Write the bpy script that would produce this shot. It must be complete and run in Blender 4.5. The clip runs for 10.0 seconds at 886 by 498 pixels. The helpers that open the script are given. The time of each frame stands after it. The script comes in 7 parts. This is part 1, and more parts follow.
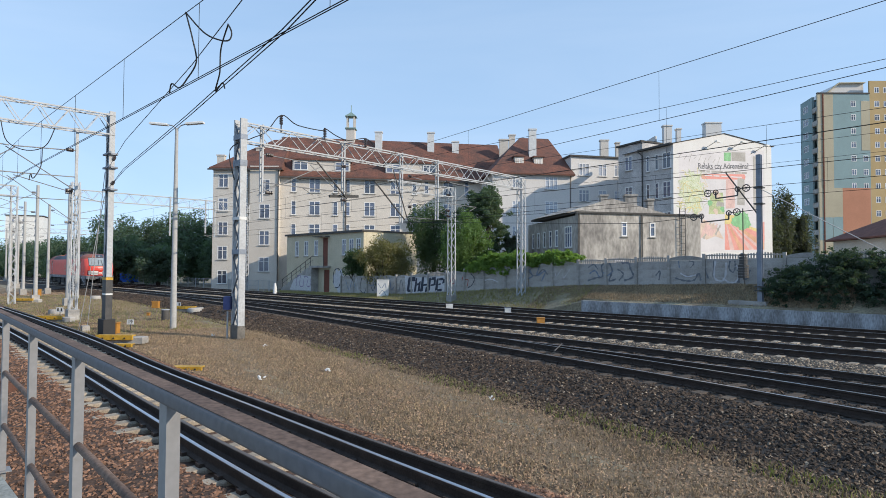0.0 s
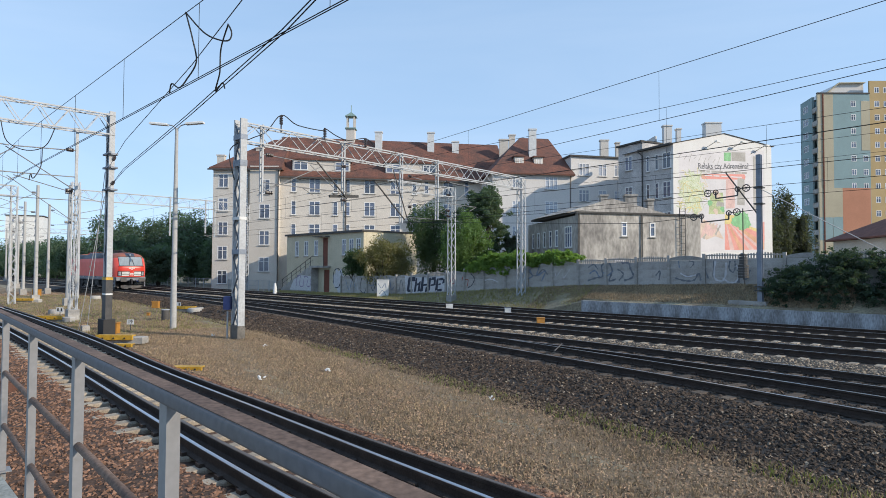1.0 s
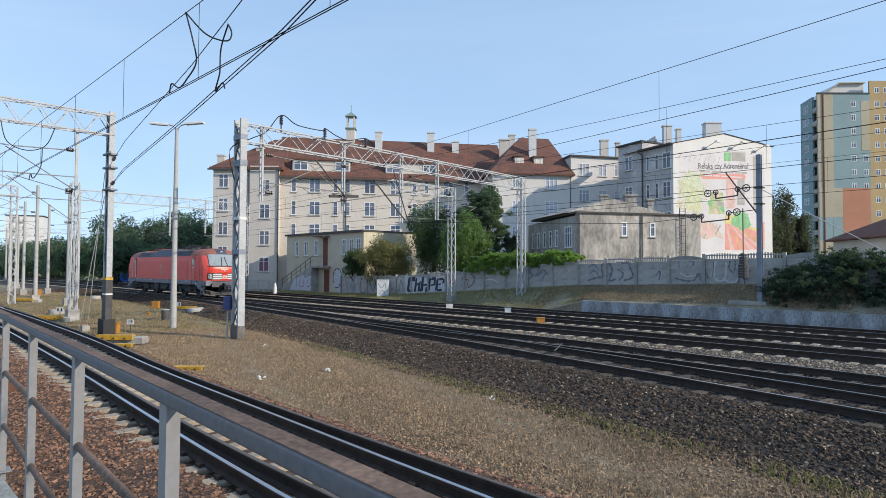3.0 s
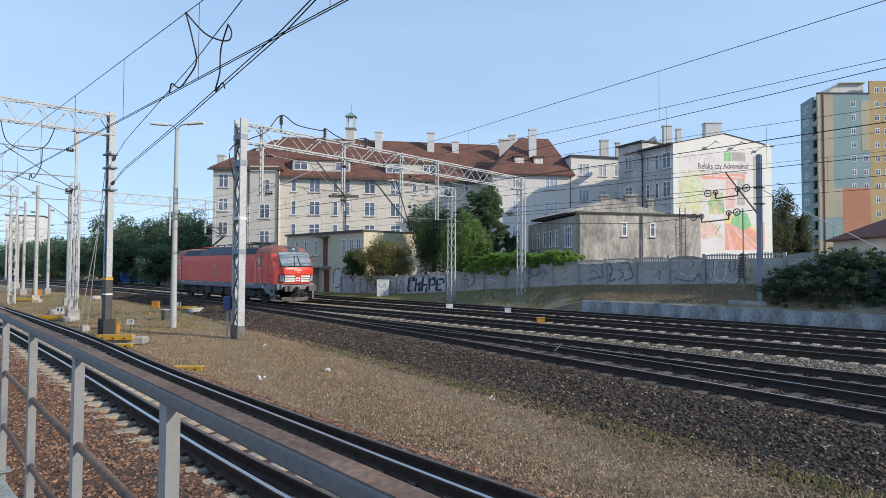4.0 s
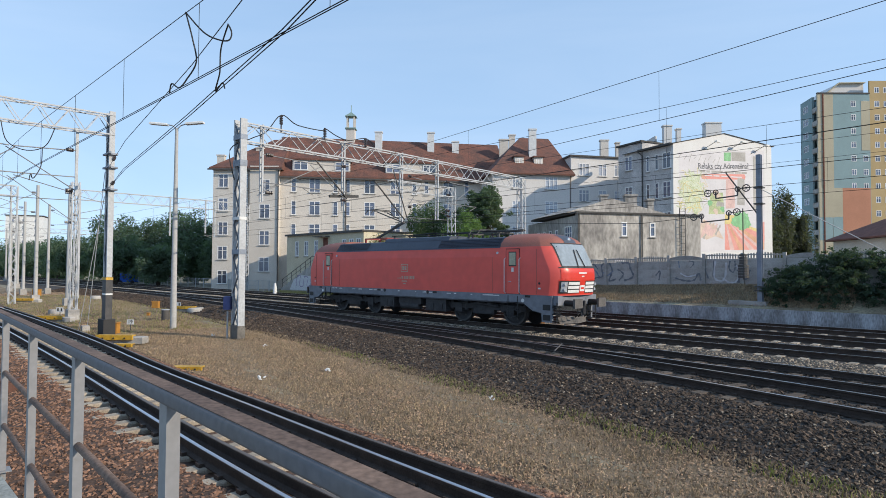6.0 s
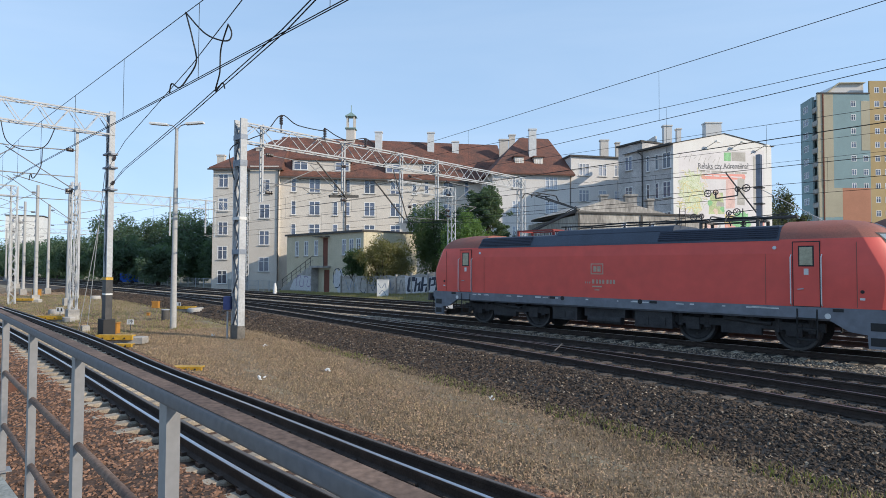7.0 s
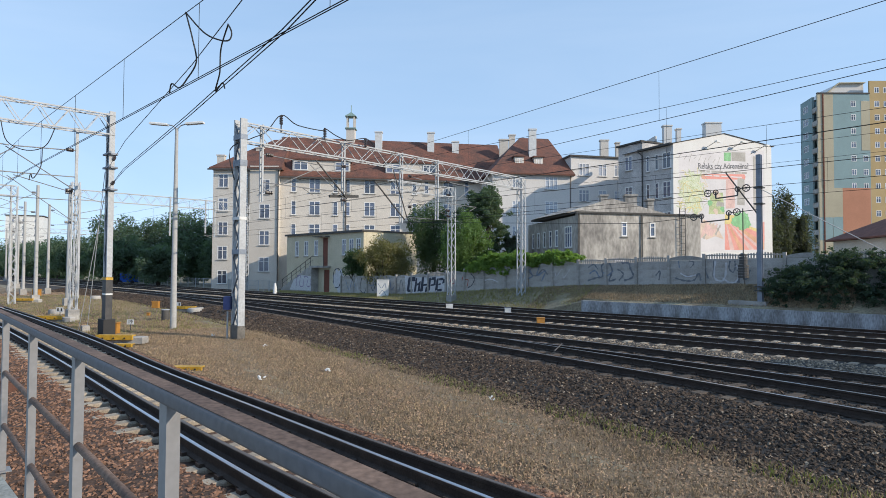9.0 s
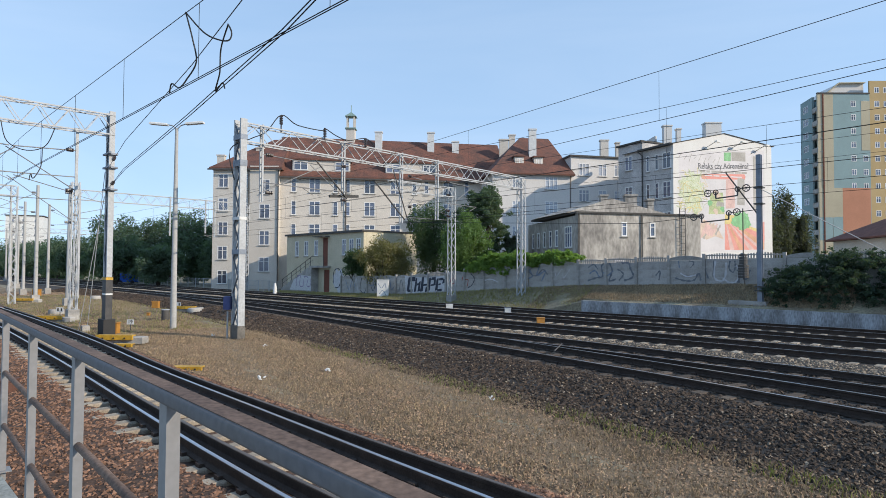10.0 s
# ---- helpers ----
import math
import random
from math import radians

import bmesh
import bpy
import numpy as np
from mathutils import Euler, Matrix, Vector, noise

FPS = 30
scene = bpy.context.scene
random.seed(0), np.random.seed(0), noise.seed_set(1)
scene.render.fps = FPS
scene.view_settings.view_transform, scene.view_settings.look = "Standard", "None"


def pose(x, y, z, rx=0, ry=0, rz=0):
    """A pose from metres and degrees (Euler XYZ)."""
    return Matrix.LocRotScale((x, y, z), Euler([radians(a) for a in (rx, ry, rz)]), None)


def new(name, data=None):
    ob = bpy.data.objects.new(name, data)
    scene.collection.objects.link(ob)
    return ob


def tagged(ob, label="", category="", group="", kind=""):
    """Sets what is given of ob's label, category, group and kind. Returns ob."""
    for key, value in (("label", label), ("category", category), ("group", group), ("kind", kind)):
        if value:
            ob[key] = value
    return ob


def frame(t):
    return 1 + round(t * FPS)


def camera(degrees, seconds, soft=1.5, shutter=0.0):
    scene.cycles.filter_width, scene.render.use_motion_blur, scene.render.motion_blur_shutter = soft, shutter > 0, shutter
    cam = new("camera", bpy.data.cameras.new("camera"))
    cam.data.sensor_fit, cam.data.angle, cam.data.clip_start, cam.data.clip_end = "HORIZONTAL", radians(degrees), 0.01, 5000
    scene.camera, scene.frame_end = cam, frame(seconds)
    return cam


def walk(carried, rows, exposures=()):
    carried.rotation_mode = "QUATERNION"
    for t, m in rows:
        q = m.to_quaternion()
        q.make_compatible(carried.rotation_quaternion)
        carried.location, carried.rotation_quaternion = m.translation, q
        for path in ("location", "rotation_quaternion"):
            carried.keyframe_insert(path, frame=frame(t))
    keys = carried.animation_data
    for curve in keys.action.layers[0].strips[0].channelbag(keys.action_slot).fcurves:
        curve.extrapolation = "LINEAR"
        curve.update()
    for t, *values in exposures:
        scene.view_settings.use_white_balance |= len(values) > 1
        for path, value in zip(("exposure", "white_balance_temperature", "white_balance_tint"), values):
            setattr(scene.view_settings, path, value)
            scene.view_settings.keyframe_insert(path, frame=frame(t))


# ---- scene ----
cam = camera(73.0, 10.0, soft=0.5)
EYE_POSE = pose(0, 0, 2.43, 91.814, 0, 0) @ pose(0, 0, 0, 0, 0, 0.262)
walk(cam, [(0.0, EYE_POSE), (10.0, EYE_POSE)])
scene.view_settings.exposure = 0.66

# ---- daylight: low sun along +x, a little from the camera's side ----
SUN_EL, SUN_AZ = radians(26), radians(-23)
to_sun = Vector((math.cos(SUN_EL) * math.cos(SUN_AZ), math.cos(SUN_EL) * math.sin(SUN_AZ), math.sin(SUN_EL)))
world = bpy.data.worlds.new("sky")
scene.world = world
world.use_nodes = True
wn = world.node_tree.nodes
sky = wn.new("ShaderNodeTexSky")
sky.sky_type, sky.sun_disc = "NISHITA", False
sky.sun_elevation, sky.sun_rotation = SUN_EL, math.pi / 2 - SUN_AZ
sky.air_density, sky.dust_density, sky.ozone_density = 1.0, 0.0, 2.4
wt = world.node_tree.links.new
# the sky is looked up a little higher, which leaves the pale haze at the horizon out
s_co, s_add, s_nrm = wn.new("ShaderNodeTexCoord"), wn.new("ShaderNodeVectorMath"), wn.new("ShaderNodeVectorMath")
s_add.operation, s_nrm.operation = "ADD", "NORMALIZE"
s_add.inputs[1].default_value = (0, 0, 0.2)
wt(s_co.outputs["Generated"], s_add.inputs[0]), wt(s_add.outputs[0], s_nrm.inputs[0]), wt(s_nrm.outputs[0], sky.inputs["Vector"])
# faint high cirrus: thins the blue where the noise is high
w_co, w_map, w_noise, w_ramp, w_hsv, w_mix, w_gam, w_sat = [wn.new(k) for k in ("ShaderNodeTexCoord", "ShaderNodeMapping", "ShaderNodeTexNoise", "ShaderNodeValToRGB", "ShaderNodeHueSaturation", "ShaderNodeMix", "ShaderNodeGamma", "ShaderNodeHueSaturation")]
# the clear sky evened out between zenith and horizon
w_gam.inputs["Gamma"].default_value = 0.41
w_sat.inputs["Saturation"].default_value, w_sat.inputs["Value"].default_value = 1.57, 2.42
w_sat.inputs["Hue"].default_value = 0.504
wt(sky.outputs[0], w_gam.inputs[0]), wt(w_gam.outputs[0], w_sat.inputs["Color"])
w_map.inputs["Scale"].default_value, w_map.inputs["Rotation"].default_value = (1.2, 1.6, 7.0), (0.0, 0.35, 0.3)
w_noise.inputs["Scale"].default_value, w_noise.inputs["Detail"].default_value, w_noise.inputs["Distortion"].default_value = 1.3, 9, 0.6
w_ramp.color_ramp.elements[0].position, w_ramp.color_ramp.elements[1].position = 0.3, 0.78
w_ramp.color_ramp.elements[1].color = (0.5, 0.5, 0.5, 1)
w_hsv.inputs["Saturation"].default_value, w_hsv.inputs["Value"].default_value = 0.72, 1.12
w_mix.data_type = "RGBA"
wt(w_co.outputs["Generated"], w_map.inputs[0]), wt(w_map.outputs[0], w_noise.inputs[0]), wt(w_noise.outputs[0], w_ramp.inputs[0])
wt(w_sat.outputs[0], w_hsv.inputs["Color"]), wt(w_ramp.outputs[0], w_mix.inputs[0]), wt(w_sat.outputs[0], w_mix.inputs[6]), wt(w_hsv.outputs[0], w_mix.inputs[7])
wt(w_mix.outputs[2], wn["Background"].inputs[0])
wn["Background"].inputs[1].default_value = 0.15
sun_data = bpy.data.lights.new("sun", "SUN")
sun_data.energy, sun_data.angle, sun_data.color = 2.75, radians(0.55), (1.0, 0.875, 0.71)
sun = new("sun", sun_data)
sun.rotation_euler = to_sun.to_track_quat("Z", "Y").to_euler()


# ---- mesh and material helpers ----
class Geo:
    """Collects vertices and faces for one mesh."""

    def __init__(self):
        self.v, self.f = [], []

    def add(self, verts, faces):
        n = len(self.v)
        self.v.extend([tuple(p) for p in verts])
        self.f.extend([tuple(n + i for i in q) for q in faces])
        return self

    def box(self, x0, y0, z0, x1, y1, z1, m=None, ch=0.0):
        """A box; ch chamfers its top edges."""
        if ch:
            vs = [Vector(p) for p in ((x0, y0, z0), (x1, y0, z0), (x1, y1, z0), (x0, y1, z0),
                                      (x0, y0, z1 - ch), (x1, y0, z1 - ch), (x1, y1, z1 - ch), (x0, y1, z1 - ch),
                                      (x0 + ch, y0 + ch, z1), (x1 - ch, y0 + ch, z1), (x1 - ch, y1 - ch, z1), (x0 + ch, y1 - ch, z1))]
            fs = [(3, 2, 1, 0), (8, 9, 10, 11)] + [(a + i, a + (i + 1) % 4, b + (i + 1) % 4, b + i) for a, b in ((0, 4), (4, 8)) for i in range(4)]
        else:
            vs = [Vector((x, y, z)) for z in (z0, z1) for x, y in ((x0, y0), (x1, y0), (x1, y1), (x0, y1))]
            fs = [(3, 2, 1, 0), (4, 5, 6, 7), (0, 1, 5, 4), (1, 2, 6, 5), (2, 3, 7, 6), (3, 0, 4, 7)]
        return self.add([m @ p for p in vs] if m else vs, fs)

    def tube(self, p0, p1, r0, r1=None, n=8, caps=True):
        p0, p1 = Vector(p0), Vector(p1)
        r1 = r0 if r1 is None else r1
        d = (p1 - p0).normalized()
        a = d.orthogonal().normalized()
        b = d.cross(a)
        ring = [(math.cos(2 * math.pi * i / n), math.sin(2 * math.pi * i / n)) for i in range(n)]
        vs = [p + r * (a * c + b * s) for p, r in ((p0, r0), (p1, r1)) for c, s in ring]
        fs = [(i, (i + 1) % n, n + (i + 1) % n, n + i) for i in range(n)]
        if caps:
            fs += [tuple(range(n - 1, -1, -1)), tuple(range(n, 2 * n))]
        return self.add(vs, fs)

    def bar(self, p0, p1, w, h, up=(0, 0, 1)):
        """A rectangular bar from p0 to p1, w wide and h high."""
        p0, p1 = Vector(p0), Vector(p1)
        d = (p1 - p0).normalized()
        s = d.cross(Vector(up))
        s = s.normalized() if s.length > 1e-4 else d.orthogonal().normalized()
        u = s.cross(d)
        vs = [p + s * a * w / 2 + u * b * h / 2 for p in (p0, p1) for a, b in ((-1, -1), (1, -1), (1, 1), (-1, 1))]
        return self.add(vs, [(0, 1, 2, 3), (7, 6, 5, 4), (0, 4, 5, 1), (1, 5, 6, 2), (2, 6, 7, 3), (3, 7, 4, 0)])

    def path(self, pts, r, n=5, loose=False):
        """A round wire through the points; loose rounds its bends."""
        pts = [Vector(p) for p in pts]
        if loose:
            ends = [pts[0]] + pts + [pts[-1]]
            pts = [0.5 * (2 * b + (c - a) * t + (2 * a - 5 * b + 4 * c - d) * t * t + (3 * b - a - 3 * c + d) * t ** 3)
                   for a, b, c, d in zip(ends, ends[1:], ends[2:], ends[3:]) for t in (0, 0.2, 0.4, 0.6, 0.8)] + [pts[-1]]
        vs, fs = [], []
        for i, p in enumerate(pts):
            d = (pts[min(i + 1, len(pts) - 1)] - pts[max(i - 1, 0)]).normalized()
            a = d.cross(Vector((0.13, 0.07, 1))).normalized()
            b = d.cross(a)
            vs += [p + r * (a * math.cos(2 * math.pi * k / n) + b * math.sin(2 * math.pi * k / n)) for k in range(n)]
        for i in range(len(pts) - 1):
            fs += [(i * n + k, i * n + (k + 1) % n, (i + 1) * n + (k + 1) % n, (i + 1) * n + k) for k in range(n)]
        return self.add(vs, fs)

    def prism(self, poly, z0, z1):
        n = len(poly)
        vs = [(x, y, z) for z in (z0, z1) for x, y in poly]
        return self.add(vs, [tuple(range(n - 1, -1, -1)), tuple(range(n, 2 * n))] + [(i, (i + 1) % n, n + (i + 1) % n, n + i) for i in range(n)])

    def grid(self, rows):
        """A sheet through rows of points."""
        n = len(rows[0])
        return self.add([p for r in rows for p in r], [(i * n + j, i * n + j + 1, (i + 1) * n + j + 1, (i + 1) * n + j) for i in range(len(rows) - 1) for j in range(n - 1)])

    def mesh(self, name, material, smooth=False):
        me = bpy.data.meshes.new(name)
        me.from_pydata(self.v, [], self.f)
        me.materials.append(material)
        if smooth:
            me.polygons.foreach_set("use_smooth", [True] * len(me.polygons))
            me.set_sharp_from_angle(angle=radians(38))
        me.validate()
        return me


def part(name, geo, material, parent=None, label="", smooth=False):
    ob = new(name, geo.mesh(name, material, smooth) if isinstance(geo, Geo) else geo)
    ob.parent = parent
    if label:
        ob["label"] = label
    return ob


def thing(name, label, category, group="", kind="", m=None):
    ob = tagged(new(name), label, category, group, kind)
    if m is not None:
        ob.matrix_basis = m
    return ob


def solid(name, geo, material, label, category, group="", kind="", smooth=False):
    return tagged(part(name, geo, material, None, "", smooth), label, category, group, kind)


def mat(name, color, rough=0.8, metal=0.0, var=0.25, scale=3.0, fine=40.0, bump=0.3, tint=None, rnd=0.0, spec=None, stretch=(1, 1, 1), island=0.0):
    """Colour with stains (scale) and grain (fine); tint is the stain colour; rnd varies object by object."""
    m = bpy.data.materials.new(name)
    m.use_nodes = True
    t, b = m.node_tree, m.node_tree.nodes["Principled BSDF"]
    N, L = t.nodes.new, t.links.new
    tc, mp = N("ShaderNodeTexCoord"), N("ShaderNodeMapping")
    mp.inputs["Scale"].default_value = stretch
    L(tc.outputs["Object"], mp.inputs[0])
    n1, n2 = N("ShaderNodeTexNoise"), N("ShaderNodeTexNoise")
    n1.inputs["Scale"].default_value, n1.inputs["Detail"].default_value, n1.inputs["Roughness"].default_value = scale, 8, 0.65
    n2.inputs["Scale"].default_value, n2.inputs["Detail"].default_value = fine, 4
    L(mp.outputs[0], n1.inputs[0]), L(mp.outputs[0], n2.inputs[0])
    tint = tint or tuple(c * 0.45 for c in color)
    r1 = N("ShaderNodeValToRGB")
    r1.color_ramp.elements[0].position, r1.color_ramp.elements[1].position = 0.36, 0.64
    r1.color_ramp.elements[0].color = (*[c + (d - c) * min(1, var * 2) for c, d in zip(color, tint)], 1)
    r1.color_ramp.elements[1].color = (*color, 1)
    L(n1.outputs[0], r1.inputs[0])
    mul, rng = N("ShaderNodeMix"), N("ShaderNodeMapRange")
    mul.data_type, mul.blend_type = "RGBA", "MULTIPLY"
    mul.inputs[0].default_value = 1.0
    rng.inputs["From Min"].default_value, rng.inputs["From Max"].default_value = 0.3, 0.7
    rng.inputs["To Min"].default_value, rng.inputs["To Max"].default_value = 1 - var * 0.8, 1 + var * 0.5
    L(n2.outputs[0], rng.inputs[0]), L(r1.outputs[0], mul.inputs[6]), L(rng.outputs[0], mul.inputs[7])
    out = mul.outputs[2]
    for amount, node, socket in ((rnd, "ShaderNodeObjectInfo", "Random"), (island, "ShaderNodeNewGeometry", "Random Per Island")):
        if amount:
            oi, mr, m2 = N(node), N("ShaderNodeMapRange"), N("ShaderNodeMix")
            m2.data_type, m2.blend_type = "RGBA", "MULTIPLY"
            m2.inputs[0].default_value = 1.0
            mr.inputs["To Min"].default_value, mr.inputs["To Max"].default_value = 1 - amount, 1 + amount
            L(oi.outputs[socket], mr.inputs[0]), L(out, m2.inputs[6]), L(mr.outputs[0], m2.inputs[7])
            out = m2.outputs[2]
    L(out, b.inputs["Base Color"])
    b.inputs["Roughness"].default_value, b.inputs["Metallic"].default_value = rough, metal
    if spec is not None:
        b.inputs["Specular IOR Level"].default_value = spec
    if bump:
        bp = N("ShaderNodeBump")
        bp.inputs["Strength"].default_value, bp.inputs["Distance"].default_value = bump, 0.02
        L(n2.outputs[0], bp.inputs["Height"]), L(bp.outputs[0], b.inputs["Normal"])
    return m


def leaf_mat(name, color, rnd=0.3):
    m = mat(name, color, 0.55, 0, 0.3, 0.6, 20, 0.0, island=rnd, spec=0.25)
    b = m.node_tree.nodes["Principled BSDF"]
    tr, mx = m.node_tree.nodes.new("ShaderNodeBsdfTranslucent"), m.node_tree.nodes.new("ShaderNodeMixShader")
    mx.inputs[0].default_value = 0.42
    tr.inputs[0].default_value = (color[0] * 1.5, color[1] * 1.6, color[2] * 0.7, 1)
    L = m.node_tree.links.new
    L(b.outputs[0], mx.inputs[1]), L(tr.outputs[0], mx.inputs[2])
    L(mx.outputs[0], m.node_tree.nodes["Material Output"].inputs[0])
    return m


M_gravel = mat("dry gravel and thin grass", (0.25, 0.182, 0.115), 0.95, 0, 0.45, 0.5, 28, 0.8, tint=(0.16, 0.115, 0.065))
M_field = mat("grassy ground", (0.30, 0.27, 0.18), 0.95, 0, 0.5, 0.9, 9, 0.8, tint=(0.2, 0.16, 0.11))
M_ballast = mat("ballast", (0.062, 0.053, 0.046), 0.95, 0, 0.6, 2.0, 16, 1.0, tint=(0.025, 0.021, 0.018))
M_ballast_rust = mat("rusty ballast", (0.12, 0.066, 0.042), 0.95, 0, 0.6, 2.0, 16, 1.0, tint=(0.05, 0.03, 0.02))
M_stone = mat("ballast stone", (0.08, 0.054, 0.036), 0.9, 0, 0.3, 6, 60, 0.3, island=0.95)
M_stone_light = mat("pale ballast stone", (0.3, 0.24, 0.175), 0.9, 0, 0.3, 6, 60, 0.3, island=0.6)
M_pebble = mat("gravel pebble", (0.34, 0.23, 0.143), 0.9, 0, 0.3, 6, 60, 0.3, island=0.75)
M_stone_rust = mat("rusty ballast stone", (0.24, 0.132, 0.084), 0.9, 0, 0.3, 6, 60, 0.3, island=0.65)
M_sleeper_dark = mat("oil-stained sleeper", (0.12, 0.095, 0.07), 0.9, 0, 0.4, 4, 60, 0.4, tint=(0.07, 0.05, 0.04), rnd=0.35)
M_sleeper = mat("concrete sleeper", (0.42, 0.375, 0.3), 0.9, 0, 0.35, 4, 60, 0.4, tint=(0.2, 0.13, 0.08), rnd=0.15)
M_rail_side = mat("rusty rail", (0.065, 0.045, 0.035), 0.8, 0.2, 0.4, 4, 50, 0.3)
M_rail_dull = mat("dull rail head", (0.15, 0.125, 0.105), 0.5, 0.3, 0.3, 3, 60, 0.1)
M_rail_top = mat("polished rail head", (0.62, 0.62, 0.64), 0.28, 1.0, 0.1, 3, 60, 0.0)
M_concrete = mat("weathered concrete", (0.44, 0.42, 0.395), 0.9, 0, 0.35, 1.2, 30, 0.3, tint=(0.2, 0.19, 0.17), rnd=0.1)
M_concrete_blue = mat("stained retaining concrete", (0.44, 0.455, 0.48), 0.9, 0, 0.5, 1.5, 25, 0.3, tint=(0.16, 0.15, 0.14), stretch=(1, 1, 0.25))
M_concrete_dark = mat("grimy concrete", (0.2, 0.185, 0.165), 0.9, 0, 0.4, 3, 30, 0.3)
M_platform = mat("platform paving", (0.33, 0.34, 0.31), 0.9, 0, 0.3, 2, 40, 0.3)
M_steel = mat("grey galvanised paint", (0.45, 0.47, 0.485), 0.6, 0.0, 0.2, 1.6, 12, 0.1, tint=(0.3, 0.29, 0.275))
# darker, bluer steel: the shaded face of the posts put into the lacing
M_lacing_shade = mat("shaded bluish lattice steel", (0.15, 0.165, 0.19), 0.65, 0.1, 0.25, 2.0, 20, 0.1)
M_post_blue = mat("blue grey painted post", (0.25, 0.285, 0.34), 0.6, 0.1, 0.25, 2, 40, 0.1)
M_pole = mat("pale grey spun concrete", (0.42, 0.42, 0.41), 0.85, 0, 0.15, 2, 15, 0.15, tint=(0.3, 0.29, 0.27))
M_steel_dark = mat("dark weathered steel", (0.11, 0.105, 0.10), 0.7, 0.3, 0.3, 3, 40, 0.1)
M_fence = mat("grey painted steel fence", (0.225, 0.225, 0.23), 0.45, 0.0, 0.12, 1.5, 30, 0.03, tint=(0.26, 0.25, 0.24))
M_rail_grey = mat("scuffed blue grey handrail paint", (0.122, 0.112, 0.108), 0.7, 0.0, 0.2, 2.5, 40, 0.03, tint=(0.11, 0.115, 0.135))
M_rail_worn = mat("worn handrail paint", (0.23, 0.155, 0.115), 0.8, 0.0, 0.45, 1.6, 60, 0.05, tint=(0.10, 0.07, 0.058), spec=0.2)
M_wire = mat("dark copper wire", (0.035, 0.035, 0.035), 0.6, 0.4, 0.1, 5, 50, 0)
M_insul = mat("brown insulator", (0.05, 0.035, 0.03), 0.25, 0, 0.1, 5, 50, 0)
M_yellow = mat("yellow painted steel", (0.62, 0.36, 0.035), 0.55, 0, 0.3, 4, 40, 0.1)
M_orange = mat("orange painted box", (0.5, 0.23, 0.04), 0.55, 0, 0.25, 4, 40, 0.1)
M_white = mat("white paint", (0.72, 0.72, 0.70), 0.6, 0, 0.15, 3, 40, 0.1)
M_black = mat("black rubber and grime", (0.02, 0.02, 0.021), 0.6, 0, 0.3, 4, 50, 0.1)
M_blue = mat("blue painted metal", (0.02, 0.035, 0.13), 0.5, 0, 0.2, 4, 40, 0.1)
M_blue_sheet = mat("bright blue sheet", (0.01, 0.12, 0.65), 0.6, 0, 0.2, 1, 40, 0.1)
M_plaster = mat("cream plaster", (0.64, 0.592, 0.53), 0.92, 0, 0.22, 0.35, 14, 0.15, tint=(0.47, 0.43, 0.37))
M_plaster_grey = mat("grey stained plaster", (0.5, 0.465, 0.415), 0.92, 0, 0.42, 0.7, 5, 0.1, tint=(0.21, 0.195, 0.18), stretch=(1, 1, 0.4))
M_plaster_dark = mat("dull grey render", (0.6, 0.58, 0.57), 0.92, 0, 0.35, 0.5, 12, 0.2)
M_plaster_pale = mat("pale white plaster", (0.66, 0.635, 0.61), 0.92, 0, 0.15, 0.35, 14, 0.15, tint=(0.6, 0.58, 0.55))
M_plaster_yellow = mat("yellow plaster", (0.61, 0.55, 0.41), 0.92, 0, 0.25, 0.5, 14, 0.15, tint=(0.4, 0.36, 0.25))
M_gable = mat("white painted gable", (0.64, 0.63, 0.61), 0.85, 0, 0.12, 0.5, 14, 0.1, tint=(0.55, 0.53, 0.5))
M_tile = mat("red roof tiles", (0.185, 0.075, 0.05), 0.85, 0, 0.45, 0.8, 6, 0.5, tint=(0.09, 0.05, 0.04))
M_tile_brown = mat("brown roof tiles", (0.17, 0.065, 0.045), 0.85, 0, 0.3, 0.8, 6, 0.5)
M_felt = mat("dark roofing felt", (0.09, 0.085, 0.08), 0.9, 0, 0.3, 1, 20, 0.2)
M_frame = mat("white window frame", (0.78, 0.77, 0.75), 0.6, 0, 0.1, 4, 40, 0)
M_glass = mat("window glass", (0.11, 0.13, 0.19), 0.08, 0, 0.3, 0.4, 8, 0.02, spec=1.0, rnd=0.6)
# pale base colour stands in for sky reflected in the panes
M_glass_pale = mat("sky-pale window glass", (0.46, 0.50, 0.58), 0.08, 0, 0.2, 0.4, 8, 0.02, spec=1.0, rnd=0.25)
M_door_red = mat("red brown door", (0.2, 0.06, 0.035), 0.7, 0, 0.25, 3, 40, 0.1)
M_copper = mat("verdigris copper", (0.24, 0.35, 0.32), 0.7, 0, 0.3, 2, 30, 0.1)
# the four tower renders are dulled a quarter, haze put into the colour
M_teal = mat("teal render", (0.25, 0.35, 0.36), 0.9, 0, 0.1, 0.3, 8, 0.05)
M_beige = mat("pale yellow render", (0.45, 0.40, 0.29), 0.9, 0, 0.1, 0.3, 8, 0.05)
M_ochre = mat("ochre render", (0.47, 0.34, 0.17), 0.9, 0, 0.1, 0.3, 8, 0.05)
M_salmon = mat("salmon render", (0.48, 0.22, 0.135), 0.9, 0, 0.1, 0.3, 8, 0.05)
M_graffiti_dark = mat("dark blue spray paint", (0.045, 0.05, 0.075), 0.8, 0, 0.2, 6, 40, 0)
M_graffiti_white = mat("white spray paint", (0.62, 0.62, 0.64), 0.8, 0, 0.2, 6, 40, 0)
M_graffiti_red = mat("red spray paint", (0.35, 0.09, 0.07), 0.8, 0, 0.2, 6, 40, 0)
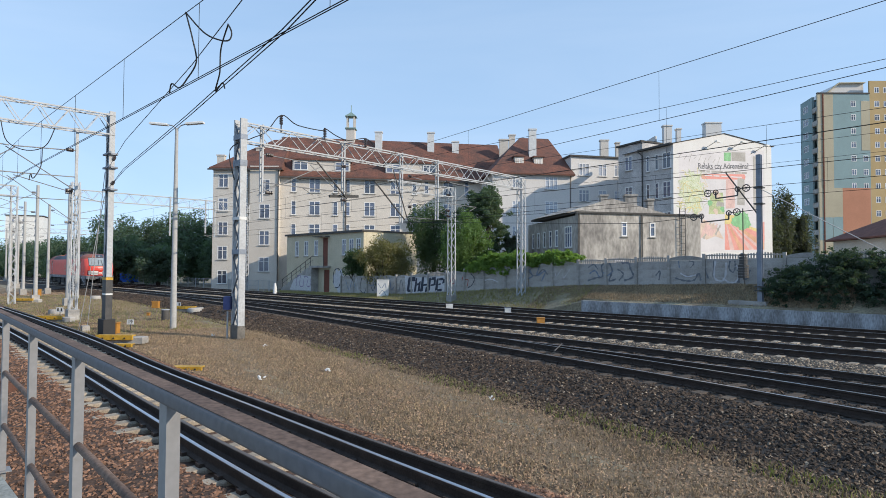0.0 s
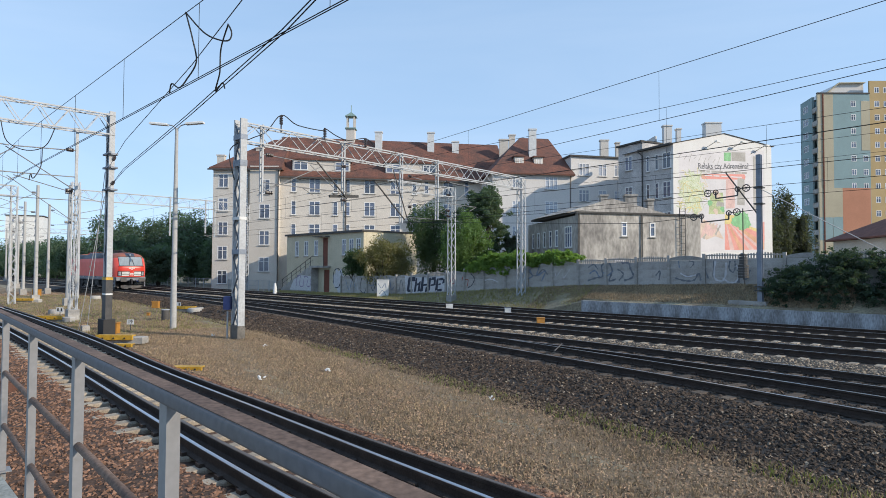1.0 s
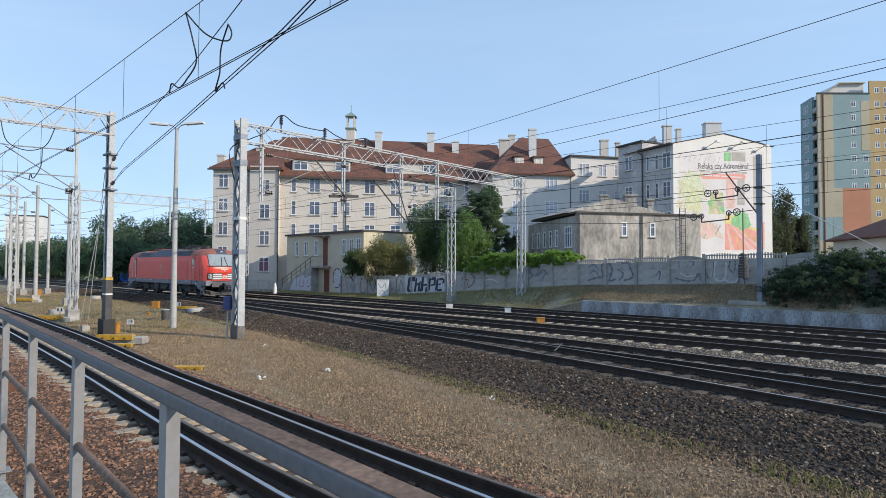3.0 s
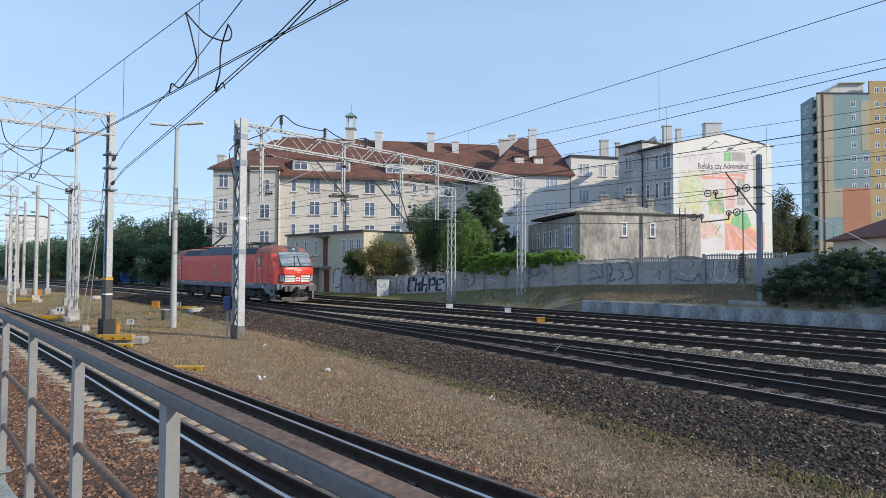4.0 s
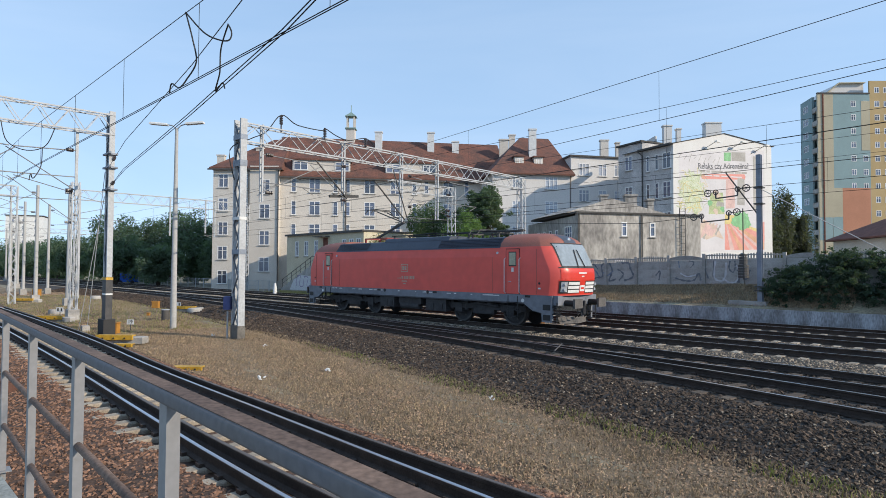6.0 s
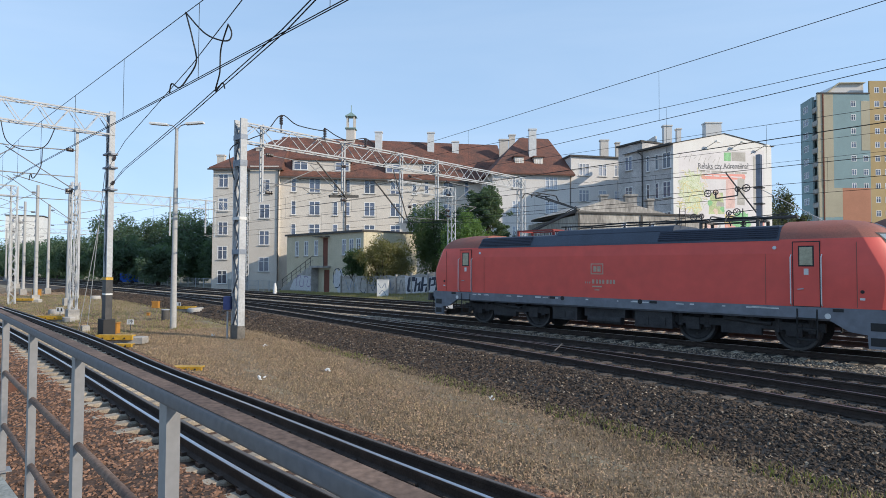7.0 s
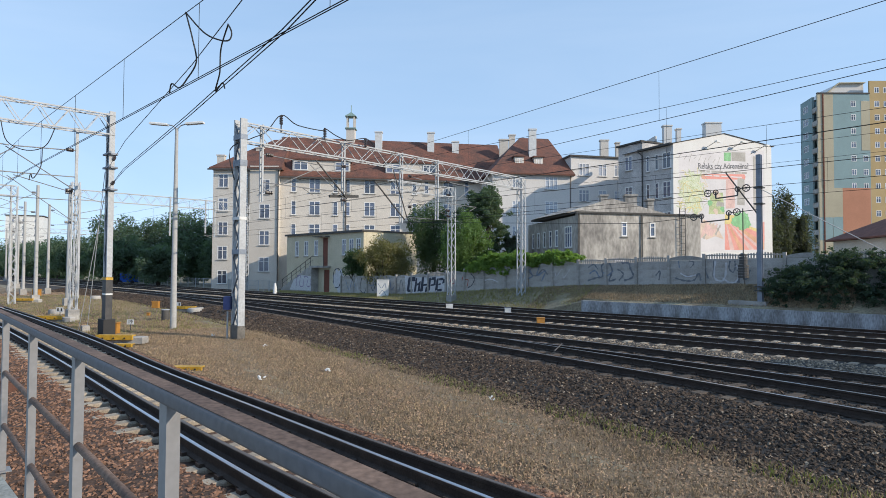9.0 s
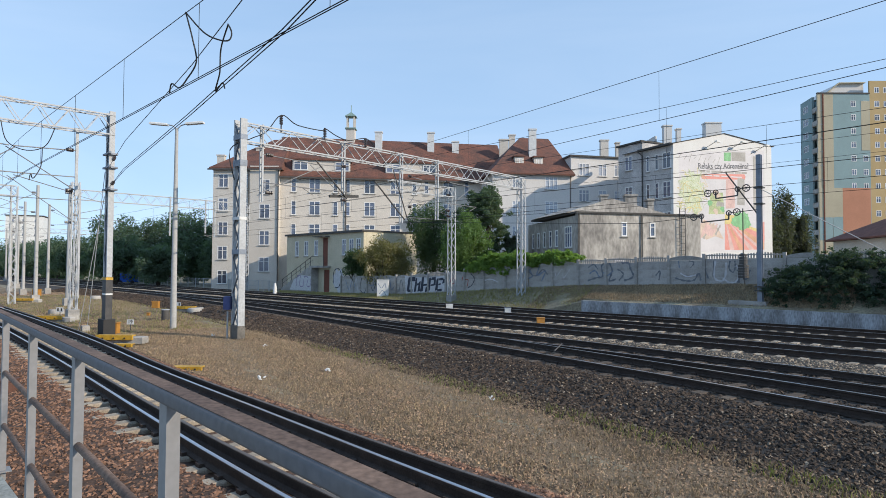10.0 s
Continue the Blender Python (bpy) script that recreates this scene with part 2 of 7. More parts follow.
M_graffiti_blue = mat("faded blue spray paint", (0.2, 0.26, 0.36), 0.8, 0, 0.2, 6, 40, 0)
M_graffiti_faded = mat("weathered dark spray paint", (0.12, 0.135, 0.16), 0.8, 0, 0.35, 3, 40, 0, tint=(0.24, 0.25, 0.27))
M_graffiti_violet = mat("violet spray paint", (0.3, 0.24, 0.36), 0.8, 0, 0.2, 6, 40, 0)
M_bark = mat("bark", (0.09, 0.065, 0.045), 0.95, 0, 0.4, 6, 40, 0.5)
# green made duller and bluer, with the haze mixed in
M_leaf = leaf_mat("haze-dulled green leaves", (0.115, 0.165, 0.11))
# sunlit part of the tree group put into a brighter leaf colour
M_leaf_bright = leaf_mat("sunlit yellow green leaves", (0.165, 0.255, 0.10))
# dark green lifted and blued to bring haze into its shade
M_leaf_dark = leaf_mat("dark green leaves", (0.105, 0.155, 0.085))
# distance haze put into the leaf colour, paler and bluer
M_leaf_haze = leaf_mat("haze-paled woodland leaves", (0.12, 0.175, 0.13))
M_leaf_hedge = leaf_mat("dense blue green hedge leaves", (0.06, 0.092, 0.066))
# greyed leaf colour, mixed to carry haze over the far trees
M_leaf_far = leaf_mat("haze-dulled dark leaves", (0.1, 0.112, 0.09))
M_leaf_olive = leaf_mat("olive dry leaves", (0.235, 0.215, 0.11))
M_leaf_ivy = leaf_mat("ivy leaves", (0.21, 0.32, 0.09))
M_grass_green = leaf_mat("sparse green grass", (0.22, 0.24, 0.10), 0.5)
M_grass_dry = mat("dry grass", (0.4, 0.305, 0.19), 0.8, 0, 0.3, 0.6, 20, 0.0, island=0.5)
M_grass = leaf_mat("green grass", (0.34, 0.31, 0.19), 0.5)
M_loco_red = mat("red locomotive paint", (0.76, 0.1, 0.075), 0.5, 0, 0.09, 0.6, 2.5, 0.0, tint=(0.5, 0.085, 0.07))
M_loco_front = mat("bright red front paint", (0.66, 0.045, 0.025), 0.35, 0, 0.08, 1.0, 25, 0.0)
M_loco_roof = mat("dusty red cab roof", (0.30, 0.10, 0.07), 0.7, 0, 0.2, 1.2, 25, 0.05, tint=(0.22, 0.12, 0.09))
M_loco_blue = mat("dark blue grey roof panel", (0.022, 0.03, 0.055), 0.5, 0, 0.25, 0.8, 25, 0.05)
M_loco_blue_worn = mat("grey blue roof panel", (0.055, 0.07, 0.10), 0.55, 0, 0.25, 0.8, 25, 0.05)
M_loco_grey = mat("grey underframe band", (0.19, 0.205, 0.235), 0.6, 0, 0.2, 1.0, 5, 0.02)
# sooty steel raised a little, pale haze included in its colour
M_loco_dark = mat("sooty bogie steel", (0.06, 0.058, 0.06), 0.75, 0.1, 0.4, 3, 30, 0.2)
M_red_frame = mat("red pantograph frame", (0.3, 0.04, 0.03), 0.5, 0, 0.2, 3, 30, 0)
M_lamp = mat("lamp lens", (0.5, 0.52, 0.55), 0.15, 0.3, 0.05, 3, 30, 0)
# pale base colour stands in for bright sky mirrored by the windscreen
M_screen = mat("windscreen glass", (0.3, 0.34, 0.36), 0.08, 0, 0.15, 1.5, 8, 0, spec=1.0)
M_plough = mat("dusty light grey plough", (0.13, 0.12, 0.112), 0.8, 0, 0.3, 4, 30, 0.1)

S2 = 0.5 ** 0.5


def W(lat, lon, z=0.0):
    """World point from the distance across the tracks and along them."""
    return Vector(((lat + lon) * S2, (lat - lon) * S2, z))


def lerp(table, x):
    if x <= table[0][0]:
        return table[0][1]
    for (a, u), (b, w) in zip(table, table[1:]):
        if x <= b:
            return u + (w - u) * (x - a) / (b - a)
    return table[-1][1]


def smooth_lerp(table, x, r=3.0):
    return sum(lerp(table, x + r * k) for k in (-1, -0.5, 0, 0.5, 1)) / 5


TRACK_NEAR = [(-300, 17), (-150, 9.0), (-80, 6.8), (-43, 5.75), (-27, 5.25), (-20, 4.75), (-14, 4.42), (-8, 4.27), (0, 4.2), (60, 4.2)]
TRACK_JOIN = [(-300, 21.1), (-64, 21.1), (-53, 20.6), (-34, 18.5), (-24, 17.25), (-16, 16.0), (-9, 14.65), (-5.86, 14.12), (-2, 13.35), (4, 12.2), (40, 5.2)]
TRACK_SPLIT = [(-24, 17.25), (-16, 17.05), (-10.7, 16.9), (-7, 16.55), (-4, 16.25), (5, 15.5), (40, 12.5)]
BANK_BASE = [(-200, -0.3), (-60, -0.2), (-48, -0.11), (-39, 0.1), (-34, 0.42), (-29, 0.8), (-22, 1.25), (-17.6, 1.4), (-11.8, 1.58), (20, 1.65)]


def bank(lat, lon):
    """Height of the ground across the tracks."""
    if lat < 31.4:
        return -0.5
    b = lerp(BANK_BASE, lon)
    wall = lerp([(-22, 0.0), (-19.5, 1.0)], lon)
    low = -0.35 + wall * 0.85
    return low + (b - low) * min(1, (lat - 31.4) / 2.8)


# ---- ground, beds, platform ----
def gravel_z(a, b):
    return -0.485 + 0.02 * math.sin(a * 1.7 + b * 0.6)


def build_ground():
    lats = [-900, -300, -60, -10, 0.5, 5, 9, 14, 20, 26, 31.35, 31.45, 32.4, 33.3, 34.3, 36, 40, 50, 70, 110, 200, 500, 1500, 4000]
    lons = [-3000, -1200, -500, -250, -150, -110, -90, -75] + [-62 + 3 * i for i in range(25)] + [14, 18, 30, 60, 150, 600, 2500]
    g = Geo().grid([[W(a, b, bank(a, b)) for a in lats] for b in lons])
    ground = solid("ground", g, M_field, "rough grassy ground beside the railway", "ground", kind="structure")
    g = Geo().grid([[W(a, b, gravel_z(a, b)) for a in [0.2 + 0.8 * i for i in range(20)]] for b in [-160 + 1.6 * i for i in range(125)]])
    solid("gravel_strip", g, M_gravel, "strip of dry gravel with thin grass between the tracks", "gravel", kind="structure")
    g = Geo()
    rows = []
    for i in range(90):
        b = -240 + 3 * i
        e = smooth_lerp(TRACK_JOIN, b) if b > -64 else 21.1
        rows.append([W(a, b, z) for a, z in ((e - 3.8, -0.52), (e - 2.9, -0.42), (e - 1.65, -0.2), (e - 1.3, -0.185), (e + 1.4, -0.19), (26.9, -0.19), (31.0, -0.2), (31.42, -0.24))])
    solid("ballast_bed", g.grid(rows), M_ballast, "grey crushed stone ballast bed under the main tracks", "ballast", kind="structure")
    g, rows = Geo(), []
    for i in range(90):
        b = -240 + 3 * i
        c = smooth_lerp(TRACK_NEAR, b)
        rows.append([W(c + a, b, z) for a, z in ((-3.3, -0.36), (-1.6, -0.18), (-1.15, -0.17), (-0.9, -0.24), (0.92, -0.24), (1.1, -0.165), (1.6, -0.19), (2.1, -0.42), (2.5, -0.52))])
    solid("near_ballast_bed", g.grid(rows), M_ballast_rust, "rust-stained crushed stone ballast bed beside the platform", "ballast", kind="structure")
    g = Geo()
    g.prism([W(a, b).xy for a, b in ((-14, -70), (0.8, -70), (0.8, 25), (-14, 25))], -0.6, 0.88)
    plat = solid("platform", g, M_platform, "grey paved station platform with a concrete edge", "platform", kind="structure")
    slab = Geo()
    slab.prism([W(a, b).xy for a, b in ((-0.30, -0.495), (0.30, -0.495), (0.30, 0.495), (-0.30, 0.495))], 0.0, 0.06)
    me = slab.mesh("edge_slab", M_platform)
    for i in range(40):
        ob = part("edge_slab", me, None, plat)
        ob.location = W(0.53, -32 + i, 0.88)
    return ground


def lot(b0, b1, step):
    n = max(2, int((b1 - b0) / step) + 1)
    return [(b0 + (b1 - b0) * i / (n - 1)) for i in range(n)]


RAIL_LEFT = [(-300, 16.2), (-150, 8.25), (-80, 6.05), (-43, 5.0), (-27, 4.4), (-20, 4.1), (-16.5, 3.95), (-12.7, 3.72), (-10, 3.56), (-8, 3.46), (-5.8, 3.36), (0, 3.3), (60, 3.3)]
RAIL_RIGHT = [(-300, 17.75), (-150, 9.8), (-80, 7.6), (-43, 6.55), (-33, 6.3), (-24.2, 6.0), (-20, 5.75), (-16.4, 5.44), (-14, 5.28), (-10.6, 5.17), (-8.4, 5.07), (-6.5, 4.98), (-4.3, 4.89), (0, 4.8), (60, 4.8)]
BESIDE = [(-300, 0.27), (-14, 0.27), (-9, 0.28), (-6.5, 0.34), (-4.5, 0.4), (0, 0.5), (60, 0.5)]


def rail_geo(center, off, bs, head):
    """One rail as a swept section; head: the polished top alone."""
    sec = [(-0.026, 0.001), (0.026, 0.001), (0.026, -0.012), (-0.026, -0.012)] if head else \
        [(-0.036, -0.004), (0.036, -0.004), (0.036, -0.04), (0.010, -0.055), (0.010, -0.13), (0.07, -0.155), (0.07, -0.172), (-0.07, -0.172), (-0.07, -0.155), (-0.010, -0.13), (-0.010, -0.055), (-0.036, -0.04)]
    rows = []
    for b in bs:
        k = (center(b + 0.5) - center(b - 0.5))
        n = Vector((1, -k)).normalized()
        rows.append([W(center(b) + (off + u) * n.x, b + (off + u) * n.y, z) for u, z in sec + sec[:1]])
    return Geo().grid(rows)


SLEEPER = Geo()
SLEEPER.add([(x * w, y * l, z) for z, w, l in ((-0.36, 0.14, 1.3), (-0.19, 0.13, 1.29), (-0.165, 0.105, 1.26)) for x, y in ((-1, -1), (1, -1), (1, 1), (-1, 1))],
            [(3, 2, 1, 0), (8, 9, 10, 11)] + [(a + i, a + (i + 1) % 4, a + 4 + (i + 1) % 4, a + 4 + i) for a in (0, 4) for i in range(4)])


def railway(name, table, b0, b1, s0, s1, label, straight=None, wood=None, pair=None):
    """A track: two rails, sleepers as parts from s0 to s1, the rest of the sleepers joined."""
    center = (lambda b: straight) if straight else (lambda b: smooth_lerp(table, b, 2.0))
    track = thing(name, label, "railway track", "railway tracks", "structure")
    bs = lot(b0, b1, 40 if straight else 2.0)
    for line, off in ((center, -0.753), (center, 0.753)) if not pair else [((lambda b, q=q: smooth_lerp(q, b, 2.0)), 0.0) for q in pair]:
        rail = part("rail", rail_geo(line, off, bs, False), M_rail_side, track, "rusty steel rail")
        part("rail_head", rail_geo(line, off, bs, True), M_rail_top, rail, "polished running surface")
    for q in pair or ():
        bs2 = lot(-44, b1, 1.0)
        line = lambda b, q=q: smooth_lerp(q, b, 2.0) + smooth_lerp(BESIDE, b, 2.0)
        rail = part("rail", rail_geo(line, 0.0, bs2, False), M_rail_side, track, "dull unused rail laid beside the running rail")
        part("rail_head", rail_geo(line, 0.0, bs2, True), M_rail_dull, rail, "dull brown rail head")
    me = SLEEPER.mesh("sleeper", wood or M_sleeper)
    rest = Geo()
    fast = Geo()
    b = b0
    rng = random.Random(len(name) * 7 + int(abs(b0)))
    while b < min(b1, 14):
        k = center(b + 0.5) - center(b - 0.5)
        a = math.atan2(-1, 1) + math.atan(k) + rng.uniform(-0.01, 0.01)
        m = Matrix.Translation(W(center(b), b, rng.uniform(-0.012, 0.008))) @ Matrix.Rotation(a, 4, "Z")
        if s0 <= b <= s1:
            ob = part("sleeper", me, None, track)
            ob.matrix_basis = m
            for s in [smooth_lerp(q, b, 2.0) - center(b) for q in pair] if pair else (-0.753, 0.753):
                for u in (-0.11, 0.11):
                    fast.box(-0.06, s + u - 0.035, -0.17, 0.06, s + u + 0.035, -0.115, m)
        elif b > -150:
            rest.add([m @ Vector(p) for p in SLEEPER.v], SLEEPER.f)
        b += 0.62
    part("distant_sleepers", rest, wood or M_sleeper, track)["kind"] = "stuff"
    part("rail_clips", fast, M_rail_side, track)["kind"] = "stuff"
    return track


def build_tracks():
    railway("near_track", TRACK_NEAR, -200, 30, -60, 2, "track with rusty rails on concrete sleepers beside the platform", pair=(RAIL_LEFT, RAIL_RIGHT))
    railway("main_track", None, -240, 60, -70, -5, "straight electrified main line track on concrete sleepers", 21.1)
    railway("second_track", None, -240, 60, -60, -8, "straight electrified main line track on concrete sleepers", 25.1)
    railway("third_track", None, -240, 60, -50, -10, "electrified track next to the retaining wall", 28.95)
    railway("joining_track", TRACK_JOIN, -62, 30, -50, 2, "turnout track curving away from the main line", wood=M_sleeper_dark)
    railway("branch_track", TRACK_SPLIT, -23, 30, -17, 2, "second leg of the turnout on concrete sleepers", wood=M_sleeper_dark)


# ---- platform fence close to the camera ----
def build_platform_fence():
    f = thing("platform_fence", "grey painted steel fence on the platform edge", "fence")
    P = [Vector((-0.80 - 0.69 * (-0.03 + 1.15 * k), 1.75 + 0.76 * (-0.03 + 1.15 * k), 0)) for k in range(-2, 9)]
    d = (P[1] - P[0]).normalized()
    for p in P:
        g = Geo()
        n = d.cross(Vector((0, 0, 1)))
        g.bar(p + Vector((0, 0, 0.9)), p + Vector((0, 0, 2.044)), 0.062, 0.038, up=n)
        g.bar(p + Vector((0, 0, 0.96)), p + Vector((0, 0, 0.968)), 0.13, 0.10, up=n)
        part("post", g, M_fence, f)
    a, b = P[0] - d * 0.5, P[-1]
    for z, w, h in ((2.064, 0.068, 0.04), (1.665, 0.032, 0.032), (1.29, 0.032, 0.032)):
        g = Geo()
        if z > 2:
            side = d.cross(Vector((0, 0, 1)))
            sec = [(x * (w / 2 - c), y * (h / 2 - e)) for x, y, c, e in ((-1, -1, 0, 0.009), (-1, -1, 0.003, 0.003), (-1, -1, 0.009, 0), (1, -1, 0.009, 0), (1, -1, 0.003, 0.003), (1, -1, 0, 0.009), (1, 1, 0, 0.009), (1, 1, 0.003, 0.003), (1, 1, 0.009, 0), (-1, 1, 0.009, 0), (-1, 1, 0.003, 0.003), (-1, 1, 0, 0.009), (-1, -1, 0, 0.009))]
            g.grid([[p + side * x + Vector((0, 0, z + y)) for x, y in sec] for p in (a, b)])
            part("top_rail", g, M_rail_grey, f, "flat-topped blue grey handrail with rounded edges", True)
            g2 = Geo().bar(a + Vector((0, 0, z + h / 2 + 0.001)), b + Vector((0, 0, z + h / 2 + 0.001)), w * 0.72, 0.003)
            part("worn_top", g2, M_rail_worn, f, "brownish worn upper face of the handrail")
        else:
            g.tube(a + Vector((0, 0, z)), b + Vector((0, 0, z)), w / 2, n=10)
            part("mid_rail", g, M_rail_worn, f, "thin round brownish bar", True)
    return f


# ---- masts and portals of the overhead line ----
def lattice(g, p0, p1, side, depth, size, panels, ang):
    """A four-chord lattice member from p0 to p1; side and depth are its half widths' directions."""
    p0, p1 = Vector(p0), Vector(p1)
    ch = []
    for a, b in ((-1, -1), (1, -1), (1, 1), (-1, 1)):
        o = side * a + depth * b
        ch.append(o)
        g.bar(p0 + o, p1 + o, ang, ang)
    for f in range(4):
        a, b = ch[f], ch[(f + 1) % 4]
        for i in range(panels):
            q0, q1 = p0.lerp(p1, i / panels), p0.lerp(p1, (i + 1) / panels)
            if (i + f // 2) % 2:
                a2, b2 = b, a
            else:
                a2, b2 = a, b
            g.bar(q0 + a2, q1 + b2, ang * 0.5, ang * 0.5)


def lattice_mast(base, top, w, name="portal_mast", panels=18):
    g = Geo()
    u, v = W(1, 0) * w, W(0, 1) * w
    return lattice(g, base, base + Vector((0, 0, top - base.z)), u, v, w, panels, w * 0.32) or g


def portal(lat0, lon0, z0, lat1, lon1, z1, top, depth, label, hangers=(), batten=True, panels=26, rise=0.0, half=0.26, wide=0.28):
    p = thing("catenary_portal", label, "portal", "catenary portals")
    a, b = W(lat0, lon0, z0), W(lat1, lon1, z1)
    # battened post of two channels on a concrete foot
    if batten:
        g = Geo()
        u, v = W(1, 0), W(0, 1)
        for s in (-1, 1):
            g.bar(a + v * s * half, a + v * s * half + Vector((0, 0, top + 0.15 - z0)), wide, 0.09, up=v)
        part("post", g, M_steel, p, "twin channel steel post")
        for i in range(12):
            z, e = 0.5 + (top - z0 - 0.6) * i / 12, (half - 0.04) * (1 if i % 2 else -1)
            for q in (0.02 - wide / 2, wide / 2 - 0.02):
                part("lacing_bar", Geo().bar(a + u * q + v * e + Vector((0, 0, z)), a + u * q - v * e + Vector((0, 0, z + (top - z0) / 12)), 0.012, 0.06, up=u), M_lacing_shade, p)
        g = Geo()
        g.bar(a + Vector((0, 0, -0.3)), a + Vector((0, 0, 0.55)), 0.32, 0.62, up=v)
        part("foot", g, M_concrete_dark, p, "dirty concrete foot")
    else:
        part("post", lattice_mast(a, top, 0.2), M_steel, p)
    part("post", lattice_mast(b, top + rise - 0.1, 0.2), M_steel, p, "lattice steel post")
    g = Geo()
    c, e = Vector((a.x, a.y, top - depth / 2)), Vector((b.x, b.y, top + rise - depth / 2))
    d = (e - c).normalized()
    lattice(g, c - d * 0.1, e + d * 0.1, Vector((-d.y, d.x, 0)) * 0.22, Vector((0, 0, depth / 2)), 0.3, panels, 0.055)
    part("beam", g, M_steel, p, "lattice steel beam")
    for k, drop in hangers:
        q = c.lerp(e, k)
        g = Geo()
        for s in (-0.1, 0.1):
            g.bar(q + W(0, s) + Vector((0, 0, depth / 2 + 0.1)), q + W(0, s) + Vector((0, 0, -drop)), 0.07, 0.05)
        for i in range(int(drop / 0.3)):
            g.bar(q + W(0, -0.1) + Vector((0, 0, -i * 0.3)), q + W(0, 0.1) + Vector((0, 0, -i * 0.3)), 0.03, 0.03)
        part("dropper_post", g, M_steel, p, "hanging steel support for the wires")
    return p


def build_masts():
    portal(11.4, -23.2, -0.5, 33.3, -25.6, 0.5, 8.35, 0.75, "grey lattice steel portal spanning the main tracks", ((0.046, 2.8), (0.254, 2.9), (0.441, 3.3), (0.578, 3.0)), rise=0.35)
    first = bpy.data.objects["catenary_portal"]
    for z, t, m in ((7.65, 0.2, M_post_blue), (6.55, 0.25, M_post_blue), (2.95, 0.2, M_post_blue), (4.35, 0.12, M_white)):
        q = W(11.4, -23.2, z)
        part("clamp", Geo().bar(q, q + Vector((0, 0, t)), 0.31, 0.64, up=W(0, 1)), m, first, "painted band around the post")
    portal(14.9, -62, -0.5, 31.3, -62, -0.2, 9.4, 0.9, "grey lattice steel portal further down the line", ((0.18, 3.0), (0.5, 3.4), (0.72, 3.0), (0.78, 3.4)), False)
    portal(7.6, -26.9, -0.5, -6, -26.9, -0.5, 8.6, 0.8, "grey lattice steel portal over the platform tracks", ((0.35, 2.5),), half=0.18, wide=0.21)
    lamp = thing("street_lamp", "tall concrete lamp post with two flat lamp heads", "lamp post")
    p = W(11.0, -28.9, -0.5)
    part("pole", Geo().tube(p, p + Vector((0, 0, 9.5)), 0.15, 0.075, 12), M_pole, lamp, "tapered concrete pole", True)
    for s in (-1, 1):
        g = Geo()
        q = p + Vector((0, 0, 9.45))
        e = q + Vector((s * 0.55, s * -0.1, 0.25))
        g.path([q, q + Vector((s * 0.2, 0, 0.18)), e], 0.03, 6)
        part("arm", g, M_steel, lamp)
        g = Geo().box(-0.42, -0.13, -0.05, 0.42, 0.13, 0.06, Matrix.Translation(e + Vector((s * 0.35, 0, 0.02))) @ Matrix.Rotation(-0.08 * s, 4, "Y"), 0.04)
        part("lamp_head", g, M_white, lamp, "flat pale lamp head")


# ---- buildings ----
def plane_frame(p0, p1):
    """A frame on a facade's foot: x along it, y into the house, z up."""
    d = (Vector(p1) - Vector(p0))
    n = d.length
    d.normalize()
    m = Matrix(((d.x, -d.y, 0, p0[0]), (d.y, d.x, 0, p0[1]), (0, 0, 1, 0), (0, 0, 0, 1)))
    return m, n


def window(parent, m, x, z, w, h, frame_mat=None, wings=2, sill=True, deep=0.12, glass=None):
    """A window set into a facade frame m: frame, panes, sill."""
    t = 0.09
    o = [(x - w / 2, z), (x + w / 2, z), (x + w / 2, z + h), (x - w / 2, z + h)]
    q = [(x - w / 2 + t, z + t), (x + w / 2 - t, z + t), (x + w / 2 - t, z + h - t), (x - w / 2 + t, z + h - t)]
    fr = Geo().add([m @ Vector((a, y, c)) for y in (-0.02, deep) for ring in (o, q) for a, c in ring],
                   [f for k in range(4) for n in ((k + 1) % 4,) for f in ((k, n, 4 + n, 4 + k), (8 + n, 8 + k, 12 + k, 12 + n), (n, k, 8 + k, 8 + n), (4 + k, 4 + n, 12 + n, 12 + k))])
    win = part("window", fr, frame_mat or M_frame, parent)
    for i in range(1, wings):
        q = x - w / 2 + w * i / wings
        part("mullion", Geo().box(q - 0.045, -0.015, z + t, q + 0.045, deep, z + h - t, m), frame_mat or M_frame, win)
    part("transom", Geo().box(x - w / 2 + t, -0.012, z + h * 0.66, x + w / 2 - t, 0.029, z + h * 0.66 + 0.05, m), frame_mat or M_frame, win)
    part("pane", Geo().box(x - w / 2 + 0.02, 0.03, z + 0.02, x + w / 2 - 0.02, 0.06, z + h - 0.02, m), glass or M_glass, win, "reflecting pane")
    if sill:
        part("sill", Geo().box(x - w / 2 - 0.08, -0.12, z - 0.08, x + w / 2 + 0.08, 0.0, z - 0.02, m), M_concrete, win)
    return win


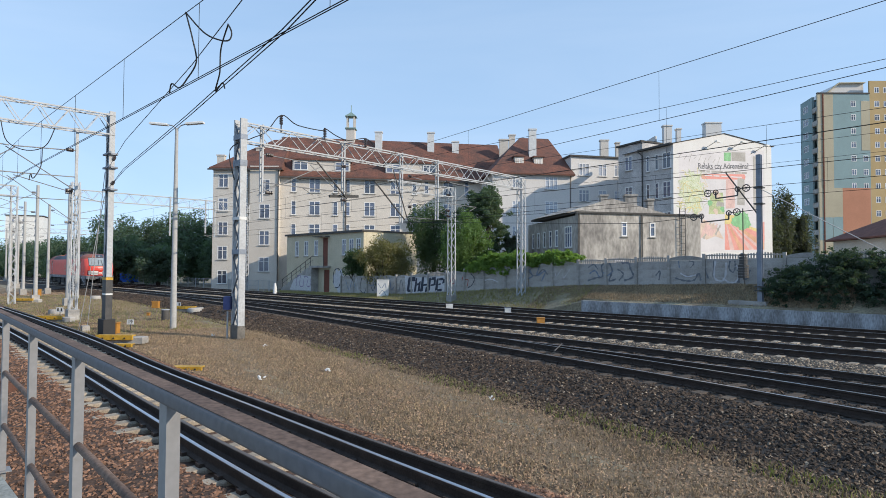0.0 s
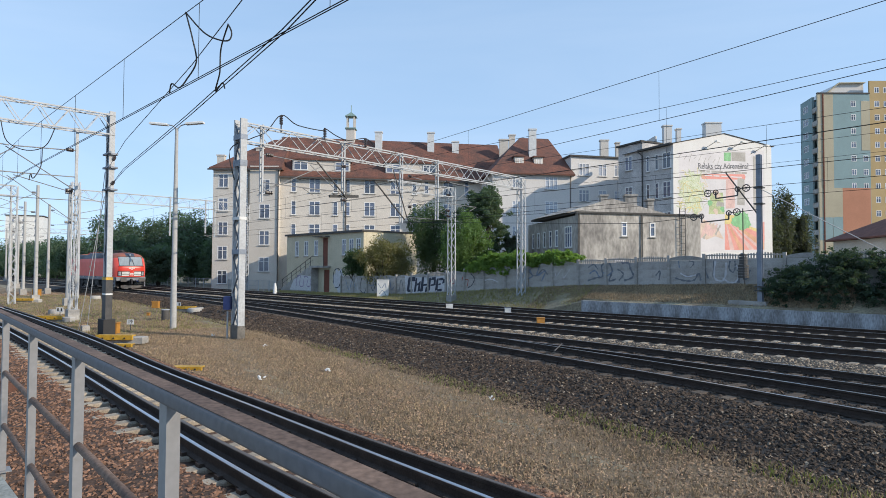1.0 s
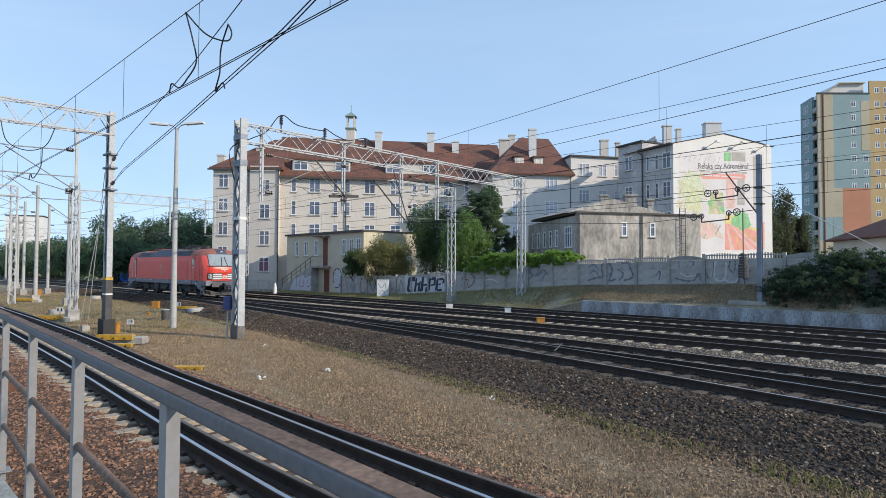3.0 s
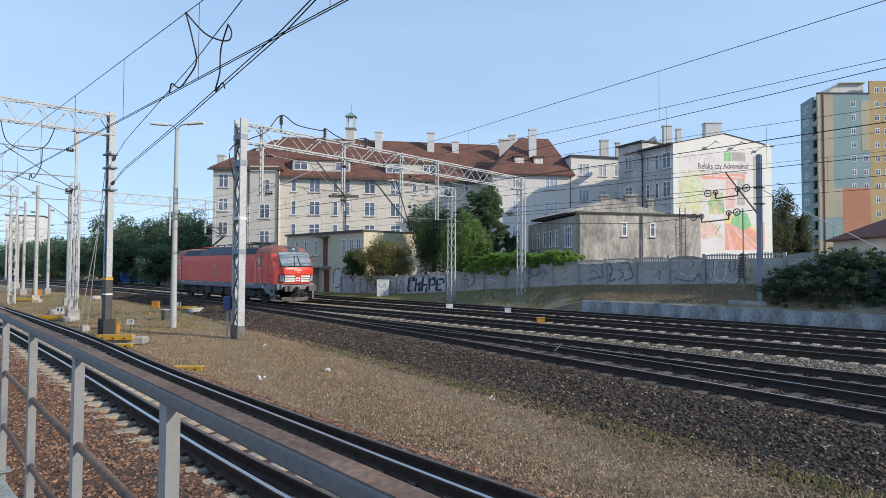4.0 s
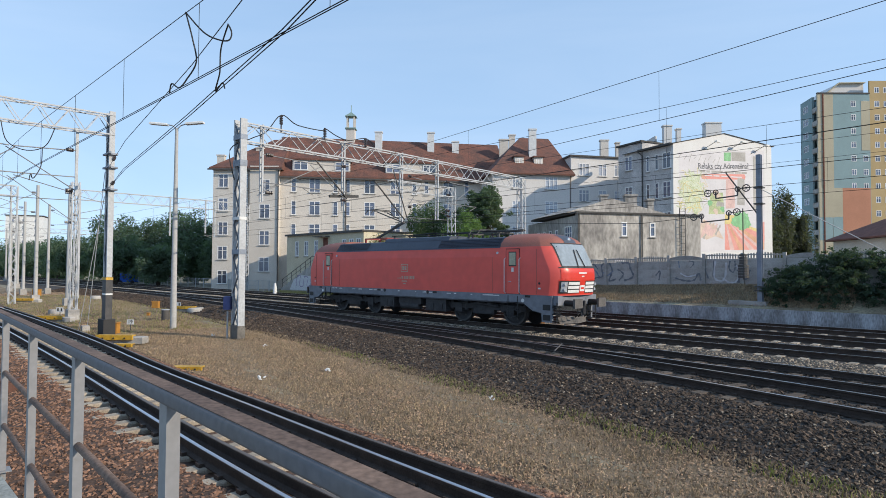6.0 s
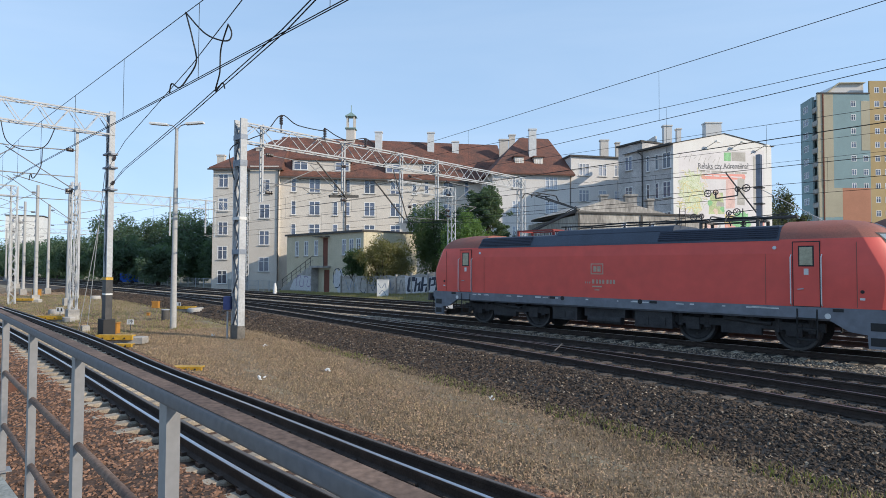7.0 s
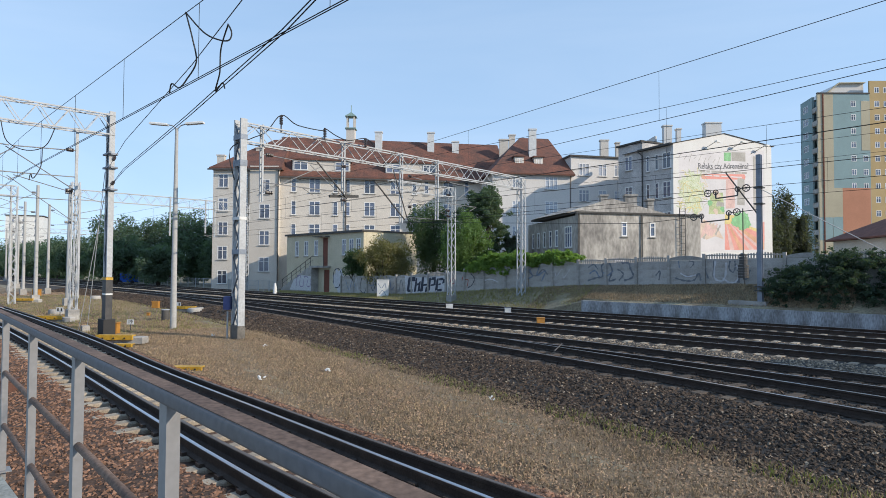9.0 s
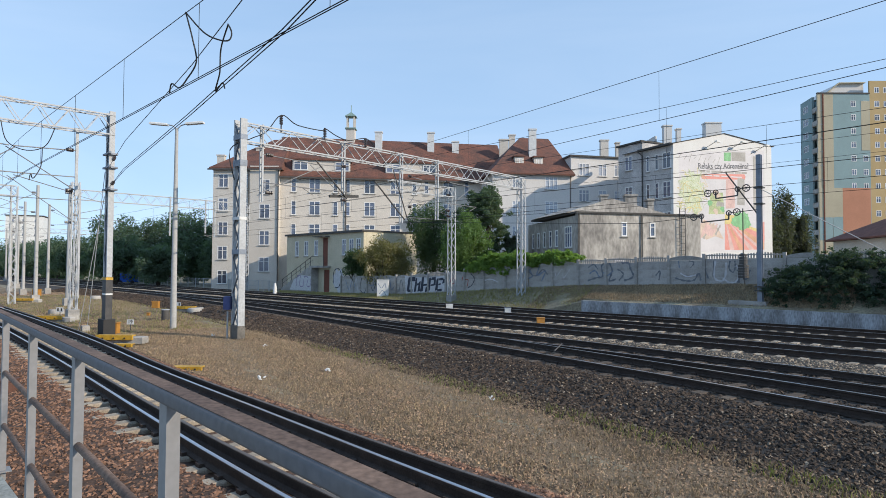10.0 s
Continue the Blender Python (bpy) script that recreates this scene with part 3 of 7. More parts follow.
def facade(g, m, length, z0, z1, holes, thick=0.35):
    """A wall sheet with real openings: holes are (x, z, w, h), x is the middle."""
    holes = [q[:4] for q in holes]
    xs = sorted({0.0, length, *[round(x - w / 2, 3) for x, z, w, h in holes], *[round(x + w / 2, 3) for x, z, w, h in holes]})
    zs = sorted({z0, z1, *[round(z, 3) for x, z, w, h in holes], *[round(z + h, 3) for x, z, w, h in holes]})
    nx, nz = len(xs), len(zs)
    full = [[not any(abs((xs[i] + xs[i + 1]) / 2 - x) < w / 2 and z < (zs[k] + zs[k + 1]) / 2 < z + h for x, z, w, h in holes) for k in range(nz - 1)] for i in range(nx - 1)]
    at = lambda i, k, d: (d * nx + i) * nz + k
    is_full = lambda i, k: 0 <= i < nx - 1 and 0 <= k < nz - 1 and full[i][k]
    fs = []
    for i in range(nx - 1):
        for k in range(nz - 1):
            if full[i][k]:
                fs += [(at(i, k, 0), at(i + 1, k, 0), at(i + 1, k + 1, 0), at(i, k + 1, 0)), (at(i, k + 1, 1), at(i + 1, k + 1, 1), at(i + 1, k, 1), at(i, k, 1))]
                for di, dk, e in ((-1, 0, (i, k + 1, i, k)), (1, 0, (i + 1, k, i + 1, k + 1)), (0, -1, (i, k, i + 1, k)), (0, 1, (i + 1, k + 1, i, k + 1))):
                    if not is_full(i + di, k + dk):
                        fs.append((at(e[2], e[3], 0), at(e[0], e[1], 0), at(e[0], e[1], 1), at(e[2], e[3], 1)))
    g.add([m @ Vector((x, y, z)) for y in (0, thick) for x in xs for z in zs], fs)


def block(house, p0, p1, deep, z0, z1, holes, material, name="wall", wings=2, sides=True, side_mat=None, glass=None):
    """A building block: front wall with openings, side and back walls; returns its frame and length."""
    m, n = plane_frame(p0, p1)
    g = Geo()
    facade(g, m, n, z0, z1, holes)
    part(name, g, material, house)
    for nm, b in () if not sides else (("side_wall", (0, 0.35, z0, 0.35, deep, z1)), ("side_wall", (n - 0.35, 0.35, z0, n, deep, z1)), ("back_wall", (0.35, deep - 0.35, z0, n - 0.35, deep, z1)), ("attic_floor", (0.35, 0.35, z1 - 0.3, n - 0.35, deep - 0.35, z1 - 0.02))):
        part(nm, Geo().box(*b, m), side_mat or material, house)
    for h in holes:
        window(house, m, h[0], h[1], h[2], h[3], wings=h[4] if len(h) > 4 else (2 if h[2] > 0.7 else 1), glass=glass)
    return m, n


def gable_roof(g, m, n, deep, z, rise, over=0.4, hipl=0.0, hipr=0.0, t=0.18):
    """Two slopes with their ridge along x; hips draw the ridge's ends in."""
    y0, y1, yr = -over, deep + over, deep / 2
    for e in (0, t):
        a = [m @ Vector(p) for p in ((-over, y0, z + e), (n + over, y0, z + e), (n + over, y1, z + e), (-over, y1, z + e), (-over + hipl, yr, z + rise + e), (n + over - hipr, yr, z + rise + e))]
        if e == 0:
            low = a
    g.add(low + a, [(6, 7, 11, 10), (8, 9, 10, 11), (9, 6, 10), (7, 8, 11), (1, 0, 4, 5), (3, 2, 5, 4), (0, 3, 4), (2, 1, 5), (0, 1, 7, 6), (1, 2, 8, 7), (2, 3, 9, 8), (3, 0, 6, 9)])


def chimney(house, x, y, z0, z1, w=0.9, d=0.6, material=None):
    g = Geo().box(x - w / 2, y - d / 2, z0, x + w / 2, y + d / 2, z1).box(x - w / 2 - 0.08, y - d / 2 - 0.08, z1, x + w / 2 + 0.08, y + d / 2 + 0.08, z1 + 0.15)
    part("chimney", g, material or M_plaster, house, "rendered chimney stack")


def build_tenement():
    """The long cream house with a red tiled roof."""
    h = thing("apartment_building", "long cream plastered apartment house with red tiled roof", "house", "buildings")
    rows5 = [0.45, 3.3, 6.15, 8.95, 11.75]
    # end block
    holes = [(x, 1.026 * z - 0.06, w, 1.62, k) for z in rows5 for x, w, k in ((1.23, 1.2, 2), (3.85, 0.75, 2))]
    block(h, (-27.7, 71.8), (-23.19, 71.8), 12, -0.5, 14.1, holes, M_plaster)
    # stair block, a little forward
    holes = [(1.8, z, 1.25, 1.75, 2) for z in (1.9, 5.05, 8.25, 11.2)]
    m2, n2 = block(h, (-23.19, 71.5), (-19.8, 71.5), 12, -0.5, 14.6, holes, M_plaster)
    # long front
    holes = []
    for z in rows5:
        for x, w in ((1.1, 0.62), (3.6, 1.36), (6.1, 0.62), (7.6, 0.62), (10.3, 1.36), (13.5, 1.3), (15.9, 0.62), (17.4, 0.62), (20.2, 1.3), (22.6, 0.62), (25.4, 1.3)):
            holes.append((x + 0.507, z - 0.15, w, 1.75, 2 if w > 1 else 1))
    m3, n3 = block(h, (-19.8, 72.418), (8.0, 77.0), 12, -0.5, 13.4, holes, M_plaster)
    g = Geo()
    m1, n1 = plane_frame((-27.7, 71.8), (-19.8, 71.8))
    gable_roof(g, m1, n1, 12, 14.2, 4.7, hipl=6, hipr=0.5)
    part("roof", g, M_tile, h, "red tiled hipped roof")
    g = Geo()
    gable_roof(g, m3, n3, 12, 13.4, 6.0, over=0.5)
    part("roof", g, M_tile, h, "long red tiled roof")
    for mm, nn, z in ((m1, n1, 14.05), (m3, n3, 13.25)):
        part("gutter", Geo().box(-0.5, -0.62, z, nn + 0.5, -0.5, z + 0.16, mm), M_steel_dark, h, "dark gutter")
    for x, y, z in ((-23.3, 71.4, 14.2), (-19.75, 71.4, 14.2), (-12.0, 73.55, 13.2)):
        part("downpipe", Geo().tube((x, y, 0), (x, y, z), 0.07), M_steel_dark, h, "dark downpipe")
    # dormers
    for x, w in ((4.9, 7.0), (16.0, 6.5)):
        d = Geo().box(x - w / 2, 0.25, 13.6, x + w / 2, 4.0, 15.6, m3)
        dr = part("dormer", d, M_plaster, h, "wide roof dormer")
        part("dormer_roof", Geo().box(x - w / 2 - 0.2, 0.0, 15.6, x + w / 2 + 0.2, 4.6, 15.8, m3), M_tile, dr)
        mm = m3 @ Matrix.Translation((0, 0.2, 0))
        for q in (-w * 0.36, w * 0.36):
            window(dr, mm, x + q, 14.35, 1.7, 1.1, sill=False)
    for x, y, z0, z1 in ((-27.9, 74.9, 13.5, 16.35), (-23.2, 75.4, 14, 17.4), (-8.6, 79, 16, 20.3), (-1.7, 80, 16, 20.5), (1.6, 80.5, 16, 19.4)):
        chimney(h, x, y, z0, z1, material=M_white if x > -10 else M_plaster)
    # lantern turret
    t = Geo()
    t.box(-12.95, 79.2, 16, -11.85, 80.3, 20.9)
    tu = part("turret", t, M_plaster, h, "small roof turret with copper top")
    g = Geo()
    for a, b in ((-12.85, 79.3), (-11.95, 79.3), (-12.85, 80.2), (-11.95, 80.2)):
        g.box(a - 0.09, b - 0.09, 20.9, a + 0.09, b + 0.09, 22.6)
    part("turret_post", g, M_plaster, tu)
    g = Geo().box(-13.1, 79.05, 20.9, -11.7, 80.45, 21.05)
    g.add([(-13.15, 79.0, 22.6), (-11.65, 79.0, 22.6), (-11.65, 80.5, 22.6), (-13.15, 80.5, 22.6), (-12.4, 79.75, 23.3)], [(3, 2, 1, 0), (0, 1, 4), (1, 2, 4), (2, 3, 4), (3, 0, 4)]).tube((-12.4, 79.75, 23.2), (-12.4, 79.75, 24.2), 0.05)
    part("turret_cap", g, M_copper, tu, "green copper cap")

    h = thing("corner_house", "grey cream house with steep hipped red roof", "house", "buildings")
    holes = [(x, z, w, 1.55, 3) for z in (5.9, 8.9, 11.85) for x, w in ((3.0, 1.3), (7.2, 1.6))]
    m, n = block(h, (5.8, 70.2), (15.2, 71.6), 12, -0.5, 13.6, holes, M_plaster_pale, glass=M_glass_pale)
    g = Geo()
    gable_roof(g, m, n, 12, 13.5, 5.6, over=0.5, hipl=5.5, hipr=1.2)
    part("roof", g, M_tile, h, "steep red hipped roof")
    chimney(h, 11.0, 73.6, 15, 19.5, material=M_white)
    chimney(h, 9.2, 80, 16, 20.2, 0.8), chimney(h, 8.1, 80, 16, 19.6, 1.2)
    for x in (3.6, 6.0):
        d = part("dormer", Geo().box(x - 0.55, 1.2, 14.6, x + 0.55, 3.4, 15.9, m), M_plaster, h, "small roof dormer")
        window(d, m @ Matrix.Translation((0, 1.2, 0)), x, 14.85, 0.7, 0.9, sill=False)
        part("dormer_roof", Geo().box(x - 0.7, 1.0, 15.9, x + 0.7, 3.8, 16.05, m), M_tile, d)

    h = thing("flat_roof_house", "grey rendered house with flat roof and parapet", "house", "buildings")
    holes = [(x, z, w, 1.5, k) for z in (7.3, 10.5, 13.7) for x, w, k in ((1.7, 1.4, 3), (4.15, 1.1, 2), (6.2, 1.0, 2))]
    m, n = block(h, (15.4, 71.9), (22.4, 73.5), 10, -0.5, 15.95, holes, M_plaster_pale, glass=M_glass_pale)
    part("roof", Geo().box(-0.2, -0.25, 15.95, n + 0.1, 10.2, 16.15, m), M_felt, h, "dark felt flat roof edge")
    chimney(h, 20.5, 76, 15.5, 18.7, 1.0), chimney(h, 22.2, 76, 15.5, 18.4, 0.45)

    h = thing("gable_house", "tall grey house with whitewashed mural gable", "house", "buildings")
    # side walls running back from the gable's corner, the rear one a little taller
    gx, gy = -0.437, 0.9
    q = lambda t, e=0.0: (23.3 + gx * t - gy * e, 60.4 + gy * t + gx * e)
    holes = [(x, z, w, 1.7, k) for z in (6.6, 9.75, 12.75) for x, w, k in ((0.75, 0.45, 1), (2.0, 0.5, 1), (3.35, 1.1, 2))]
    m, n = block(h, q(4.2), q(0.36), 6.0, -0.5, 15.05, holes, M_plaster_dark)
    part("eave", Geo().box(-0.3, -0.45, 15.07, n + 0.35, 1.2, 15.25, m), M_felt, h, "projecting dark eave")
    part("downpipe", Geo().tube(m @ Vector((0.05, -0.12, 0)), m @ Vector((0.05, -0.12, 14.6)), 0.07).tube(m @ Vector((0.05, -0.12, 14.6)), m @ Vector((-0.35, -0.35, 15.05)), 0.07), M_steel_dark, h, "dark bent downpipe")
    holes = [(1.6, z, 1.15, 1.6, 2) for z in (6.7, 9.9, 13.3)]
    m, n = block(h, q(7.9), q(4.25), 6.0, -0.5, 16.1, holes, M_plaster_dark)
    part("eave", Geo().box(-0.15, -0.25, 16.12, n + 0.1, 3.0, 16.3, m), M_felt, h, "dark roof edge")
    part("fire_wall", Geo().add([m @ Vector(p) for y in (3.2, 3.5) for p in ((-2.0, y, 15.9), (2.3, y, 15.9), (2.3, y, 17.35), (-2.0, y, 16.3))], [(0, 1, 2, 3), (7, 6, 5, 4), (3, 2, 6, 7), (0, 3, 7, 4), (1, 5, 6, 2), (0, 4, 5, 1)]), M_gable, h, "pale sloping fire wall above the roof")
    # gable front
    gm, gn = plane_frame((23.3, 60.4), (36.9, 67.0))
    g = Geo()
    g.add([gm @ Vector(p) for y in (0, 0.35) for p in ((0, y, -0.5), (gn, y, -0.5), (gn, y, 16.25), (gn * 0.49, y, 16.9), (0, y, 15.15))],
          [(0, 1, 2, 3, 4), (9, 8, 7, 6, 5), (0, 5, 6, 1), (1, 6, 7, 2), (2, 7, 8, 3), (3, 8, 9, 4), (4, 9, 5, 0)])
    part("gable_wall", g, M_gable, h, "white gable wall with painted advertisement")
    g = Geo()
    for x0, za, x1, zb in ((-0.3, 15.13, gn * 0.49, 16.92), (gn * 0.49, 16.92, gn + 0.4, 16.24)):
        g.add([gm @ Vector(p) for p in ((x0, -0.1, za), (x1, -0.1, zb), (x1, 7, zb), (x0, 7, za), (x0, -0.1, za + 0.06), (x1, -0.1, zb + 0.06), (x1, 7, zb + 0.06), (x0, 7, za + 0.06))],
              [(3, 2, 1, 0), (4, 5, 6, 7), (0, 1, 5, 4), (1, 2, 6, 5), (2, 3, 7, 6), (3, 0, 4, 7)])
    part("roof", g, M_felt, h, "low pitched felt roof")
    chimney(h, 30.05, 66.6, 15, 18.65, 1.75, 0.9, M_gable), chimney(h, 24.8, 66, 14.5, 18.2, 0.9, 0.6, M_gable), chimney(h, 26.05, 66, 15, 17.85, 0.45, 0.5, M_gable)
    return gm, gn


def build_low_buildings():
    h = thing("grey_annex", "low grey stained building with flat roof and ladder", "house", "buildings")
    holes = [(1.4 + 1.5 * i, 4.25, 0.6, 1.45, 1) for i in range(5)] + [(9.9, 4.1, 1.5, 1.75, 3)]
    block(h, (8.27, 58.0), (10.45, 46.5), 0.8, -0.3, 6.6, holes, M_plaster_grey)
    holes = [(4.03, 5.0, 0.5, 1.15, 1), (6.54, 5.0, 0.5, 1.15, 1), (3.6, 2.2, 0.9, 0.9, 1)]
    m, n = block(h, (10.45, 46.5), (21.1, 49.0), 9, -0.3, 6.75, holes, M_plaster_grey, sides=False)
    part("roof", Geo().box(-0.15, -0.15, 6.75, n + 0.12, 9.3, 6.89, m), M_felt, h, "flat felt roof with dark edge")
    g = Geo()
    g.add([m @ Vector(p) for y in (1.2, 8.5) for p in ((-0.4, y, 6.9), (3.6, y, 8.15), (8.9, y, 6.95))], [(0, 1, 2), (5, 4, 3), (0, 3, 4, 1), (1, 4, 5, 2), (0, 2, 5, 3)])
    part("low_gable", g, M_plaster_grey, h, "low plastered gable above the roof edge")
    for x, w, z in ((3.07, 0.55, 8.3), (5.5, 0.95, 8.4), (7.3, 0.5, 8.1)):
        q = m @ Vector((x, 1.6, 0))
        chimney(h, q.x, q.y, 6.7, z, w, 0.6, M_plaster_grey)
    g = Geo()
    for s in (0, 0.5):
        g.bar(m @ Vector((8.9 + s, -0.18, 1.5)), m @ Vector((8.9 + s, -0.18, 7.4)), 0.05, 0.05)
    for i in range(20):
        g.bar(m @ Vector((8.9, -0.18, 1.6 + 0.29 * i)), m @ Vector((9.4, -0.18, 1.6 + 0.29 * i)), 0.03, 0.03)
    part("ladder", g, M_steel_dark, h, "steel wall ladder")
    for x in (5.55, 0.1):
        part("downpipe", Geo().tube(m @ Vector((x, -0.1, 0)), m @ Vector((x, -0.1, 6.7)), 0.06), M_steel_dark, h, "dark downpipe")
    h = thing("yellow_annex", "low yellow plastered annex with outside stairs", "house", "buildings")
    p0, p1, p2 = (-17.7, 67.9), (-7.7, 58.0), (-2.9, 62.8)
    holes = [(x, 3.65, 0.72, 1.65, 2) for x in (2.1, 4.0, 5.9, 10.9, 12.1, 13.3)] + [(7.6, 2.55, 0.9, 3.0, 1), (7.9, -0.2, 1.0, 2.4, 1)]
    m, n = plane_frame(p0, p1)
    g = Geo()
    facade(g, m, n, -0.5, 5.95, holes)
    part("wall", g, M_plaster_yellow, h)
    for q in holes[:6]:
        window(h, m, *q[:4], wings=2)
    for q in holes[6:]:
        d = part("door", Geo().box(q[0] - q[2] / 2, 0.04, q[1], q[0] + q[2] / 2, 0.12, q[1] + q[3], m), M_door_red, h, "red brown wooden door")
        part("door_panel", Geo().box(q[0] - q[2] / 2 + 0.12, 0.02, q[1] + 0.3, q[0] + q[2] / 2 - 0.12, 0.05, q[1] + q[3] * 0.45, m), M_door_red, d)
    m2, n2 = plane_frame(p1, p2)
    part("end_wall", Geo().box(0.36, 0, -0.5, n2, 0.35, 5.95, m2), M_plaster_yellow, h, "sunlit yellow end wall")
    part("roof", Geo().box(-0.08, -0.2, 5.95, n + 0.1, 7.3, 6.12, m), M_felt, h, "dark felt roof with projecting edge")
    part("cornice", Geo().box(-0.1, -0.25, 5.9, n + 0.12, -0.2, 6.09, m), M_steel_dark, h)
    part("back_wall", Geo().box(0, 6.8, -0.5, n, 7.0, 5.95, m).box(0, 0.35, -0.5, 0.3, 6.8, 5.95, m), M_plaster_yellow, h)
    prof = [(0.4, -0.3)] + [(0.4 + 0.46 * (i // 2 + i % 2), 0.2 * (i // 2 + 1)) for i in range(26)] + [(8.6, 2.6), (8.6, 2.4), (6.4, 2.4), (6.4, -0.3)]
    k = len(prof)
    st = Geo().add([m @ Vector((x, y, z)) for y in (-0.9, -0.02) for x, z in prof], [tuple(range(k)), tuple(range(2 * k - 1, k - 1, -1))] + [((i + 1) % k, i, k + i, k + (i + 1) % k) for i in range(k)])
    stairs = part("stairs", st, M_concrete, h, "concrete outside stairs")
    g = Geo()
    for i in range(0, 14, 2):
        g.bar(m @ Vector((0.6 + 0.46 * i, -0.85, 0.2 * i)), m @ Vector((0.6 + 0.46 * i, -0.85, 0.2 * i + 1.05)), 0.04, 0.04)
    g.bar(m @ Vector((0.5, -0.85, 1.05)), m @ Vector((6.6, -0.85, 3.65)), 0.05, 0.05).bar(m @ Vector((0.5, -0.85, 0.6)), m @ Vector((6.6, -0.85, 3.2)), 0.03, 0.03).bar(m @ Vector((6.6, -0.85, 3.6)), m @ Vector((8.6, -0.85, 3.6)), 0.05, 0.05).bar(m @ Vector((8.6, -0.85, 2.5)), m @ Vector((8.6, -0.85, 3.6)), 0.05, 0.05)
    part("stair_rail", g, M_steel_dark, stairs, "rusty stair railing")
    part("canopy", Geo().box(6.4, -0.9, 5.6, 8.4, 0, 5.66, m), M_steel_dark, h, "small door canopy")


def build_tower_block():
    h = thing("tower_block", "eleven storey panel tower in yellow, teal and orange", "tower", "buildings")
    base, top, st = -0.5, 36.5, 2.66
    m, n = plane_frame((72.4, 115.0), (104.0, 115.0))
    zs = [top - 1.9 - st * k for k in range(13)]
    cols = [(0, 3.0, M_beige, ()), (3.0, 10.1, M_teal, (3.9, 6.2)), (10.1, 15.0, M_ochre, (1.4, 3.2)), (15.0, n, M_teal, ())]
    for x0, x1, mt, at in cols:
        g = Geo()
        zt = top if x0 < 10 else top + 2.6
        holes = [(q, z - 0.6, 0.95, 1.15) for z in ([top + 0.8] if x0 > 10 else []) + zs for q in at]
        mm = m @ Matrix.Translation((x0, 0, 0))
        facade(g, mm, x1 - x0, base, zt, holes)
        part("wall", g, mt, h)
        for q in holes:
            window(h, mm, *q, sill=False)
    part("painted_panel", Geo().box(4.6, -0.03, base, 10.0, -0.004, 18.2, m), M_salmon, h, "salmon painted lower panel")
    part("painted_panel", Geo().box(0.1, -0.03, 12.6, 4.58, -0.004, 18.2, m), M_beige, h, "pale yellow painted panel")
    part("painted_panel", Geo().box(0.1, -0.03, base, 2.6, -0.004, 8.0, m), M_beige, h)
    part("painted_panel", Geo().box(2.7, -0.03, base, 4.58, -0.004, 12.5, m), M_teal, h)
    part("painted_panel", Geo().box(0.1, -0.03, 8.1, 2.6, -0.004, 12.5, m), M_teal, h)
    part("painted_panel", Geo().box(8.4, -0.03, top - 11, 10.05, -0.004, top - 1.4, m), M_beige, h)
    m2, n2 = plane_frame((73.6, 122.5), (72.4, 115.0))
    holes = [(2.4, z - 0.6, 2.2, 1.3) for z in zs]
    g = Geo()
    facade(g, m2, n2 - 2.3, base, top, holes)
    part("wall", g, M_teal, h)
    for q in holes:
        window(h, m2, *q, sill=False)
    part("loggia_back", Geo().box(n2 - 2.3, 0.9, base, n2, 1.1, top, m2), M_door_red, h)
    for z in zs:
        part("balcony", Geo().box(n2 - 2.25, -0.05, z - 1.5, n2 - 0.05, 0.9, z - 1.35, m2).box(n2 - 2.25, -0.1, z - 1.35, n2 - 0.05, -0.02, z - 0.55, m2), M_concrete, h, "loggia with concrete balustrade")
    part("core", Geo().box(2.2, 0.5, base, n - 0.1, 7.2, top - 0.4, m), M_teal, h)
    g = Geo()
    g.add([m @ Vector(p) for y in (1.5, 7) for p in ((2.2, y, top), (10.0, y, top), (10.0, y, top + 2.5), (4.9, y, top + 2.4))], [(0, 1, 2, 3), (7, 6, 5, 4), (3, 2, 6, 7), (0, 3, 7, 4), (1, 5, 6, 2)])
    part("roof_house", g, M_plaster_pale, h, "roof house with sloping side")
    part("roof_house_edge", Geo().bar(m @ Vector((4.9, 1.2, top + 2.45)), m @ Vector((10.05, 1.2, top + 2.55)), 0.5, 0.2).bar(m @ Vector((2.1, 1.2, top + 0.1)), m @ Vector((4.9, 1.2, top + 2.45)), 0.5, 0.2), M_beige, h, "pale roof edge")
    part("parapet", Geo().box(-0.1, -0.12, top, 10.1, 0.3, top + 0.25, m), M_felt, h)
    h = thing("red_roof_house", "low white house with brown hipped roof", "house", "buildings")
    m, n = block(h, (46.8, 62.0), (62.8, 60.0), 12, -0.3, 5.9, [], M_plaster)
    g = Geo()
    gable_roof(g, m, n, 12, 5.9, 3.2, over=0.7, hipl=6, hipr=6)
    part("roof", g, M_tile_brown, h, "brown tiled hipped roof")


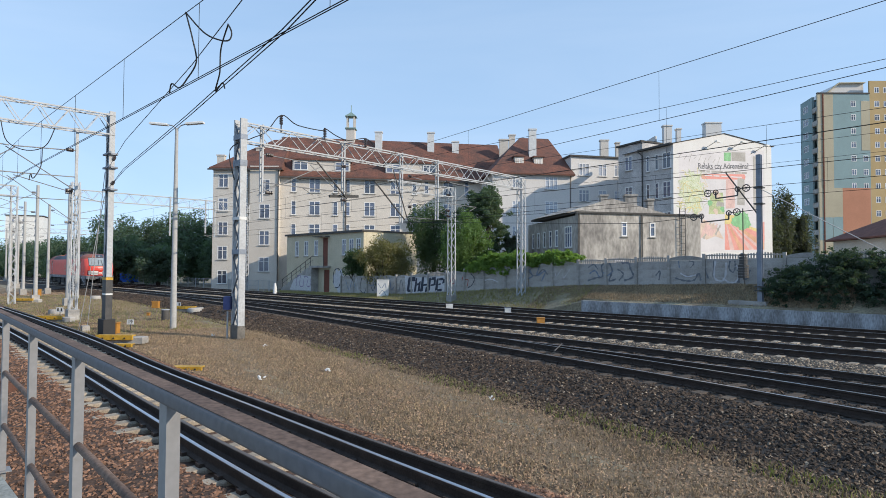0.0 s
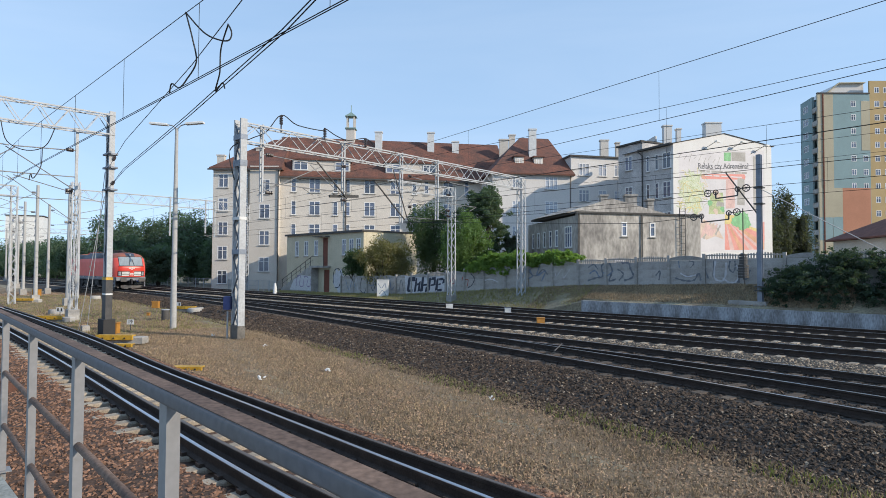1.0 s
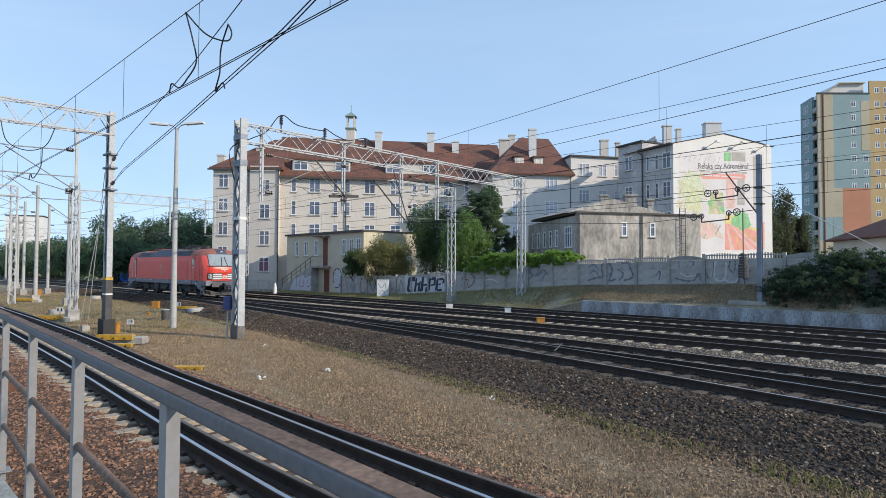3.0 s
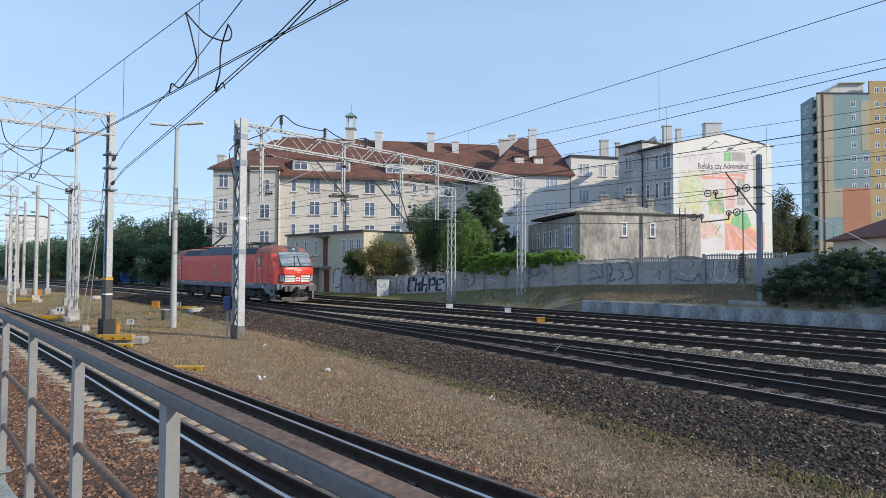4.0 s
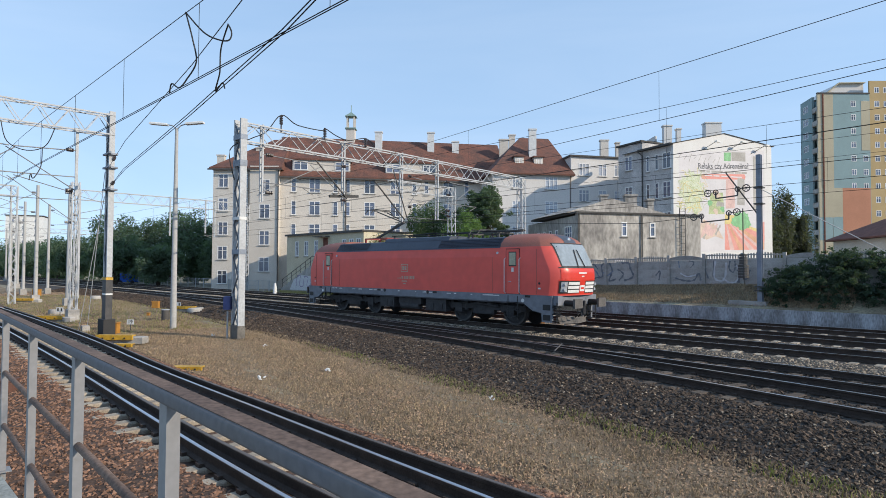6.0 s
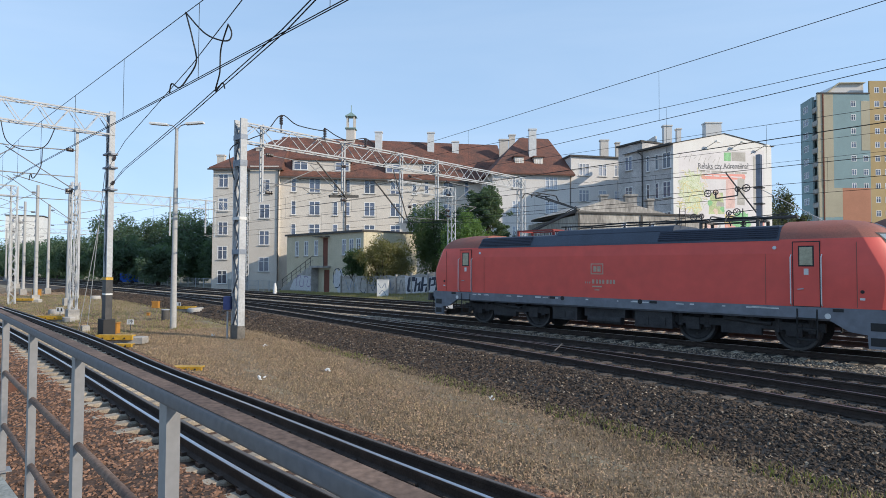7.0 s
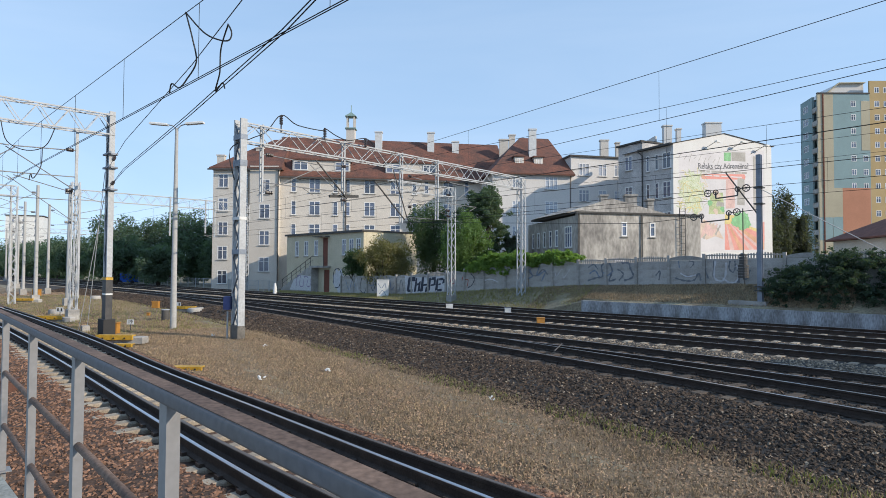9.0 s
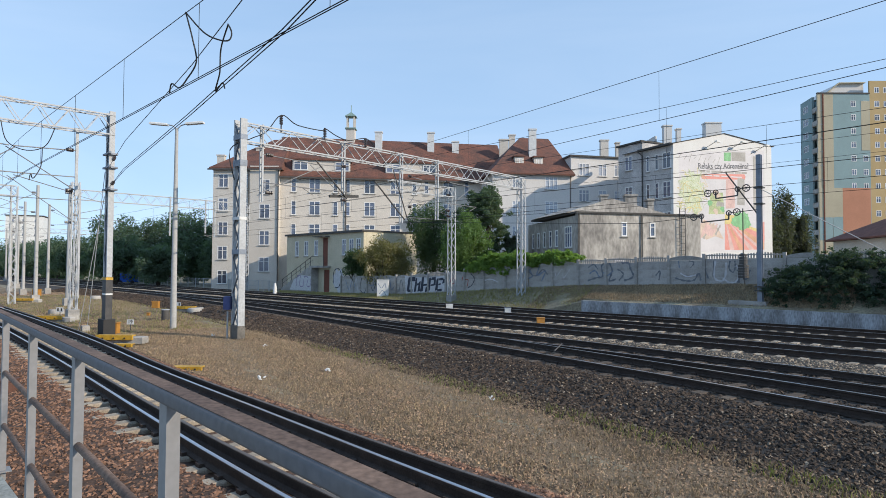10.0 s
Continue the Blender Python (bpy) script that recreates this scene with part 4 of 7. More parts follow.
# ---- walls on the bank ----
def build_bank_walls():
    ret = thing("retaining_wall", "low stained concrete retaining wall beside the track", "wall", kind="structure")
    me = Geo().prism([W(a, b).xy for a, b in ((-0.14, 0.008), (0.14, 0.008), (0.14, 2.992), (-0.14, 2.992))], -0.6, 0.52).mesh("wall_panel", M_concrete_blue)
    for i in range(12):
        part("wall_panel", me, None, ret).location = W(31.5, -19.6 + 3 * i, 0)
    fence = thing("concrete_fence", "grey precast concrete panel fence covered with graffiti", "fence")
    post = Geo().prism([W(a, b).xy for a, b in ((-0.09, -0.08), (0.09, -0.08), (0.09, 0.08), (-0.09, 0.08))], -0.3, 1.74).mesh("post", M_concrete)
    slab = Geo().prism([W(a, b).xy for a, b in ((-0.03, 0.09), (0.03, 0.09), (0.03, 1.97), (-0.03, 1.97))], 0.0005, 0.4995).mesh("panel", M_concrete)
    PICKETS = []
    for q in range(13):
        hh = 0.22 + 0.09 * math.sin(math.pi * q / 12)
        PICKETS.append(Geo().prism([W(a, c).xy for a, c in ((-0.025, 0.12 + 0.14 * q), (0.025, 0.12 + 0.14 * q), (0.025, 0.19 + 0.14 * q), (-0.025, 0.19 + 0.14 * q))], 1.46, 1.46 + hh).mesh("picket", M_concrete))
    PICKET_RAIL = Geo().prism([W(a, c).xy for a, c in ((-0.02, 0.09), (0.02, 0.09), (0.02, 1.97), (-0.02, 1.97))], 1.62, 1.68).mesh("picket_rail", M_concrete)
    for i in range(27):
        b = -48.56 + 2.06 * i
        z = lerp(BANK_BASE, b + 1)
        p = W(34.5, b, z)
        part("post", post, None, fence).location = p
        for k in range(3):
            part("panel", slab, None, fence).location = p + Vector((0, 0, 0.5 * k - 0.05))
        if i in (6, 13, 14, 15, 17, 18, 20, 21, 22, 23):
            for q in range(13):
                part("picket", PICKETS[q], None, fence).location = p
            part("picket_rail", PICKET_RAIL, None, fence).location = p
        else:
            g = Geo()
            g.add([W(a, 0.09 + 1.88 * c / 8, 1.46 + d) for a in (-0.03, 0.03) for c in range(9) for d in (0, 0.12 + 0.13 * math.sin(math.pi * c / 8))],
                  [(2 * c, 2 * c + 2, 2 * c + 3, 2 * c + 1) for c in range(8)] + [(18 + 2 * c + 1, 18 + 2 * c + 3, 18 + 2 * c + 2, 18 + 2 * c) for c in range(8)] + [(2 * c + 1, 2 * c + 3, 18 + 2 * c + 3, 18 + 2 * c + 1) for c in range(8)])
            part("arched_top", g, M_concrete, fence, "arched solid top panel").location = p


# ---- foliage ----
def crown(g, c, r, n, size, rng, shell=0.55):
    """Leaf cards through an uneven cloud of lobes."""
    lobes = []
    for i in range(max(7, min(60, int(n / 220)))):
        v = Vector((rng.gauss(0, 1), rng.gauss(0, 1), rng.gauss(0, 1))).normalized()
        k = rng.uniform(0.3, 0.84)
        lobes.append((Vector((c[0] + v.x * r[0] * k, c[1] + v.y * r[1] * k, c[2] + v.z * r[2] * k)), rng.uniform(0.16, 0.40)))
    for i in range(n):
        o, s = lobes[i % len(lobes)]
        v = Vector((rng.gauss(0, 1), rng.gauss(0, 1), rng.gauss(0, 1))).normalized() * (shell + (1 - shell) * rng.random()) * s
        p = o + Vector((v.x * r[0], v.y * r[1], v.z * r[2]))
        nrm = (v + Vector((rng.gauss(0, 0.5), rng.gauss(0, 0.5), rng.gauss(0.3, 0.5)))).normalized()
        a = nrm.orthogonal().normalized()
        a = (Matrix.Rotation(rng.uniform(0, 6.28), 3, nrm) @ a)
        b = nrm.cross(a)
        k = size * rng.uniform(0.6, 1.4)
        g.add([p - a * k, p - b * k * 0.45 + nrm * k * 0.1, p + a * k, p + b * k * 0.45 + nrm * k * 0.1], [(0, 1, 2, 3)])


def tree(name, pos, height, r, leaf, n, size, seed, label, category="tree", trunk=True, group="trees"):
    rng = random.Random(seed)
    t = thing(name, label, category, group)
    pos = Vector(pos)
    g = Geo()
    if trunk:
        g.tube(pos - Vector((0, 0, 0.2)), pos + Vector((0, 0, height * 0.45)), r[0] * 0.07 + 0.05, r[0] * 0.045 + 0.03, 8, False)
    for i in range(9):
        a = rng.uniform(0, 6.28)
        z0 = height * rng.uniform(0.1 if not trunk else 0.25, 0.5)
        q = pos + Vector((math.cos(a) * r[0] * 0.6, math.sin(a) * r[1] * 0.6, z0 + height * 0.3))
        g.tube(pos + Vector((0, 0, z0 if trunk else 0)), q, r[0] * 0.03 + 0.02, 0.015, 5, False)
    part("trunk", g, M_bark, t)
    g = Geo()
    crown(g, (pos.x, pos.y, pos.z + height - r[2]), r, n, size, rng)
    part("crown", g, leaf, t)
    return t


def build_trees():
    tree("tree", (2.3, 53, 0.2), 7.6, (2.5, 2.2, 3.5), M_leaf_bright, 17000, 0.10, 3, "leafy green tree behind the concrete fence")
    tall = tree("tree", (4.1, 57, 0.2), 10.6, (1.6, 1.6, 2.6), M_leaf, 9000, 0.10, 4, "tall dark green tree beside the grey annex")
    rt, g = random.Random(44), Geo()
    for i in range(58):
        k = i / 57
        a, out = rt.uniform(0, 6.28), (0.6 + 3.1 * (1 - k) ** 0.6) * rt.uniform(0.35, 1.0)
        crown(g, (3.7 + out * math.cos(a), 57 + out * math.sin(a), 1.8 + 7.6 * k + rt.uniform(-0.3, 0.3)), (1.35, 1.35, 0.75), 640, 0.10, rt, 0.3)
    part("lower_crown", g, M_leaf, tall)
    tree("tree", (6.4, 56.5, 0.0), 6.4, (1.3, 1.3, 2.6), M_leaf_far, 6000, 0.10, 14, "dark reddish green bush beside the grey annex")
    tree("tree", (-0.9, 59.2, 0.0), 9.8, (2.9, 2.6, 4.8), M_leaf_dark, 17000, 0.11, 5, "dark leafy tree behind the concrete fence")
    tree("shrub", (-5.3, 55.3, 0.0), 5.7, (2.7, 2.0, 2.6), M_leaf_olive, 15000, 0.09, 6, "olive flowering shrub leaning over the fence", "shrub", False, "shrubs")
    tree("shrub", (-8.3, 57.6, 0.0), 4.4, (1.5, 0.75, 1.6), M_leaf_dark, 9000, 0.08, 7, "dark bushy shrub beside the annex", "shrub", False, "shrubs")
    rng = random.Random(11)
    g = Geo()
    for i in range(330):
        b = rng.uniform(-31.6, -22.2)
        la = rng.uniform(34.2, 36.0)
        fence_top = lerp(BANK_BASE, b) + 1.7
        hang = 0.25 + 1.0 * math.exp(-((b + 28.4) / 0.9) ** 2)
        low = fence_top - hang * rng.random() if la < 34.7 else fence_top
        z = rng.uniform(low, 3.45 + 0.12 * math.sin(b * 2.3) + 0.1 * math.sin(b * 5.1) - 0.4 * max(0, -29.6 - b))
        la = 34.3 if z < fence_top else la
        crown(g, W(la, b, z), (0.5, 0.5, 0.32), 150, 0.075, rng, 0.2)
    solid("ivy_hedge", g, M_leaf_ivy, "bright green creeper spilling over the concrete fence", "creeper", kind="stuff")
    g = Geo()
    for i in range(400):
        b, la = rng.uniform(-9.7, 8.0), rng.uniform(31.75, 34.9)
        k = min(1.0, 0.72 + (b + 9.7) * 0.16)
        top = 0.5 + (2.6 + 0.2 * math.sin(b * 1.7)) * k * (0.5 + 0.5 * min(1, (la - 31.7) / 2.0))
        z = top - abs(rng.gauss(0, 0.6)) if rng.random() < 0.6 else rng.uniform(0.6, top)
        crown(g, W(la, b, max(z, 0.6)), (0.75, 0.75, 0.55), 300, 0.06, rng, 0.2)
    solid("hedge", g, M_leaf_hedge, "dense dark green hedge over the retaining wall", "hedge", kind="stuff")
    g = Geo()
    for i in range(34):
        t = i / 33
        x, y = -30 - 150 * t, 84 + 130 * t
        crown(g, (x, y, 1.6 + 1.5 * t), (4.5 + 5 * t, 3.5 + 3 * t, 2.6 + 2.4 * t), 900, 0.28 + 0.25 * t, rng, 0.3)
    for i in range(26):
        t = i / 25
        x, y = -190 - 60 * t, 300 - 110 * t
        crown(g, (x, y, 5), (14, 12, 7), 500, 0.9, rng, 0.3)
    solid("far_woods", g, M_leaf_haze, "dense dark green undergrowth and far woods", "woods", kind="stuff")
    for i, (x, y, hh, r) in enumerate(((-50, 92, 11.2, 5), (-44, 96, 12.0, 6), (-37, 90, 11.8, 5), (-46, 84, 8, 5), (-33, 92, 11.0, 5), (-62, 100, 8, 5), (-30, 84, 8.0, 4.0), (-38, 80, 6, 4), (-70, 112, 8, 6), (-80, 125, 8.5, 7), (-92, 135, 9, 8), (-105, 150, 9.5, 8),
                                       (55.0, 98, 16.8, 3.6), (58.6, 98.5, 13.5, 2.5), (51, 96, 15, 4), (57, 100, 11, 3.2))):
        tree("tree", (x, y, -0.4), hh, (r, r, hh * 0.46), M_leaf_far if x > 40 else M_leaf_haze, 13000, 0.2, 20 + i, "dark green broadleaf tree beyond the tracks")


# ---- the locomotive: x forward, y to its left, rail top at z = 0 ----
NOSE = [(0.95, 8.9), (1.36, 9.0), (2.0, 9.08), (2.35, 9.07), (2.5, 9.0), (3.3, 8.62), (3.6, 8.42), (3.8, 8.08), (3.9, 7.5)]
HALF = [(0.95, 1.49), (2.9, 1.5), (3.3, 1.46), (3.5, 1.36), (3.7, 1.15), (3.82, 0.85), (3.9, 0.45)]


def nose_x(y, z):
    """The front's surface: rounded in plan, raked above the waist."""
    k = min(1.0, abs(y) / lerp(HALF, z))
    return lerp(NOSE, z) - 0.16 * k ** 2 - 0.42 * max(0, (k - 0.62) / 0.38) ** 2.0


def front_patch(y0, y1, z0, z1, off=0.012, ny=6, nz=4, s=1):
    g = Geo()
    g.grid([[(s * (nose_x(y0 + (y1 - y0) * i / ny, z0 + (z1 - z0) * j / nz) + off), s * (y0 + (y1 - y0) * i / ny), z0 + (z1 - z0) * j / nz) for i in range(ny + 1)] for j in range(nz + 1)])
    return g


def cab_shell(s, z0, z1, nz):
    """The cab's outer skin between two heights, at the front (s = 1) or the rear."""
    g = Geo()
    rows = []
    for j in range(nz + 1):
        z = z0 + (z1 - z0) * j / nz
        w = lerp(HALF, z)
        ys = [w * math.sin(math.pi / 2 * (i / 9 - 1)) for i in range(19)]
        row = [(s * 5.97, s * -w, z)] + [(s * nose_x(y, z), s * y, z) for y in ys] + [(s * 5.97, s * w, z)]
        rows.append(row)
    g.grid(rows)
    return g, rows


def flat_text(text, size, m, material, parent, label, name="lettering"):
    cu = bpy.data.curves.new(name, "FONT")
    cu.body, cu.size, cu.align_x, cu.align_y, cu.extrude = text, size, "CENTER", "CENTER", 0.002
    cu.offset = size * 0.015
    tmp = bpy.data.objects.new(name, cu)
    scene.collection.objects.link(tmp)
    bpy.context.view_layer.update()
    me = bpy.data.meshes.new_from_object(tmp.evaluated_get(bpy.context.evaluated_depsgraph_get()))
    bpy.data.objects.remove(tmp)
    me.materials.clear()
    me.materials.append(material)
    ob = new(name, me)
    ob.parent = parent
    ob.matrix_basis = m
    if label:
        ob["label"] = label
    return ob


def build_locomotive():
    loco = thing("locomotive", "red electric freight locomotive with grey underframe", "locomotive")
    # machine room
    g = Geo()
    for s in (-1, 1):
        g.grid([[(x, s * lerp(HALF, z) * 1.0, z) for x in (-5.97, -2, 2, 5.97)] for z in (1.36, 2.9, 3.3)])
    body = part("body", g, M_loco_red, loco, "faded red side wall")
    for s in (-1, 1):
        for x in (-5.6, 5.6):
            part("seam", Geo().box(x - 0.006, s * 1.5 - 0.004, 1.4, x + 0.006, s * 1.5 + 0.004, 2.9), M_loco_roof, body)
    g = Geo()
    g.grid([[(x, y, z) for x in (-5.97, 0, 5.97)] for y, z in ((-1.47, 3.29), (-1.44, 3.36), (-1.16, 3.72), (-0.9, 3.78), (0.9, 3.78), (1.16, 3.72), (1.44, 3.36), (1.47, 3.29))])
    part("roof", g, M_loco_blue_worn, loco, "grey blue roof hood")
    for x0, x1 in ((-5.9, -3.2), (2.2, 5.9)):
        for s in (-1, 1):
            g = Geo()
            g.grid([[(x, s * (1.452 - 0.28 * k), 3.375 + 0.36 * k) for x in (x0, x1)] for k in (0, 1)])
            vent = part("roof_vent", g, M_loco_blue, loco, "dark blue louvred roof vent")
            for i in range(5):
                k = 0.1 + 0.18 * i
                part("louvre", Geo().bar((x0, s * (1.46 - 0.28 * k), 3.38 + 0.36 * k), (x1, s * (1.46 - 0.28 * k), 3.38 + 0.36 * k), 0.02, 0.02), M_loco_blue, vent)
    hatch = Geo()
    hatch.grid([[(x, y, z) for y, z in ((-1.12, 3.74), (-1.02, 3.9), (-0.9, 3.94), (0.9, 3.94), (1.02, 3.9), (1.12, 3.74))] for x in (-2.1, 2.6)])
    hatch.add([(x, y, z) for x in (-2.1, 2.6) for y, z in ((-1.12, 3.74), (-1.02, 3.9), (-0.9, 3.94), (0.9, 3.94), (1.02, 3.9), (1.12, 3.74))], [(5, 4, 3, 2, 1, 0), (6, 7, 8, 9, 10, 11)])
    part("roof_hatch", hatch, M_loco_blue_worn, loco, "raised grey blue roof hatch")
    # grey band
    g = Geo()
    for s in (-1, 1):
        g.grid([[(x, s * y, z) for x in (-8.45, -3, 3, 8.45)] for y, z in ((1.44, 0.98), (1.503, 1.04), (1.503, 1.36))])
    g.grid([[(x, y, 0.98) for x in (-8.6, 8.6)] for y in (-1.44, 1.44)])
    band = part("underframe_band", g, M_loco_grey, loco, "dusty grey lower side band")
    rng = random.Random(5)
    for s in (-1, 1):
        for x in (-7.42, -2.06, 2.06, 7.45):
            part("plug_cover", Geo().box(x - 0.13, s * 1.503 - 0.012, 1.25, x + 0.13, s * 1.503 + 0.012, 1.36 - 0.02), M_black, band)
        for x in (-1.6, 1.58):
            part("sand_hatch", Geo().tube((x, s * 1.49, 1.29), (x, s * 1.515, 1.29), 0.085, n=14), M_black, band)
        for i in range(26):
            x = rng.uniform(-6.3, 5.9)
            w = rng.uniform(0.05, 0.3)
            part("small_marking", Geo().box(x, s * 1.506 - 0.002, 1.26, x + w, s * 1.506 + 0.002, 1.26 + rng.uniform(0.03, 0.06)), M_white, band)
    # cabs
    for s in (1, -1):
        cab = part("cab", cab_shell(s, 1.36, 2.55, 8)[0], M_loco_red, loco, "red driver's cab", True)
        part("cab_upper", cab_shell(s, 2.55, 3.32, 6)[0], M_loco_red, cab, "", True)
        g, rows = cab_shell(s, 3.32, 3.9, 8)
        part("cab_crown", g, M_loco_roof, cab, "dusty brownish red cab crown", True)
        # roof lid
        lid = Geo()
        top = rows[-1]
        lid.add(top, [tuple(range(len(top)))])
        lid.grid([[(s * 5.97, s * y, z) for y in (-lerp(HALF, z), lerp(HALF, z))] for z in (3.25, 3.5, 3.7, 3.82, 3.9)])
        part("cab_roof", lid, M_loco_roof, cab, "dusty red cab roof")
        part("roof_panel", front_patch(-0.42, 0.42, 3.47, 3.84, 0.012, 4, 6, s), M_loco_blue_worn, cab, "dark roof panel with lamp")
        part("top_lamp", Geo().tube((s * (nose_x(0, 3.62) - 0.02), 0, 3.6), (s * (nose_x(0, 3.62) + 0.05), 0, 3.6), 0.1, n=14), M_lamp, cab, "round white headlamp")
        scr = part("windscreen", front_patch(-1.12, 1.12, 2.53, 3.42, 0.016, 18, 6, s), M_screen, cab, "large reflecting windscreen", True)
        part("windscreen_seal", front_patch(-1.16, 1.16, 2.49, 3.46, 0.008, 18, 6, s), M_black, cab, "", True)
        part("red_front", front_patch(-1.22, 1.22, 2.02, 2.44, 0.012, 14, 4, s), M_loco_front, cab, "bright red nose panel", True)
        part("waist_line", front_patch(-1.26, 1.26, 2.445, 2.49, 0.016, 14, 1, s), M_black, cab, "black waist line")
        part("lower_front", front_patch(-1.28, 1.28, 1.40, 2.0, 0.010, 14, 4, s), M_loco_front, cab, "", True)
        for q in (-1, 1):
            for k in range(3):
                z = 1.47 + 0.155 * k
                a, b = sorted((q * 0.22, q * 0.93))
                part("front_stripe", front_patch(a, b, z, z + 0.115, 0.022, 6, 1, s), M_white, cab, "white front stripe")
            a, b = sorted((q * 0.95, q * 1.27))
            hs = part("headlight", front_patch(a, b, 1.45, 1.95, 0.02, 5, 4, s), M_black, cab, "black headlight housing")
            a, b = sorted((q * 0.99, q * 1.22))
            part("lens", front_patch(a, b, 1.5, 1.9, 0.03, 5, 4, s), M_lamp, hs, "pale headlight lens")
            for z in (1.59, 1.8):
                yy = q * 1.1
                part("lamp_cup", Geo().tube((s * (nose_x(yy, z) + 0.02), s * yy, z), (s * (nose_x(yy, z) + 0.06), s * yy, z), 0.06, n=14), M_lamp, hs, "round lamp")
            a, b = sorted((q * 0.2, q * 0.95))
            part("stripe_field", front_patch(a, b, 1.44, 1.94, 0.016, 6, 3, s), M_black, cab, "black field behind the stripes")
            # wipers
            w = Geo()
            w.bar((s * (nose_x(q * 0.25, 2.5) + 0.05), s * q * 0.25, 2.48), (s * (nose_x(q * 0.12, 3.2) + 0.05), s * q * 0.10, 3.2), 0.03, 0.03)
            part("wiper", w, M_black, cab)
        part("front_badge", front_patch(-0.17, 0.17, 1.52, 1.76, 0.02, 2, 2, s), M_white, cab, "square white badge")
        part("front_badge_field", front_patch(-0.11, 0.11, 1.6, 1.68, 0.026, 2, 2, s), M_loco_front, cab)
        part("front_number_bar", front_patch(-0.28, 0.28, 2.22, 2.28, 0.02, 3, 1, s), M_white, cab)
        part("front_number_bar", front_patch(-0.1, 0.1, 2.1, 2.14, 0.02, 3, 1, s), M_white, cab)
        # doors with handrails, both sides
        for y in (-1, 1):
            xd = s * 6.68
            Y = y * 1.5
            door = part("cab_door", Geo().box(xd - 0.33, Y - 0.014, 1.38, xd + 0.33, Y + 0.014, 3.22), M_loco_red, cab, "red cab door")
            part("door_gap", Geo().box(xd - 0.355, Y - 0.007, 1.36, xd + 0.355, Y + 0.007, 3.25), M_black, cab)
            part("door_window_seal", Geo().box(xd - 0.2, Y - 0.02, 2.52, xd + 0.2, Y + 0.02, 3.12), M_black, door)
            part("door_window", Geo().box(xd - 0.165, Y - 0.026, 2.56, xd + 0.165, Y + 0.026, 3.08), M_glass_cab, door, "sunlit cab door window")
            part("door_sign", Geo().box(xd - 0.06, Y - 0.018, 2.28, xd + 0.06, Y + 0.018, 2.46), M_white, door)
            part("door_handle", Geo().bar((xd - 0.22, Y + y * 0.04, 1.86), (xd - 0.06, Y + y * 0.04, 1.88), 0.03, 0.03), M_lamp, door, "steel door handle")
            for e in (-0.39, 0.39):
                r = Geo().path([(xd + e, Y, 1.4), (xd + e, Y + y * 0.08, 1.45), (xd + e, Y + y * 0.08, 2.8), (xd + e, Y, 2.86)], 0.018, 6)
                part("handrail", r, M_white, cab, "pale grab rail")
            st = Geo()
            for z in (0.42, 0.72, 1.02):
                st.box(xd - 0.25, Y - 0.12, z, xd + 0.25, Y + 0.12, z + 0.03)
            for e in (-0.25, 0.25):
                st.bar((xd + e, Y, 0.42), (xd + e, Y, 1.3), 0.03, 0.05)
            part("step", st, M_black, cab, "black boarding steps")
            part("cab_seam", Geo().box(s * 7.9 - 0.008, Y - 0.006, 1.4, s * 7.9 + 0.008, Y + 0.006, 3.2), M_loco_roof, cab)
            part("side_disc", Geo().tube((s * 5.85, Y * 0.985, 3.08), (s * 5.85, Y * 1.004, 3.08), 0.055, n=12), M_lamp, cab)
        # buffer beam, buffers, coupling, plough
        bb = Geo()
        bb.box(8.3, -1.4, 0.98, 8.84, 1.4, 1.36, Matrix.Rotation(0 if s > 0 else math.pi, 4, "Z"))
        beam = part("buffer_beam", bb, M_loco_grey, loco, "grey buffer beam")
        for q in (-1, 1):
            b = Geo()
            b.tube((s * 8.8, q * 0.875, 1.06), (s * 9.35, q * 0.875, 1.06), 0.12, n=14)
            part("buffer_shank", b, M_black, beam)
            part("buffer_head", Geo().box(9.36, q * 0.875 * s - 0.28, 0.88, 9.45, q * 0.875 * s + 0.28, 1.24, Matrix.Rotation(0 if s > 0 else math.pi, 4, "Z")), M_plough, beam, "flat pale buffer plate")
            st = Geo()
            for z in (0.35, 0.62, 0.9):
                st.box(s * 8.65 - 0.16, q * 1.28 - 0.18, z, s * 8.65 + 0.16, q * 1.28 + 0.18, z + 0.03)
            for e in (-0.15, 0.15):
                st.bar((s * 8.65 + e, q * 1.42, 0.35), (s * 8.65 + e, q * 1.42, 1.1), 0.03, 0.04)
            part("corner_step", st, M_black, beam)
            for e in (0.2, 0.42):
                part("brake_hose", Geo().path([(s * 8.85, q * e, 1.0), (s * 9.1, q * (e + 0.03), 0.9), (s * 9.15, q * (e + 0.05), 0.6), (s * 9.0, q * (e + 0.02), 0.5)], 0.028, 6), M_black, beam)
        part("coupling_hook", Geo().bar((s * 8.8, 0, 1.06), (s * 9.2, 0, 1.04), 0.12, 0.2).bar((s * 9.15, 0, 1.0), (s * 9.15, 0, 0.6), 0.1, 0.08), M_loco_dark, beam)
        pl = Geo()
        pl.add([(s * x, y, z) for x, y, z in ((8.55, -0.85, 0.22), (8.9, 0, 0.22), (8.55, 1.25, 0.22), (8.45, -0.85, 0.48), (8.75, 0, 0.48), (8.45, 1.25, 0.48), (8.4, -0.85, 0.22), (8.75, 0, 0.22), (8.4, 1.25, 0.22))],
               [(0, 1, 4, 3), (1, 2, 5, 4), (6, 3, 4, 7), (7, 4, 5, 8), (0, 6, 7, 1), (1, 7, 8, 2)])
